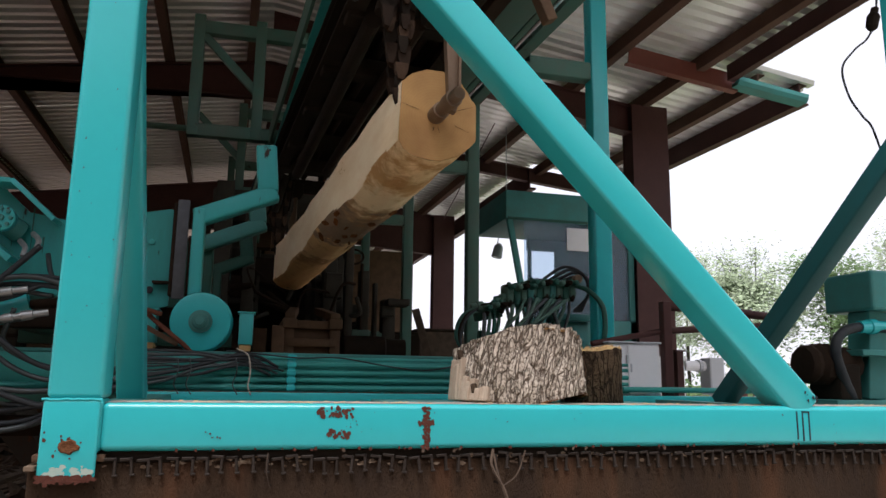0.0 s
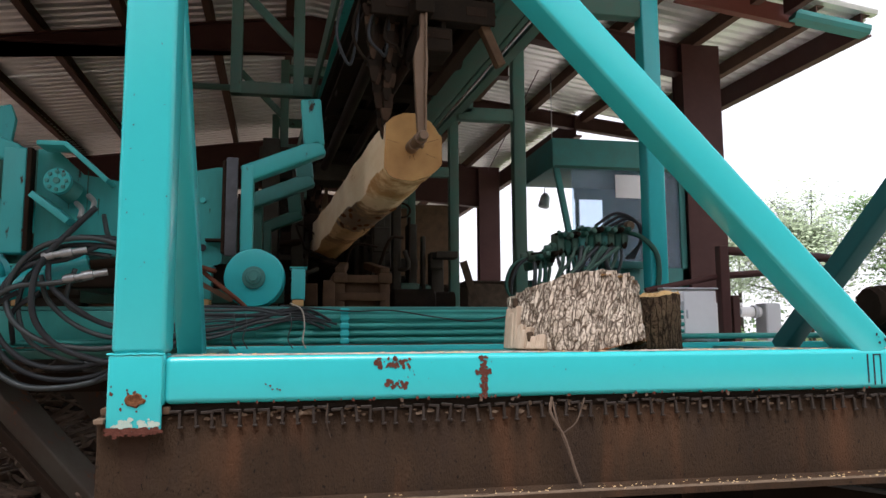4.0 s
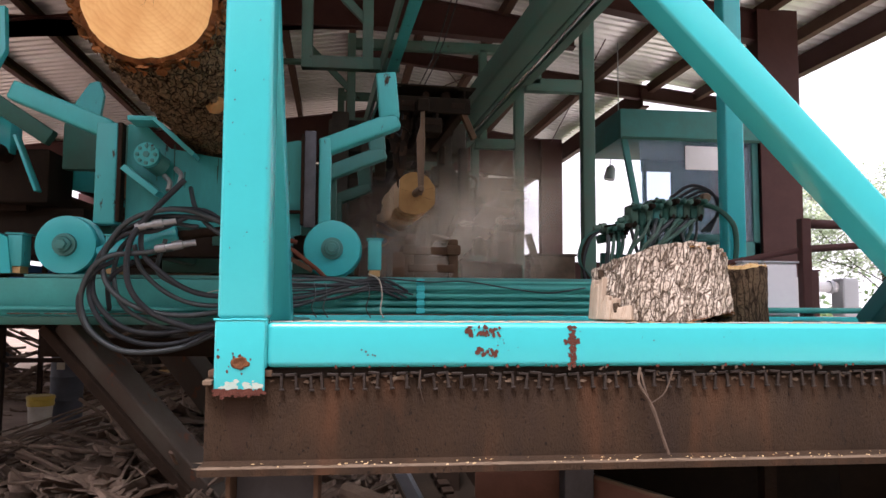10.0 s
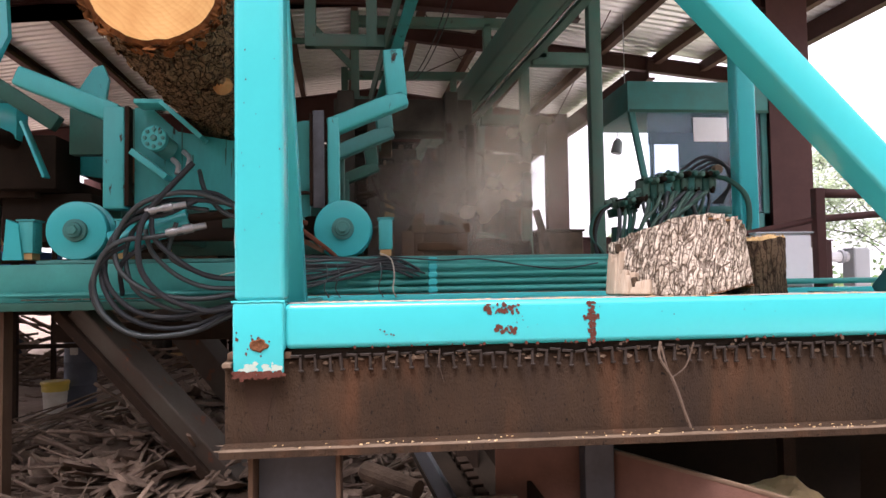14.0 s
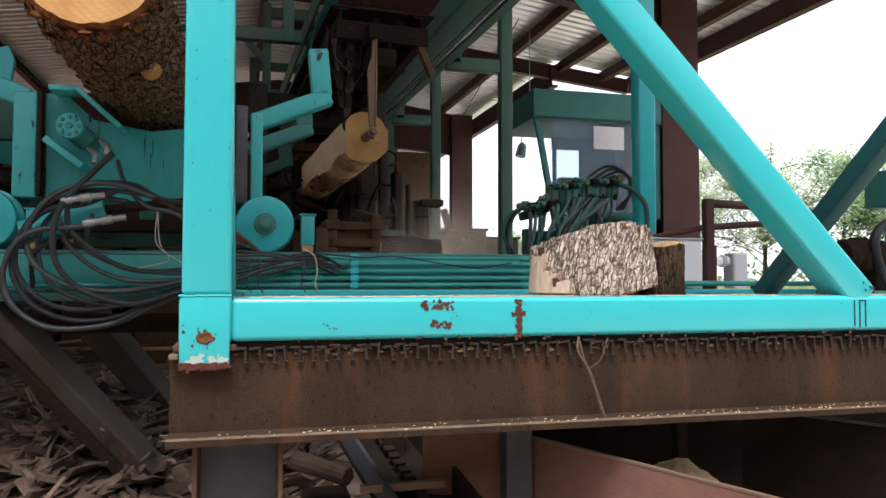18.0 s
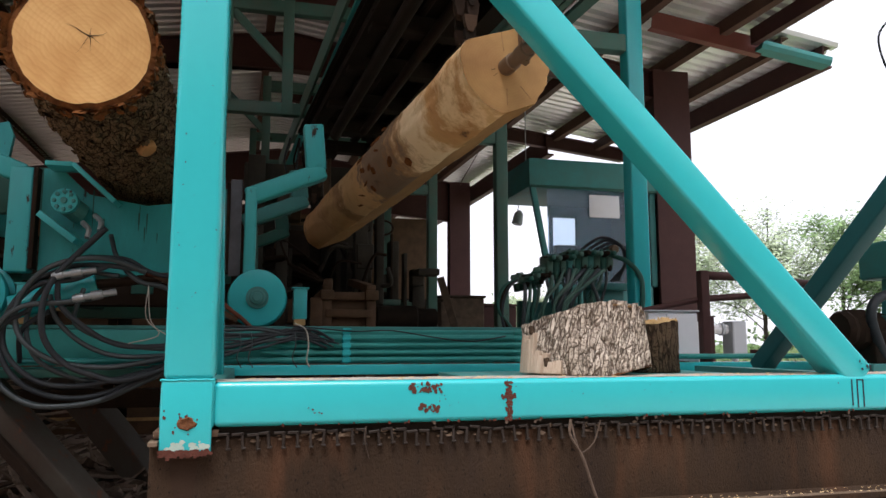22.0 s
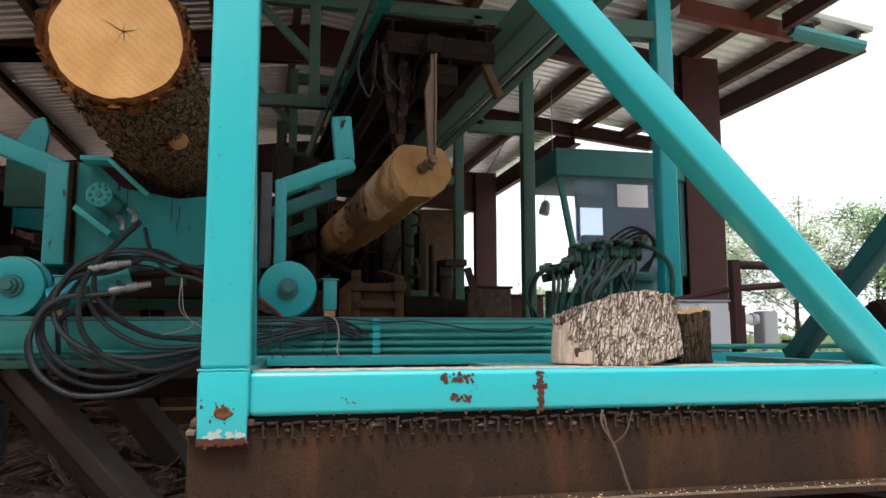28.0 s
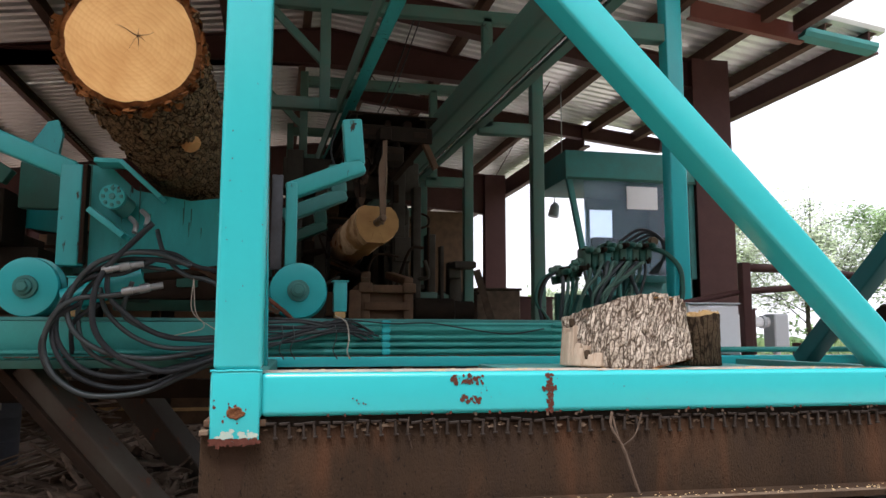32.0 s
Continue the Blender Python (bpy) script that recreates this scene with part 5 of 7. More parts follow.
    # horn plate behind the arm
    put("stop_horn", plate([(-2.02, 3.0), (-1.76, 2.92), (-1.72, 3.22), (-1.76, 3.33), (-1.83, 3.31)], 3.4, 0.05), TEAL_WORN)
    put("stop_horn_foot", box(-2.0, -1.4, 3.38, 3.48, 2.62, 2.98, 0.006), TEAL_DARK)
    for ob in done:
        ob.location = ob.location + o if ob.parent == g else ob.location
    return g


def hose_bundle():
    g = thing("hose_coil", "coiled black and grey hydraulic hoses hanging over the track", "hose", (-0.95, 2.1, 1.5))
    base = Vector((0.95, -2.1, -1.5))

    def loop(path, r, mat, y):
        # a hose that hangs in an upright loop and runs back to the pipe rack
        last = len(path) - 1
        part("hose", hose([Vector((x, y + 0.02 * math.sin(1.3 * i + 40 * y) + (0.08 if i == last else 0), z)) + base for i, (x, z) in enumerate(path)], r, 10, 8), mat, g, smooth=True)
    loop(((-0.77, 2.34), (-0.91, 2.19), (-1.03, 2.04), (-1.08, 1.89), (-1.07, 1.69), (-0.96, 1.54), (-0.78, 1.46), (-0.60, 1.44), (-0.24, 1.56)), 0.018, RUBBER, 2.06)
    loop(((-0.54, 2.08), (-0.73, 2.15), (-0.91, 2.15), (-1.10, 2.08), (-1.22, 1.93), (-1.24, 1.78), (-1.17, 1.65), (-1.01, 1.55), (-0.78, 1.51), (-0.57, 1.53), (-0.24, 1.60)), 0.017, GREYHOSE, 2.10)
    loop(((-0.75, 2.12), (-0.94, 2.03), (-1.13, 2.00), (-1.26, 1.88), (-1.32, 1.75), (-1.31, 1.60), (-1.22, 1.45), (-1.08, 1.36), (-0.91, 1.33), (-0.73, 1.36), (-0.52, 1.45), (-0.24, 1.57)), 0.016, RUBBER, 2.13)
    loop(((-0.82, 1.92), (-0.99, 1.89), (-1.17, 1.87), (-1.28, 1.80), (-1.35, 1.66), (-1.35, 1.54), (-1.28, 1.41), (-1.13, 1.31), (-0.96, 1.29), (-0.75, 1.32), (-0.57, 1.40), (-0.24, 1.56)), 0.017, GREYHOSE, 2.08)
    loop(((-1.03, 2.03), (-1.01, 1.89), (-0.91, 1.78), (-0.75, 1.67), (-0.57, 1.63), (-0.24, 1.65)), 0.016, RUBBER, 2.12)
    loop(((-1.07, 1.94), (-1.03, 1.80), (-0.91, 1.67), (-0.75, 1.59), (-0.57, 1.57), (-0.24, 1.59)), 0.015, GREYHOSE, 2.15)
    loop(((-1.07, 1.84), (-1.19, 1.76), (-1.23, 1.69), (-1.24, 1.54)), 0.015, RUBBER, 2.16)
    loop(((-0.87, 2.17), (-0.66, 2.16), (-0.50, 2.08), (-0.24, 2.04)), 0.014, RUBBER, 2.15)
    loop(((-1.18, 1.84), (-1.29, 1.76), (-1.37, 1.60), (-1.32, 1.43), (-1.19, 1.33), (-1.03, 1.29), (-0.78, 1.31), (-0.54, 1.43), (-0.24, 1.58)), 0.015, RUBBER, 2.11)
    loop(((-0.6, 2.1), (-0.8, 2.12), (-1.0, 2.1), (-1.2, 1.98), (-1.3, 1.8), (-1.28, 1.6), (-1.12, 1.44), (-0.9, 1.4), (-0.6, 1.46), (-0.24, 1.58)), 0.016, RUBBER, 2.14)
    loop(((-0.7, 2.06), (-0.95, 2.08), (-1.14, 1.96), (-1.2, 1.78), (-1.14, 1.58), (-0.98, 1.47), (-0.76, 1.42), (-0.5, 1.48), (-0.24, 1.57)), 0.015, GREYHOSE, 2.18)
    loop(((-0.89, 1.98), (-0.94, 1.80), (-0.87, 1.72), (-0.69, 1.65), (-0.47, 1.62), (-0.24, 1.62)), 0.014, GREYHOSE, 2.17)
    part("hose", hose([Vector(q) + base for q in ((-0.79, 2.33, 2.33), (-0.74, 2.24, 2.2), (-0.66, 2.18, 2.09), (-0.56, 2.16, 2.02), (-0.45, 2.18, 2.0), (-0.25, 2.2, 1.91))], 0.015, 8, 6), GREYHOSE, g, smooth=True)
    part("hose", hose([Vector(q) + base for q in ((-0.56, 2.22, 2.08), (-0.42, 2.22, 2.07), (-0.28, 2.22, 2.03), (-0.1, 2.26, 1.98))], 0.016, 8, 6), RUSTHOSE, g, "rust-red perished hose", smooth=True)
    for k in range(2):
        part("cord", hose([Vector(q) + base for q in ((-0.52, 2.1, 2.0), (-0.5 - 0.02 * k, 2.08, 1.8), (-0.45 + 0.05 * k, 2.1, 1.7), (-0.62 + 0.3 * k, 2.1, 1.65))], 0.003, 5, 5), PALEGREY, g)


GREYHOSE = material("grey_hydraulic_hose", (0.026, 0.04, 0.041), 0.38, 0, (0.035, 0.045, 0.047), 12, 0.8, 0.05, 80)


def loose_cables():
    g = thing("cable_tangle", "tangle of black cables along the pipe rack", "cables", (0.3, 2.2, 1.72))
    base = Vector((-0.3, -2.2, -1.72))
    rnd = random.Random(9)
    # stiff cables that fan out from the coil behind the post and gather where the pipes begin
    for i in range(11):
        z0, z1 = 1.54 + 0.022 * i, 1.70 + 0.01 * rnd.uniform(-3, 5)
        x1 = 0.42 + rnd.uniform(-0.12, 0.12)
        pts = [(-0.28, 2.2 + 0.004 * i, z0), (-0.05, 2.185, z0 + (z1 - z0) * 0.3 + rnd.uniform(-0.012, 0.012)), (0.14, 2.18, z0 + (z1 - z0) * 0.62 + rnd.uniform(-0.015, 0.015)), (0.3, 2.19, z0 + (z1 - z0) * 0.9 + rnd.uniform(-0.01, 0.015)), (x1, 2.21, z1), (x1 + 0.14, 2.225, z1 - rnd.uniform(0.0, 0.08))]
        part("cable", hose([Vector(p) + base for p in pts], rnd.choice((0.006, 0.009, 0.011)), 7, 6), RUBBER if i % 3 else GREYHOSE, g, smooth=True)
    for x in (0.02, 0.09, 0.36):
        part("tie_strap", hose([Vector(p) + base for p in ((x, 2.165, 1.72), (x + 0.01, 2.155, 1.64), (x - 0.01, 2.155, 1.56), (x + 0.02, 2.16, 1.5))], 0.004, 6, 5), GREYHOSE, g, smooth=True)
    part("cable", hose([Vector(p) + base for p in ((0.3, 2.2, 1.765), (0.5, 2.2, 1.75), (0.75, 2.205, 1.73), (1.0, 2.2, 1.735), (1.3, 2.2, 1.69), (1.55, 2.2, 1.665), (1.8, 2.21, 1.7))], 0.005, 6, 6), RUBBER, g, smooth=True)
    part("hose", hose([Vector(p) + base for p in ((-0.24, 2.36, 2.06), (-0.18, 2.3, 1.98), (-0.06, 2.25, 1.88), (0.04, 2.24, 1.8), (0.1, 2.24, 1.74))], 0.014, 8, 6), RUSTHOSE, g, "rust-red perished hose", smooth=True)
    part("wire", hose([Vector(p) + base for p in ((0.36, 2.19, 1.78), (0.43, 2.16, 1.74), (0.45, 2.14, 1.64), (0.44, 2.14, 1.55), (0.46, 2.15, 1.5))], 0.0045, 6, 6), PALEGREY, g, smooth=True)


RUSTHOSE = material("perished_red_hose", (0.16, 0.06, 0.035), 0.8, 0, (0.06, 0.025, 0.018), 20, 0.9, 0.2, 90)


# ---- the saw at the far end of the rails ----
def saw_machine():
    g = thing("saw_housing", "dark dusty steel saw housing with an open throat", "sawmill machine", (0.8, 6.2, 0))
    o = Vector((-0.8, -6.2, 0))

    def put(name, bm, mat=MACHINE, label=""):
        bmesh.ops.translate(bm, vec=o, verts=bm.verts)
        return sharp_smooth(part(name, bm, mat, g, label))
    rnd = random.Random(77)
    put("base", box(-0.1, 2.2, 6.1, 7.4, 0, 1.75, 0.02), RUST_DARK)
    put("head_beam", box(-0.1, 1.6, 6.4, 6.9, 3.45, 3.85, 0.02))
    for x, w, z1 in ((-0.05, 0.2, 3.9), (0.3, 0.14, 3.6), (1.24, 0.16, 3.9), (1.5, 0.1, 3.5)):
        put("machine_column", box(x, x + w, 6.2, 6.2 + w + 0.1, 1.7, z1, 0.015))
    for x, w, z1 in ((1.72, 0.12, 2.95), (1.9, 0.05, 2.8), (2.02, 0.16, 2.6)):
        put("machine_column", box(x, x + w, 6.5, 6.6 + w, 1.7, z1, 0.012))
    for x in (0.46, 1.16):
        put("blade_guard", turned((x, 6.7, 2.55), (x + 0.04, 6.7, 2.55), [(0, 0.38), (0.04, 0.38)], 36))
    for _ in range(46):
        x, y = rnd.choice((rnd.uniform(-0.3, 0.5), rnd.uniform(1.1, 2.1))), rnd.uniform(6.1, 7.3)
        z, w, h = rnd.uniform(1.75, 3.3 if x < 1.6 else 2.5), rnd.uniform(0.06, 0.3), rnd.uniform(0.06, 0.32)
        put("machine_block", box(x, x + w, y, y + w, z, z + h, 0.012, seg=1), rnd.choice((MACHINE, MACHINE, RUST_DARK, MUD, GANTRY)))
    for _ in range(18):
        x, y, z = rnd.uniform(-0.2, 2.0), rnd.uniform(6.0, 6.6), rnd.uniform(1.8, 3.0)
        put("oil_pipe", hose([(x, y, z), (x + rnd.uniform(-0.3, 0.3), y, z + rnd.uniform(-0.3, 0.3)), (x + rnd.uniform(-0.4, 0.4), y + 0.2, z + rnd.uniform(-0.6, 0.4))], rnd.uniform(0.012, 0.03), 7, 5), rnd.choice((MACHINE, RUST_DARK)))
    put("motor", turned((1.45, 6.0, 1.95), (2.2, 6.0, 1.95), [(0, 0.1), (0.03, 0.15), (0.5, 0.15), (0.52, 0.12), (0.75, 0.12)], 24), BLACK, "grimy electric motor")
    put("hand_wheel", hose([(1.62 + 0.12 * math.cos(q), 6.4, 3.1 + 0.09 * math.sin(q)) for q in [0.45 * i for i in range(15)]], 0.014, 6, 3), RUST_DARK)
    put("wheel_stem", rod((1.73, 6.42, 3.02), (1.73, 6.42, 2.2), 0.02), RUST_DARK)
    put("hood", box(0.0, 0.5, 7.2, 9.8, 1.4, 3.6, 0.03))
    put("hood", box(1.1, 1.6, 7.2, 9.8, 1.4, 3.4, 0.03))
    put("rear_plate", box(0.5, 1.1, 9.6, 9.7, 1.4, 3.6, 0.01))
    # infeed trough in front of it
    f = thing("infeed_trough", "clay-caked brown infeed trough frame", "machine frame", (1.07, 5.4, 0))
    o = Vector((-1.07, -5.4, 0))

    def put2(name, bm, mat=MUD):
        bmesh.ops.translate(bm, vec=o, verts=bm.verts)
        return sharp_smooth(part(name, bm, mat, f))
    for x in (0.76, 1.22):
        for y in (5.0, 5.9):
            put2("leg", box(x, x + 0.1, y, y + 0.1, 0, 2.1, 0.008))
        put2("side_rail", box(x - 0.02, x + 0.12, 4.95, 6.05, 2.1, 2.2, 0.01))
        put2("guide_wedge", bar((x + 0.05, 5.0, 2.22), (x + (0.14 if x < 1 else -0.05), 5.9, 2.36), 0.1, 0.08, 0.01))
    for z in (1.72, 1.92, 2.1):
        put2("cross_bar", box(0.8, 1.28, 4.97, 5.05, z, z + 0.08, 0.006))
    put2("apron", box(0.8, 1.28, 5.06, 5.1, 1.5, 2.1, 0.004))
    put2("drip_cloth", box(0.64, 0.76, 4.96, 5.0, 1.7, 2.12, 0.006))


def dark_back():
    """Dark filler goods and a wall added to close the view under the roof, and nearer goods."""
    random.seed(21)
    names = (("storage_bin", "dim filler bin added under the roof"), ("machine_cabinet", "dim dark filler cabinet added under the roof"), ("lumber_stack", "dim filler stack added under the roof"))
    # Random dark boxes, added to fill the dim depth of the mill.
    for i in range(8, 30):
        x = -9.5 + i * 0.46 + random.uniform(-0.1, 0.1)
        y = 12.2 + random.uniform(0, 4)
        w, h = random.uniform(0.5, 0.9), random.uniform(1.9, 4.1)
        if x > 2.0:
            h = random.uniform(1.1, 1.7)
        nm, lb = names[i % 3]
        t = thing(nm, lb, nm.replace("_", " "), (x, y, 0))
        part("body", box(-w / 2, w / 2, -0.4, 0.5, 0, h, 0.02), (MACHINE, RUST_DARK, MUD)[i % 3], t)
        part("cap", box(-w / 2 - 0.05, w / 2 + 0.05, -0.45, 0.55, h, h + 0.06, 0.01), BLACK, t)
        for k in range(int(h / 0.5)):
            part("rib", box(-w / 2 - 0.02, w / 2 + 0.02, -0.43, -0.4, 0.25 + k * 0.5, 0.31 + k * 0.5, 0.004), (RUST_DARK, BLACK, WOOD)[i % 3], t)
    tagged(part("wall_back", box(-7.2, 5.3, 20, 20.15, 0, 5.6), MUD), "dark back wall added to close the view", "wall", kind="structure")
    tc = thing("timber_rack", "pale timber rack beyond the deck", "timber", (-4.6, 8.1, 0))
    for x in (0, 0.24):
        part("stud", box(x, x + 0.09, 0, 0.05, 2.2, 2.95, 0.004), WOOD, tc)
    for x in (-0.3, 0.55):
        part("leg", box(x, x + 0.06, 0.0, 0.06, 0, 2.2, 0.006), RUST_DARK, tc)
    for z in (2.2, 2.86):
        part("rail", box(-0.3, 0.6, -0.05, 0.0, z, z + 0.09, 0.004), WOOD, tc)
    # lean wooden prop and low goods by the far posts
    p = thing("leaning_prop", "weathered wooden prop leaning by a green post", "plank", (2.98, 8.6, 0))
    part("board", bar((0.3, 0, 1.45), (-0.06, 0.1, 2.7), 0.05, 0.12, 0.006), SLABS, p)
    part("foot", bar((0.36, 0, 0), (0.3, 0, 1.46), 0.08, 0.1, 0.006), SLABS, p)
    for x, y, w, h, mat, nm, lb in ((4.25, 12.5, 0.95, 2.6, SLABS, "timber_crate", "brown timber crate under the roof"), (5.15, 12.8, 0.8, 2.45, MAROON, "red_tank", "dark red painted tank under the roof"), (3.35, 12.3, 0.8, 2.5, RUST_DARK, "scrap_bin", "rusty scrap bin under the roof")):
        t = thing(nm, lb, nm.replace("_", " "), (x, y, 0))
        part("body", box(-w / 2, w / 2, -0.35, 0.35, 0.08, h, 0.03), mat, t)
        for sx in (-1, 1):
            part("skid", box(sx * w / 3 - 0.05, sx * w / 3 + 0.05, -0.35, 0.35, 0, 0.08), RUST_DARK, t)
        part("lid", box(-w / 2 - 0.03, w / 2 + 0.03, -0.38, 0.38, h, h + 0.05, 0.01), mat, t)


# ---- operator cab ----
def cab():
    x0, x1, y0, y1, z0, z1 = 4.12, 6.27, 7.8, 9.3, 1.75, 4.5
    g = thing("operator_cab", "dusty teal operator cab with sky-toned windows on a stand", "cab", (5, 8.5, 0))
    o = Vector((-5, -8.5, 0))

    def put(name, bm, mat=TEAL_DUSTY_DIM, label=""):
        bmesh.ops.translate(bm, vec=o, verts=bm.verts)
        return sharp_smooth(part(name, bm, mat, g, label))
    put("roof_fascia", box(x0 - 0.02, x1, y0 - 0.05, y1, 4.05, z1, 0.015))
    put("lower_front", box(x0 + 0.3, x1, y0, y0 + 0.05, z0, 2.55, 0.006))
    put("front_mullion", bar((x0 + 0.05, y0 + 0.02, 4.08), (x0 + 0.34, y0 + 0.02, 2.5), 0.09, 0.07, 0.006, (0, 1, 0)))
    put("corner_post", box(x1 - 0.1, x1, y0, y0 + 0.1, z0, z1 - 0.4, 0.006))
    put("side_wall", box(x1 - 0.04, x1, y0 + 0.1, y1, z0, 4.06, 0.004), TEAL_DARK)
    put("back_wall", box(x0 + 1.42, x1, y1 - 0.05, y1, z0, 4.06))
    put("back_header", box(x0 + 0.9, x0 + 1.42, y1 - 0.05, y1, 3.86, 4.06))
    put("back_sill", box(x0 + 0.9, x0 + 1.42, y1 - 0.05, y1, z0, 2.9))
    put("back_post", box(x0 + 0.9, x0 + 0.96, y1 - 0.1, y1 - 0.05, 2.9, 4.06))
    put("floor_plate", box(x0 + 0.3, x1, y0, y1, z0 - 0.1, z0, 0.006))
    put("windscreen", box(x0 + 0.3, x1 - 0.1, y0 + 0.03, y0 + 0.036, 2.56, 4.06), GLASS, "dusty windscreen with the sky's reflection in its blue colour")
    put("sun_visor", box(x0 + 1.0, x0 + 1.52, y0 + 0.008, y0 + 0.02, 3.62, 3.98, 0.004), WHITE, "white notice sheet on the glass")
    put("trim", box(x0, x1, y0 - 0.06, y0 - 0.05, 4.04, 4.08, 0.003), TEAL_DARK)
    put("seat_back", box(4.9, 5.4, 8.7, 8.85, 2.4, 3.3, 0.06), BLACK)
    for x in (x0 + 0.1, x1 - 0.2):
        for y in (y0 + 0.1, y1 - 0.2):
            put("stand_leg", box(x, x + 0.12, y, y + 0.12, 0, z0 - 0.1, 0.006), RUST_DARK)
    lamp = thing("hanging_lamp", "small grey work lamp hanging from a bent conduit", "lamp", (4.86, 10.45, 4.05))
    part("can", turned((0, 0, -0.14), (0.06, 0, 0.14), [(0, 0.09), (0.02, 0.105), (0.22, 0.085), (0.28, 0.035)], 16), GREYBOX, lamp)
    part("conduit", hose([(0.02, 0, 0.12), (0.06, 0, 0.3), (0.16, 0, 0.42), (0.2, 0, 0.62), (0.2, 0, 1.2), (0.2, 0, 2.47)], 0.01, 8, 5), GREYBOX, lamp)
    part("bracket", box(0.1, 0.3, -0.05, 0.05, 0.6, 0.66), TEAL_DARK, lamp)


# ---- hydraulic valve bank behind the log slice ----
def valve_bank():
    random.seed(14)
    g = thing("valve_bank", "oily green hydraulic valve bank trailing many hoses", "valve bank", (2.65, 3.05, 1.45))
    o = Vector((-2.65, -3.05, -1.45))

    def put(name, bm, mat=TEAL_DARK, label="", smooth=False):
        bmesh.ops.translate(bm, vec=o, verts=bm.verts)
        return sharp_smooth(part(name, bm, mat, g, label), 50)
    put("stand", box(2.85, 3.18, 3.1, 3.16, 1.45, 2.14, 0.005), TEAL_DUSTY_DIM)
    put("stand_frame", box(2.8, 3.22, 3.04, 3.09, 2.1, 2.16, 0.005), TEAL_DUSTY_DIM)
    put("stand_leg", box(2.8, 2.85, 3.04, 3.1, 1.45, 2.12, 0.005), TEAL_DUSTY_DIM)
    put("stand_leg", box(2.2, 2.26, 3.04, 3.1, 1.45, 2.0, 0.005), TEAL_DARK)
    put("back_panel", box(2.26, 2.82, 3.2, 3.23, 1.47, 2.0, 0.004), TEAL_DUSTY_DIM)
    put("manifold", bar((2.16, 3.0, 2.1), (2.36, 3.0, 2.14), 0.14, 0.07, 0.012))
    put("manifold", bar((2.34, 3.0, 2.22), (2.6, 3.0, 2.24), 0.16, 0.08, 0.012))
    put("manifold", bar((2.52, 3.0, 2.28), (2.94, 3.0, 2.3), 0.18, 0.1, 0.012))
    # three stepped rows of valve sections, bolted side by side
    for x0, x1, zt, zb in ((2.16, 2.34, 2.215, 2.135), (2.35, 2.58, 2.37, 2.2), (2.54, 2.93, 2.41, 2.25)):
        count = round((x1 - x0) / 0.058)
        for i in range(count):
            x = x0 + (x1 - x0) * (i + 0.5) / count
            rise = 0.03 * i / count + random.uniform(-0.012, 0.012)
            y = 2.86 + random.uniform(-0.01, 0.01)
            put("valve_block", box(x - 0.027, x + 0.027, y - 0.07, y + 0.1, zb + rise, zt - 0.02 + rise, 0.008, seg=1), (GANTRY, TEAL_DARK, GANTRY, TEAL_DUSTY_DIM)[i % 4])
            put("spool_cap", turned((x, y - 0.15, zt - 0.05 + rise), (x, y - 0.07, zt - 0.05 + rise), [(0, 0.014), (0.005, 0.02), (0.05, 0.022), (0.052, 0.026), (0.08, 0.026)], 10), (TEAL_DARK, GANTRY, BLACK)[i % 3])
            put("port_fitting", turned((x, y - 0.05, zb - 0.03 + rise), (x, y - 0.05, zb + 0.02 + rise), [(0, 0.016), (0.02, 0.018), (0.022, 0.024), (0.05, 0.024)], 8), (BLACK, TEAL_DARK)[i % 2])
            put("bolt", turned((x, y - 0.03, zt - 0.006 + rise), (x, y - 0.03, zt - 0.025 + rise), [(0, 0.012), (0.004, 0.016), (0.019, 0.016)], 6))
        put("solenoid", turned((x0 - 0.09, 2.85, zb + 0.03), (x0 + 0.01, 2.86, zb + 0.04), [(0, 0.018), (0.006, 0.026), (0.05, 0.03), (0.052, 0.04), (0.1, 0.04)], 14), GANTRY)
        put("tie_rod", rod((x0 - 0.02, 2.8, zt - 0.035), (x1 + 0.03, 2.8, zt - 0.01), 0.008, n=6), BLACK)
    put("gauge", turned((2.96, 2.8, 2.42), (2.96, 2.86, 2.42), [(0, 0.03), (0.01, 0.036), (0.06, 0.036)], 16), DOG, "small brass fitting")
    # hoses: a sheaf arching down from the upper row, and plumb drops under each row
    for i in range(9):
        x, y = 2.86 - 0.05 * i * 0.8, 2.78 + 0.014 * (i % 3)
        d = 0.3 - 0.012 * i + random.uniform(-0.07, 0.07)
        put("hose", hose([(x, y + 0.04, 2.24), (x - 0.05, y - 0.02, 2.225), (x - d * random.uniform(0.45, 0.65), y - 0.05, 2.12), (x - d * random.uniform(0.8, 1.05), y - 0.05, 1.98), (x - d, y - 0.02, 1.8), (x - d + 0.03, y, 1.47)], (0.015, 0.018, 0.013)[i % 3], 8, 5), (GANTRY, GREYHOSE, GANTRY)[i % 3])
    for i in range(17):
        x = 2.17 + 0.046 * i
        zt = 2.12 if x < 2.34 else 2.19 if x < 2.55 else 2.24
        y = 2.84 + random.uniform(-0.03, 0.04)
        b = random.uniform(-0.14, 0.1)
        put("hose", hose([(x, y, zt), (x + b * 0.2, y - 0.02, zt - 0.1), (x + b, y - 0.02, zt - 0.3), (x + b * 1.2, y, zt - 0.46), (x + b * 0.8, y, 1.47)], random.choice((0.012, 0.015, 0.017)), 8, 5), (GREYHOSE, GANTRY, TEAL_DARK, GANTRY)[i % 4])
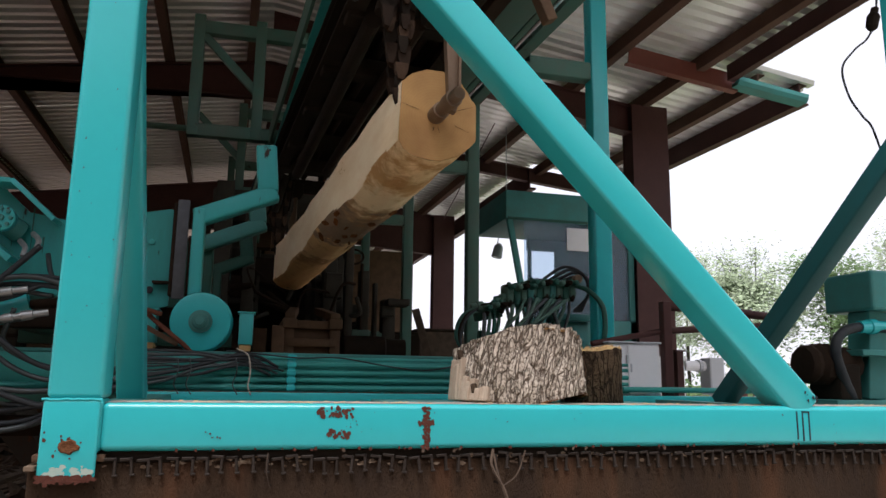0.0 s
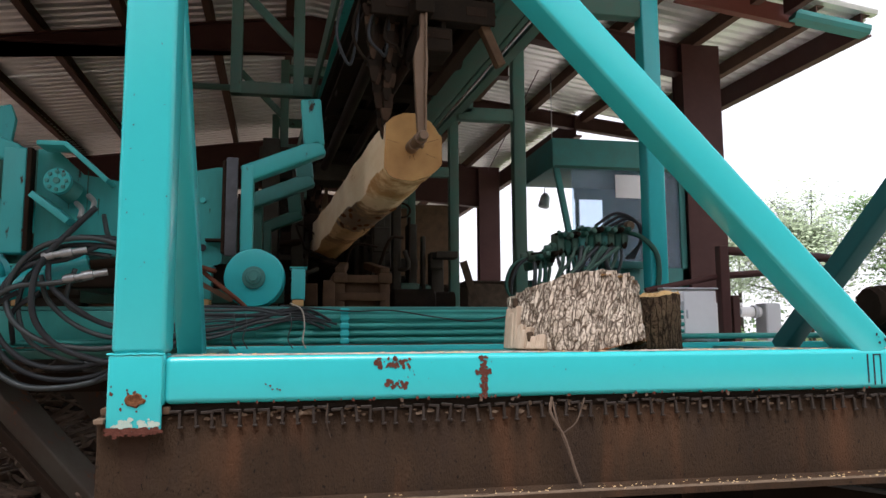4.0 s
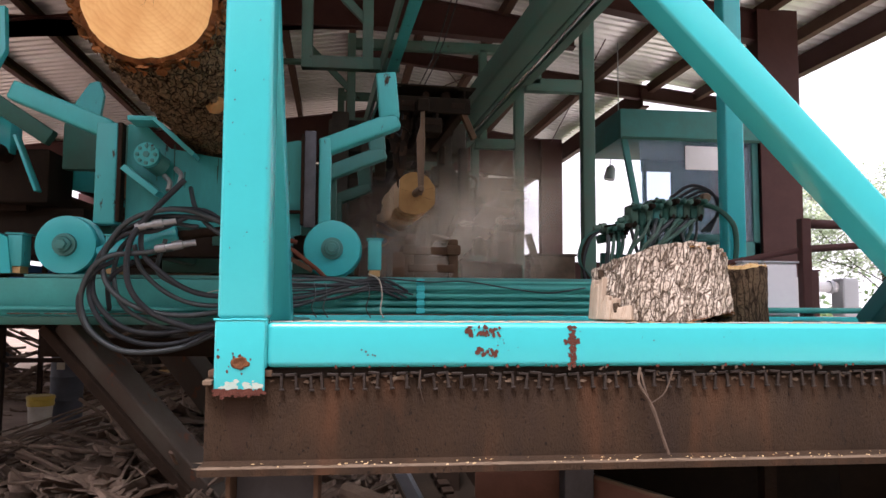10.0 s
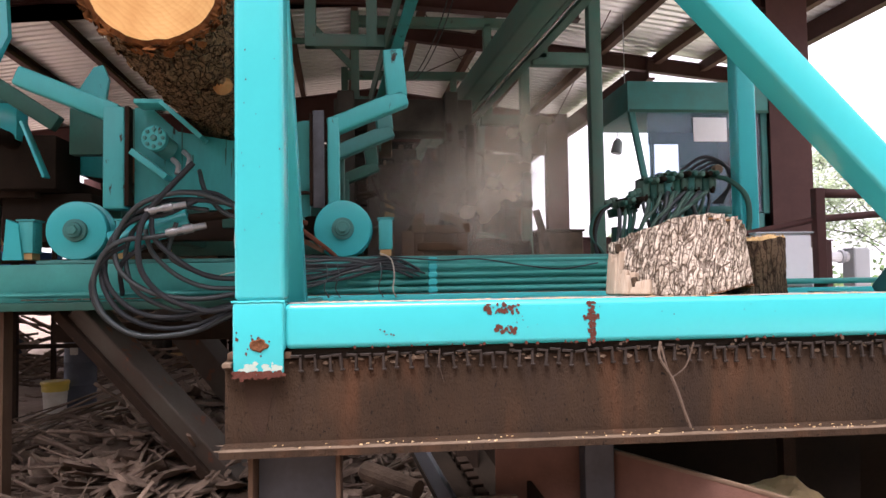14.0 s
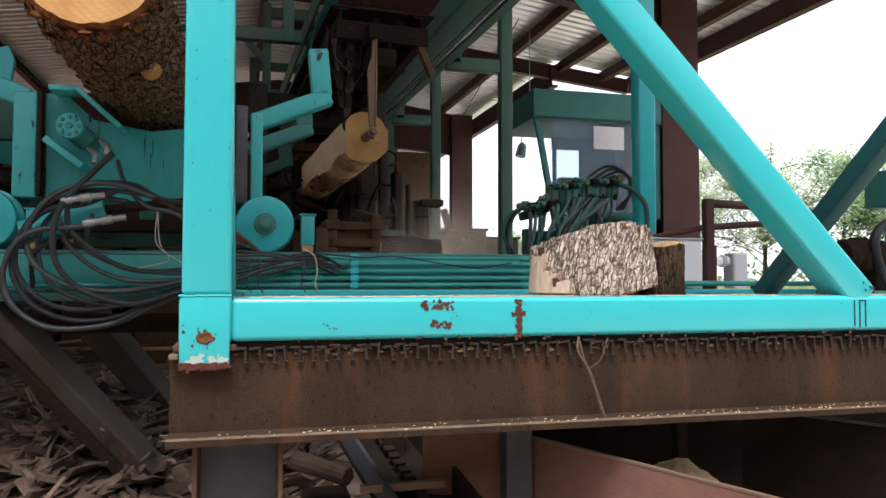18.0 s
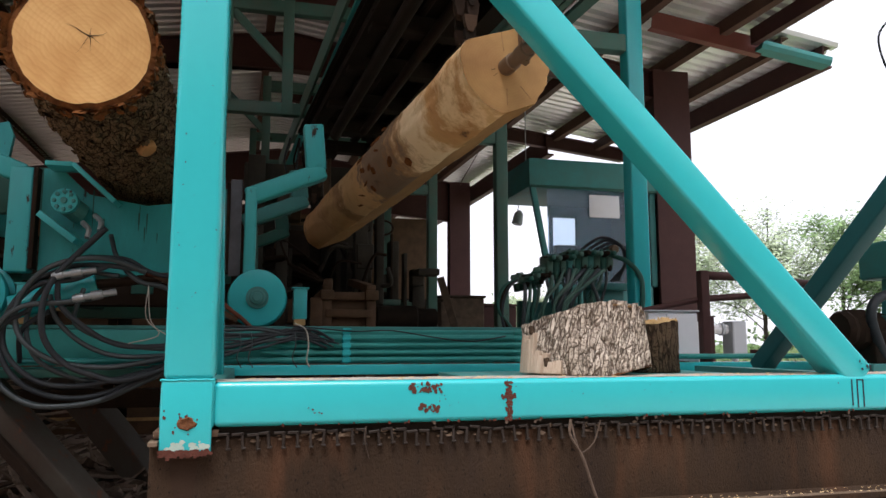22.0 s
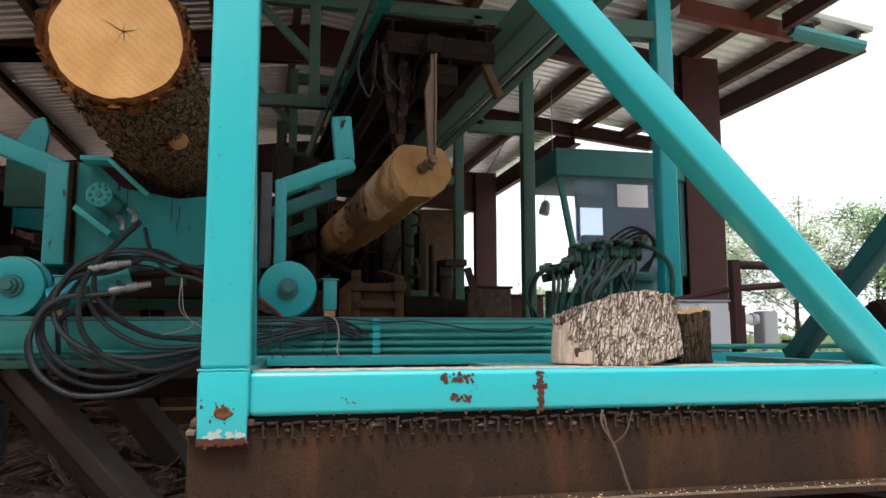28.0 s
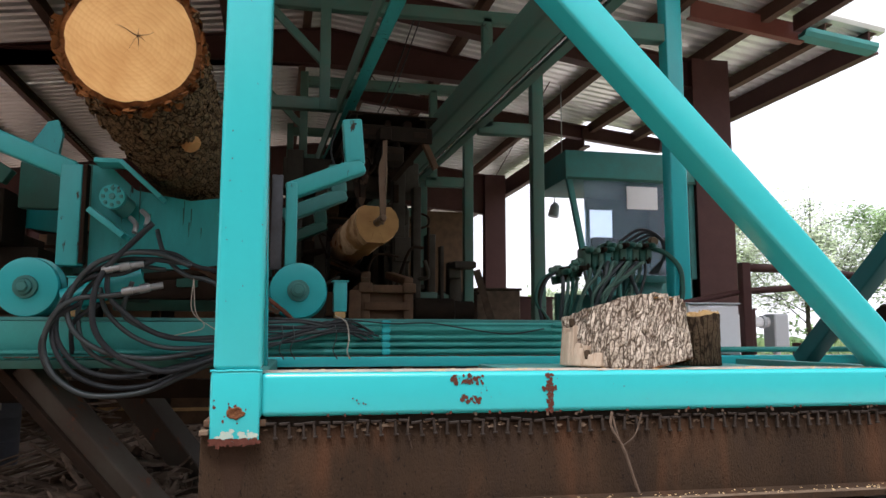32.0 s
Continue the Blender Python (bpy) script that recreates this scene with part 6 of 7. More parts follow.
    for k in range(4):
        put("hose", hose([(2.7 + 0.06 * k, 2.9, 2.42), (2.86 + 0.05 * k, 2.86, 2.52 - 0.02 * k), (3.02 + 0.02 * k, 2.84, 2.46 - 0.02 * k), (3.06 + 0.01 * k, 2.84, 2.32), (3.0 - 0.02 * k, 2.86, 2.16)], 0.013, 8, 6), RUBBER)
    put("hose", hose([(2.92, 2.78, 2.36), (3.0, 2.7, 2.31), (3.07, 2.62, 2.19), (3.085, 2.61, 2.03), (3.06, 2.61, 1.85), (3.03, 2.62, 1.6), (3.02, 2.7, 1.45)], 0.02, 8, 6), TEAL_DARK)
    for k in range(3):
        put("hose", hose([(2.12, 2.84, 2.16), (2.03 - 0.02 * k, 2.82, 2.08), (1.98 - 0.015 * k, 2.82, 1.92), (2.0 + 0.03 * k, 2.82, 1.76), (2.08 + 0.03 * k, 2.84, 1.6), (2.14 + 0.03 * k, 2.84, 1.47)], 0.015, 8, 6), (RUBBER, BLACK, TEAL_DARK)[k])
    s = thing("valve_shelf", "steel shelf plate beside the gantry post", "shelf", (2.7, 2.95, 1.44))
    part("plate", box(-0.9, 0.9, -0.35, 0.35, -0.02, 0.005, 0.003), TEAL_DARK, s)
    for x in (-0.8, 0.7):
        part("bracket_leg", box(x, x + 0.1, 0.2, 0.3, -1.44, -0.02), RUST_DARK, s)


# ---- offcuts lying on the frame ----
def offcuts():
    shelf = thing("offcut_shelf", "dusty steel plate behind the sill beam", "shelf", (1.75, 0.45, 1.5))
    part("plate", box(-0.75, 0.55, -0.29, 0.44, -0.02, 0.012, 0.003), TEAL_DUSTY_DIM, shelf)
    for x in (-0.7, 0.45):
        part("angle_leg", box(x, x + 0.06, 0.32, 0.38, -1.5, -0.02), RUST_DARK, shelf)
    s = thing("log_slice", "thick slice of log with pale grey furrowed bark", "log offcut", (1.535, 0.36, 1.522))
    n, m, R = 300, 46, 0.275
    bm, prev = bmesh.new(), None
    for j in range(m + 1):
        v = j / m
        ring = []
        for k in range(n):
            a = 2 * math.pi * k / n
            c, d = math.cos(a), math.sin(a)
            top = 0.305 - 0.045 * (c - 0.15) ** 2 - 0.032 * (1 + d) + 0.01 * noise.noise(Vector((c * 6, d * 6, 1)))
            low = 0.075 * max(0, -d) * max(0, c - 0.05) + 0.006 * noise.noise(Vector((c * 9, d * 9, 3)))
            z = low + (top - low) * v
            q = Vector((c * 5.2, d * 5.2, z * 2.2)) + Vector((0.35 * math.sin(z * 9 + a * 3), 0, 0))
            rid = abs(noise.noise(q * 1.5)) ** 0.5
            rid2 = abs(noise.noise(Vector((c * 15 + z * 2, d * 15, z * 9)))) ** 0.6
            r = R * (1 + 0.03 * noise.noise(Vector((c * 2, d * 2, z)))) - 0.06 * z * (1 + c * 0.6) + 0.034 * rid + 0.014 * rid2 + 0.006 * noise.noise(Vector((c * 40, d * 40, z * 30))) - 0.02
            ring.append(bm.verts.new((c * r, d * r, z)))
        if prev:
            for k in range(n):
                bm.faces.new((prev[k], prev[(k + 1) % n], ring[(k + 1) % n], ring[k]))
        prev = ring
    part("bark", bm, STUMP, s, smooth=True)
    for ring_z, nm in ((0, "cut_base"), (1, "cut_top")):
        bm = bmesh.new()
        vs = []
        for k in range(60):
            a = 2 * math.pi * k / 60
            c, d = math.cos(a), math.sin(a)
            top = 0.288 - 0.045 * (c - 0.15) ** 2 - 0.032 * (1 + d)
            low = 0.004 + 0.075 * max(0, -d) * max(0, c - 0.05)
            vs.append(bm.verts.new((c * (0.255 if ring_z else 0.282), d * (0.255 if ring_z else 0.282), top if ring_z else low)))
        bm.faces.new(vs)
        part(nm, bm, WOOD if ring_z else INNER_BARK, s)
    random.seed(3)
    for i in range(13):
        deg = 183 + i * 3.4
        a, step = radians(deg), 0.165 if deg < 199 else 0.105 if deg < 213 else 0.05
        h = step + random.uniform(-0.03, 0.015)
        rr = 0.29 + random.uniform(0, 0.01)
        x, y = math.cos(a) * rr, math.sin(a) * rr
        up_ = (math.cos(a), math.sin(a), 0)
        part("split_fibre", bar((x, y, 0.004), (x * 0.955 + random.uniform(-0.004, 0.004), y * 0.955, h), 0.026, 0.026, 0.004, up_), SPLINTER, s, "pale splintered wood")
        if i in (4, 9):
            part("bark_flap", bar((x * 0.98, y * 0.98, h - 0.008), (x * 0.95 - 0.012, y * 0.96, h + 0.03), 0.022, 0.02, 0.006, up_), FURROW, s, "dark torn bark edge")
    b = thing("wood_block", "short upright log billet with a ragged pale top", "wood block", (1.99, 0.62, 1.513))
    bm = bmesh.new()
    k, prev = 64, None
    for j in range(15):
        ring = []
        for i in range(k):
            a = 6.283 * i / k
            c, d = math.cos(a), math.sin(a)
            r = 0.142 * (1 + 0.05 * noise.noise(Vector((c * 1.6, d * 1.6, 2)))) + 0.007 * noise.noise(Vector((c * 11, d * 11, j * 0.25))) + 0.004 * noise.noise(Vector((c * 30, d * 30, j * 0.6)))
            z = j / 14 * (0.236 + 0.014 * c + 0.01 * noise.noise(Vector((c * 3, d * 3, 9))))
            ring.append(bm.verts.new((c * r, d * r, z)))
        if prev:
            for i in range(k):
                bm.faces.new((prev[i], prev[(i + 1) % k], ring[(i + 1) % k], ring[i]))
        else:
            bm.faces.new(ring[::-1])
        prev = ring
    rough_top = [v.co.copy() for v in prev]
    part("side", bm, BLOCKBARK, b, smooth=True)
    bm = bmesh.new()
    rim = [bm.verts.new((v.x * 0.985, v.y * 0.985, v.z)) for v in rough_top]
    mid = [bm.verts.new((v.x * 0.55, v.y * 0.55, v.z + 0.01 + 0.016 * noise.noise(Vector((v.x * 40, v.y * 40, 1))))) for v in rough_top]
    for i in range(k):
        bm.faces.new((rim[i], rim[(i + 1) % k], mid[(i + 1) % k], mid[i]))
    bm.faces.new(mid)
    part("sawn_top", bm, SPLITWOOD, b, "ragged pale broken top")
    lv, lf = [], []
    rnd = random.Random(12)
    for _ in range(90):
        a, r = rnd.uniform(0, 6.283), 0.14 * rnd.random() ** 0.5
        x, y, h, w = math.cos(a) * r, math.sin(a) * r, rnd.uniform(0.008, 0.028), rnd.uniform(0.002, 0.006)
        z = 0.236 + 0.1 * x
        b0 = len(lv)
        lv += [(x - w, y, z), (x + w, y - w, z), (x, y + w, z), (x + rnd.uniform(-w, w), y, z + h)]
        lf += [(b0, b0 + 1, b0 + 3), (b0 + 1, b0 + 2, b0 + 3), (b0 + 2, b0, b0 + 3)]
    me = bpy.data.meshes.new("torn_fibre")
    me.from_pydata(lv, [], lf)
    me.materials.append(SPLITWOOD)
    tf = new("torn_fibre", me)
    tf.parent = b
    tagged(tf, kind="stuff")


SPLITWOOD = material("torn_pale_wood", (0.56, 0.4, 0.2), 0.9, 0, (0.36, 0.23, 0.1), 18, 0.9, 0.5, 90)
SPLINTER = material("weathered_split_wood", (0.52, 0.43, 0.33), 0.9, 0, (0.3, 0.22, 0.15), 14, 0.9, 0.5, 90, (0.24, 0.17, 0.11), 26, 0.66, (3, 3, 0.3))


def bark_material(name, ridge, ridge2, furrow, scale, squash, bump=0.9, edge=0.10, sway=0.05, lean=0.0):
    """Bark: pale or brown ridges broken by a net of long dark furrows."""
    m = material(name, ridge, 0.95, 0, ridge2, 14, 0.9, 0, 60)
    nt = m.node_tree
    n, link = nt.nodes, nt.links.new
    b = n["Principled BSDF"]
    src = b.inputs["Base Color"].links[0].from_socket
    tc = n.new("ShaderNodeTexCoord")
    mp = n.new("ShaderNodeMapping")
    mp.inputs["Scale"].default_value = squash
    warp = n.new("ShaderNodeTexNoise")
    warp.inputs["Scale"].default_value = 9.0
    add = n.new("ShaderNodeVectorMath")
    add.operation = "MULTIPLY_ADD"
    add.inputs[1].default_value = (sway, sway, sway)
    link(tc.outputs["Object"], warp.inputs["Vector"])
    link(warp.outputs["Color"], add.inputs[0])
    link(tc.outputs["Object"], add.inputs[2])
    turn = n.new("ShaderNodeMapping")
    turn.inputs["Rotation"].default_value = (0, radians(lean), 0)
    link(add.outputs[0], turn.inputs[0])
    link(turn.outputs[0], mp.inputs[0])
    vor = n.new("ShaderNodeTexVoronoi")
    vor.feature = "DISTANCE_TO_EDGE"
    vor.inputs["Scale"].default_value = scale
    link(mp.outputs[0], vor.inputs["Vector"])
    fine = n.new("ShaderNodeTexNoise")
    fine.inputs["Scale"].default_value, fine.inputs["Detail"].default_value = 110.0, 5.0
    link(tc.outputs["Object"], fine.inputs["Vector"])
    f = n.new("ShaderNodeMapRange")
    f.inputs["From Min"].default_value, f.inputs["From Max"].default_value = 0.01, edge
    link(vor.outputs["Distance"], f.inputs["Value"])
    mul = n.new("ShaderNodeMath")
    mul.operation = "MULTIPLY"
    r2 = n.new("ShaderNodeMapRange")
    r2.inputs["From Min"].default_value, r2.inputs["From Max"].default_value, r2.inputs["To Min"].default_value = 0.36, 0.5, 0.35
    link(fine.outputs["Fac"], r2.inputs["Value"])
    link(f.outputs[0], mul.inputs[0])
    link(r2.outputs[0], mul.inputs[1])
    mix = n.new("ShaderNodeMixRGB")
    mix.inputs[1].default_value = (*furrow, 1)
    link(mul.outputs[0], mix.inputs[0])
    link(src, mix.inputs[2])
    link(mix.outputs[0], b.inputs["Base Color"])
    bp = n.new("ShaderNodeBump")
    bp.inputs["Strength"].default_value, bp.inputs["Distance"].default_value = bump, 0.012
    link(mul.outputs[0], bp.inputs["Height"])
    link(bp.outputs[0], b.inputs["Normal"])
    return m


BARK_NET = bark_material("dark_furrowed_bark", (0.22, 0.15, 0.08), (0.13, 0.082, 0.043), (0.024, 0.015, 0.009), 26, (1, 0.45, 1))
BLOCKBARK = bark_material("brown_block_bark", (0.17, 0.115, 0.07), (0.1, 0.066, 0.04), (0.04, 0.026, 0.017), 40, (1, 1, 0.12))
STUMP = bark_material("pale_grey_bark_ridges", (0.64, 0.565, 0.465), (0.46, 0.38, 0.29), (0.14, 0.105, 0.078), 56, (1, 1, 0.15), 1.0, 0.1, 0.04, -16)


# ---- right-hand equipment ----
def right_side():
    m = thing("hydraulic_motor", "grimy hydraulic motor with a thick bent hose", "motor", (4.36, 1.8, 1.45))
    part("mount", box(-0.15, 0.75, -0.25, 0.3, -0.03, 0.06, 0.006), TEAL_DUSTY_DIM, m)
    sharp_smooth(part("gear_body", turned((-0.2, 0, 0.3), (0.24, 0, 0.3), [(0, 0.06), (0.01, 0.12), (0.05, 0.14), (0.09, 0.125), (0.12, 0.15), (0.2, 0.15), (0.22, 0.12), (0.34, 0.13), (0.44, 0.1)], 10), RUST_DARK, m))
    part("body", box(-0.02, 0.16, -0.15, 0.15, 0.05, 0.3, 0.02), BLACK, m)
    part("tank", box(0.26, 0.8, -0.2, 0.25, 0.68, 0.96, 0.02), TEAL_DUSTY_DIM, m, "teal tank box")
    part("tank_stand", bar((0.4, 0.0, 0.68), (0.34, 0.0, 0.06), 0.16, 0.2, 0.01), TEAL_DUSTY_DIM, m)
    part("deck", box(0.12, 0.8, -0.22, 0.28, 0.36, 0.4, 0.005), TEAL_DUSTY_DIM, m)
    part("hose", hose([(0.5, -0.1, 0.56), (0.2, -0.12, 0.56), (0.02, -0.14, 0.5), (-0.04, -0.15, 0.38), (0.02, -0.14, 0.2), (0.1, -0.12, 0.06)], 0.035, 10, 6), RUBBER, m, smooth=True)
    part("hose_end", turned((0.2, -0.12, 0.56), (0.5, -0.1, 0.58), [(0, 0.045), (0.08, 0.045), (0.085, 0.055), (0.14, 0.055), (0.145, 0.04), (0.3, 0.04)], 14), TEAL, m)
    part("cable", hose([(0.62, 0.0, 0.96), (0.75, 0.0, 1.5), (0.62, 0.0, 2.06), (0.52, 0.0, 2.19), (0.41, 0.0, 2.34), (0.37, 0.0, 2.56), (0.5, 0.0, 2.73), (0.66, 0.0, 2.88), (0.76, 0.0, 3.19), (0.9, 0.0, 4.85)], 0.008, 6, 6), RUBBER, m)
    part("cable_clamp", turned((0.68, 0, 2.92), (0.76, 0, 3.2), [(0, 0.02), (0.03, 0.045), (0.12, 0.05), (0.16, 0.03), (0.2, 0.03)], 10), BLACK, m)
    part("motor_leg", box(0.0, 0.14, -0.07, 0.07, -1.45, -0.03), RUST_DARK, m)
    part("motor_leg", box(0.55, 0.69, -0.07, 0.07, -1.45, -0.03), RUST_DARK, m)
    f = thing("pipe_rail", "rusty brown pipe handrail", "railing", (3.395, 2.26, 0))
    part("post", bar((0, 0, 0), (0, 0, 2.2), 0.07, 0.07, 0.008), MAROON, f)
    part("top_rail", hose([(0.0, 0, 2.165), (0.5, 0.06, 2.16), (1.0, 0.12, 2.13), (1.22, 0.14, 2.12)], 0.034, 10, 4), MAROON, f, smooth=True)
    part("mid_rail", rod((-0.55, 0.1, 1.88), (0.0, 0.03, 1.985), 0.022), MAROON, f)
    part("mid_rail", rod((0.0, 0.03, 1.985), (1.1, 0.12, 2.07), 0.026), MAROON, f)
    part("latch_bar", rod((-0.3, 0.06, 1.845), (-0.09, 0.06, 1.85), 0.016), RUST_DARK, f)
    w = thing("white_cabinet", "white enamelled cabinet with a side hinge", "cabinet", (3.15, 2.36, 0))
    part("body", box(-0.22, 0.185, -0.1, 0.18, 0.06, 1.885, 0.01), WHITE, w)
    door_leaf = part("door", box(-0.075, 0.175, -0.116, -0.1, 0.1, 1.87, 0.005), WHITE, w)
    part("latch", box(-0.062, -0.05, -0.126, -0.116, 1.68, 1.74, 0.003), GREYBOX, door_leaf)
    part("hinge", box(-0.09, -0.078, -0.12, -0.1, 1.74, 1.8, 0.003), GREYBOX, w)
    part("hinge", box(-0.09, -0.078, -0.12, -0.1, 0.3, 0.36, 0.003), GREYBOX, w)
    part("top_cap", box(-0.23, 0.195, -0.12, 0.19, 1.885, 1.898, 0.004), GREYBOX, w)
    part("plinth", box(-0.2, 0.17, -0.08, 0.16, 0, 0.06), RUST_DARK, w)
    fz = thing("chest_freezer", "white metal cabinet standing behind the handrail", "cabinet", (5.0, 4.9, 0))
    part("body", box(-0.4, 0.24, 0.0, 0.4, 0.08, 1.85, 0.02), WHITE, fz)
    part("plinth", box(-0.36, 0.2, 0.04, 0.36, 0, 0.08), RUST_DARK, fz)
    part("lid", box(-0.42, 0.26, -0.02, 0.42, 1.85, 1.9, 0.012), WHITE, fz)
    gp = thing("fence_post", "dark brown steel fence post", "post", (4.36, 3.64, 0))
    part("shaft", bar((0, 0, 0), (0, 0, 1.9), 0.07, 0.07, 0.006), MAROON, gp)
    part("cap", box(-0.045, 0.045, -0.045, 0.045, 1.9, 1.915, 0.003), MAROON, gp)
    e = thing("electrical_box", "grey electrical enclosure on a pipe with conduit", "electrical box", (6.95, 7.0, 0))
    part("enclosure", box(-0.05, 0.2, -0.15, 0.12, 1.45, 1.98, 0.03), GREYBOX, e)
    part("stem", rod((0.08, 0, 0), (0.08, 0, 1.45), 0.05), GREYBOX, e)
    part("conduit", rod((-0.38, 0, 1.86), (-0.05, 0, 1.86), 0.075), WHITE, e)
    part("collar", rod((-0.16, 0, 1.86), (-0.11, 0, 1.86), 0.095), GREYBOX, e)
    st = thing("marker_post", "short brown wooden stake", "stake", (8.2, 8.0, 0))
    part("stake", box(-0.1, 0.1, -0.1, 0.1, 0, 1.55, 0.01), MAROON, st)


# ---- left-hand equipment and ground ----
def left_side():
    t = thing("track_legs", "rusty slanted steel legs under the loader track", "support legs", (-1.0, 2.4, 0))
    o = Vector((1.0, -2.4, 0))

    def put(name, bm, mat=RUST, label=""):
        bmesh.ops.translate(bm, vec=o, verts=bm.verts)
        return part(name, bm, mat, t, label)
    put("slanted_leg", bar((-1.56, 2.42, 1.45), (-0.3, 2.42, 0.0), 0.2, 0.2, 0.012, (0.55, 1, 0)), LEGRUST)
    put("leg_edge", bar((-1.655, 2.36, 1.44), (-0.395, 2.36, 0.0), 0.07, 0.1, 0.008, (0.55, 1, 0)), RUST_DARK, "rust-brown edge plate")
    put("slanted_leg", bar((-1.25, 3.3, 1.45), (-0.1, 3.3, 0.0), 0.2, 0.2, 0.012, (0.55, 1, 0)), LEGRUST)
    put("angle_post", profile((-2.02, 2.36, 0.0), (-2.02, 2.36, 1.45), [(-0.06, -0.06), (0.06, -0.06), (0.06, -0.045), (-0.045, -0.045), (-0.045, 0.06), (-0.06, 0.06)]), RUST)
    put("straight_leg", box(1.6, 1.8, 2.36, 2.56, 0, 1.45, 0.006), RUST_DARK)
    put("straight_leg", box(4.3, 4.5, 2.36, 2.56, 0, 1.45, 0.006), RUST_DARK)
    put("tie_beam", box(-1.95, -0.3, 3.0, 3.15, 1.2, 1.33), RUST_DARK)
    put("stop_block", plate([(-2.02, 1.77), (-1.9, 1.77), (-1.93, 2.0), (-2.0, 2.03)], 2.4, 0.08), TEAL)
    d = thing("log_deck", "teal and rusty infeed log deck with chain sprocket", "log deck", (-2.9, 3.8, 0))
    o2 = Vector((2.9, -3.8, 0))

    def put2(name, bm, mat=TEAL_DUSTY_DIM, label=""):
        bmesh.ops.translate(bm, vec=o2, verts=bm.verts)
        return sharp_smooth(part(name, bm, mat, d, label))
    put2("post", box(-3.05, -2.82, 3.9, 4.1, 0, 2.45, 0.01))
    put2("post", box(-5.4, -5.15, 3.9, 4.1, 0, 2.6, 0.01))
    put2("knee_brace", bar((-2.95, 4.0, 0.4), (-3.9, 4.0, 1.4), 0.1, 0.1), TEAL_DARK)
    put2("knee_brace", bar((-2.95, 4.0, 1.2), (-4.6, 4.0, 0.9), 0.08, 0.08), BLACK)
    put2("knee_brace", bar((-2.95, 4.0, 1.75), (-3.6, 4.0, 2.5), 0.09, 0.09), TEAL_DARK)
    put2("deck_beam", box(-6.5, -2.35, 3.3, 3.5, 2.72, 3.0, 0.012), TEAL)
    put2("deck_rail", box(-6.5, -2.35, 3.28, 3.52, 3.0, 3.03, 0.004), TEAL_DUSTY_DIM)
    put2("deck_beam", box(-6.5, -2.35, 5.0, 5.2, 2.72, 3.0, 0.012), TEAL_DARK)
    put2("under_frame", box(-6.4, -2.3, 3.5, 5.0, 2.3, 2.55, 0.01), RUST_DARK)
    put2("shaft", rod((-2.42, 2.9, 2.72), (-2.42, 5.3, 2.72), 0.06, n=16), RUST_DARK)
    put2("sprocket_box", box(-2.55, -2.1, 3.4, 3.9, 2.35, 2.78, 0.03), BLACK)
    put2("swing_arm", bar((-2.75, 3.05, 3.3), (-1.95, 3.05, 2.78), 0.1, 0.12, 0.012), TEAL_DARK)
    put2("stop_plate", bar((-2.16, 2.98, 2.78), (-2.0, 2.98, 2.38), 0.1, 0.02, 0.003), TEAL)
    put2("idler_disc", turned((-2.72, 2.86, 3.34), (-2.72, 2.98, 3.34), [(0, 0.05), (0.004, 0.12), (0.03, 0.13), (0.04, 0.3), (0.1, 0.3), (0.12, 0.25)], 30), TEAL)
    put2("horn_plate", plate([(-2.75, 3.06), (-2.42, 3.1), (-2.28, 3.42), (-2.3, 3.75), (-2.6, 3.7), (-2.78, 3.45)], 3.0, 0.06), TEAL)
    put2("fan_plate", plate([(-2.2, 2.55), (-1.85, 2.5), (-1.7, 2.4), (-1.75, 2.75), (-2.05, 2.9)], 3.9, 0.06), TEAL)
    put2("chip_chute", box(-2.6, -1.9, 3.6, 4.4, 1.95, 2.35, 0.03), BLACK)
    b = thing("plastic_bucket", "dirty white plastic bucket with a yellow rim", "bucket", (-3.68, 7.35, 0.02))
    sharp_smooth(part("body", turned((0, 0, 0), (0, 0, 0.36), [(0, 0.125), (0.005, 0.13), (0.3, 0.148), (0.3, 0.148), (0.36, 0.15)], 28), PALEGREY, b))
    part("rim", turned((0, 0, 0.27), (0, 0, 0.4), [(0, 0.155), (0.02, 0.16), (0.07, 0.158), (0.09, 0.168), (0.12, 0.168), (0.13, 0.15)], 28), YELLOW, b, "yellow rim")
    dr = thing("steel_drum", "dark blue-grey drum with a pale patch", "drum", (-3.52, 7.75, 0.02))
    sharp_smooth(part("shell", turned((0, 0, 0), (0, 0, 0.9), [(0, 0.19), (0.02, 0.2), (0.28, 0.2), (0.3, 0.21), (0.32, 0.2), (0.58, 0.2), (0.6, 0.21), (0.62, 0.2), (0.86, 0.2), (0.88, 0.21), (0.9, 0.19)], 28), DRUM, dr))
    part("patch", box(-0.06, 0.04, -0.212, -0.2, 0.7, 0.8, 0.01), PALEGREY, dr)
    ch = thing("blue_trailer", "blue painted trailer bed far behind the deck", "trailer", (-7.5, 12.0, 0))
    part("bed", box(-2.5, 1.6, 0, 1.2, 1.5, 2.3, 0.02), BLUE, ch)
    part("frame", box(-2.5, 1.6, 0.1, 1.1, 1.1, 1.5), BLACK, ch)
    for x in (-1.8, -0.8, 0.9):
        part("wheel", turned((x, -0.05, 0.5), (x, 0.2, 0.5), [(0, 0.3), (0.02, 0.48), (0.2, 0.48), (0.25, 0.3)], 24), RUBBER, ch)
    # open fence rails seen past the track's end
    fn = thing("pipe_fence", "dark pipe fence behind the loader", "fence", (-4.4, 6.4, 0))
    for x in (-3.6, -2.2, -0.8, 0.6):
        part("post", box(x, x + 0.07, 0, 0.07, 0, 1.9), RUST_DARK, fn)
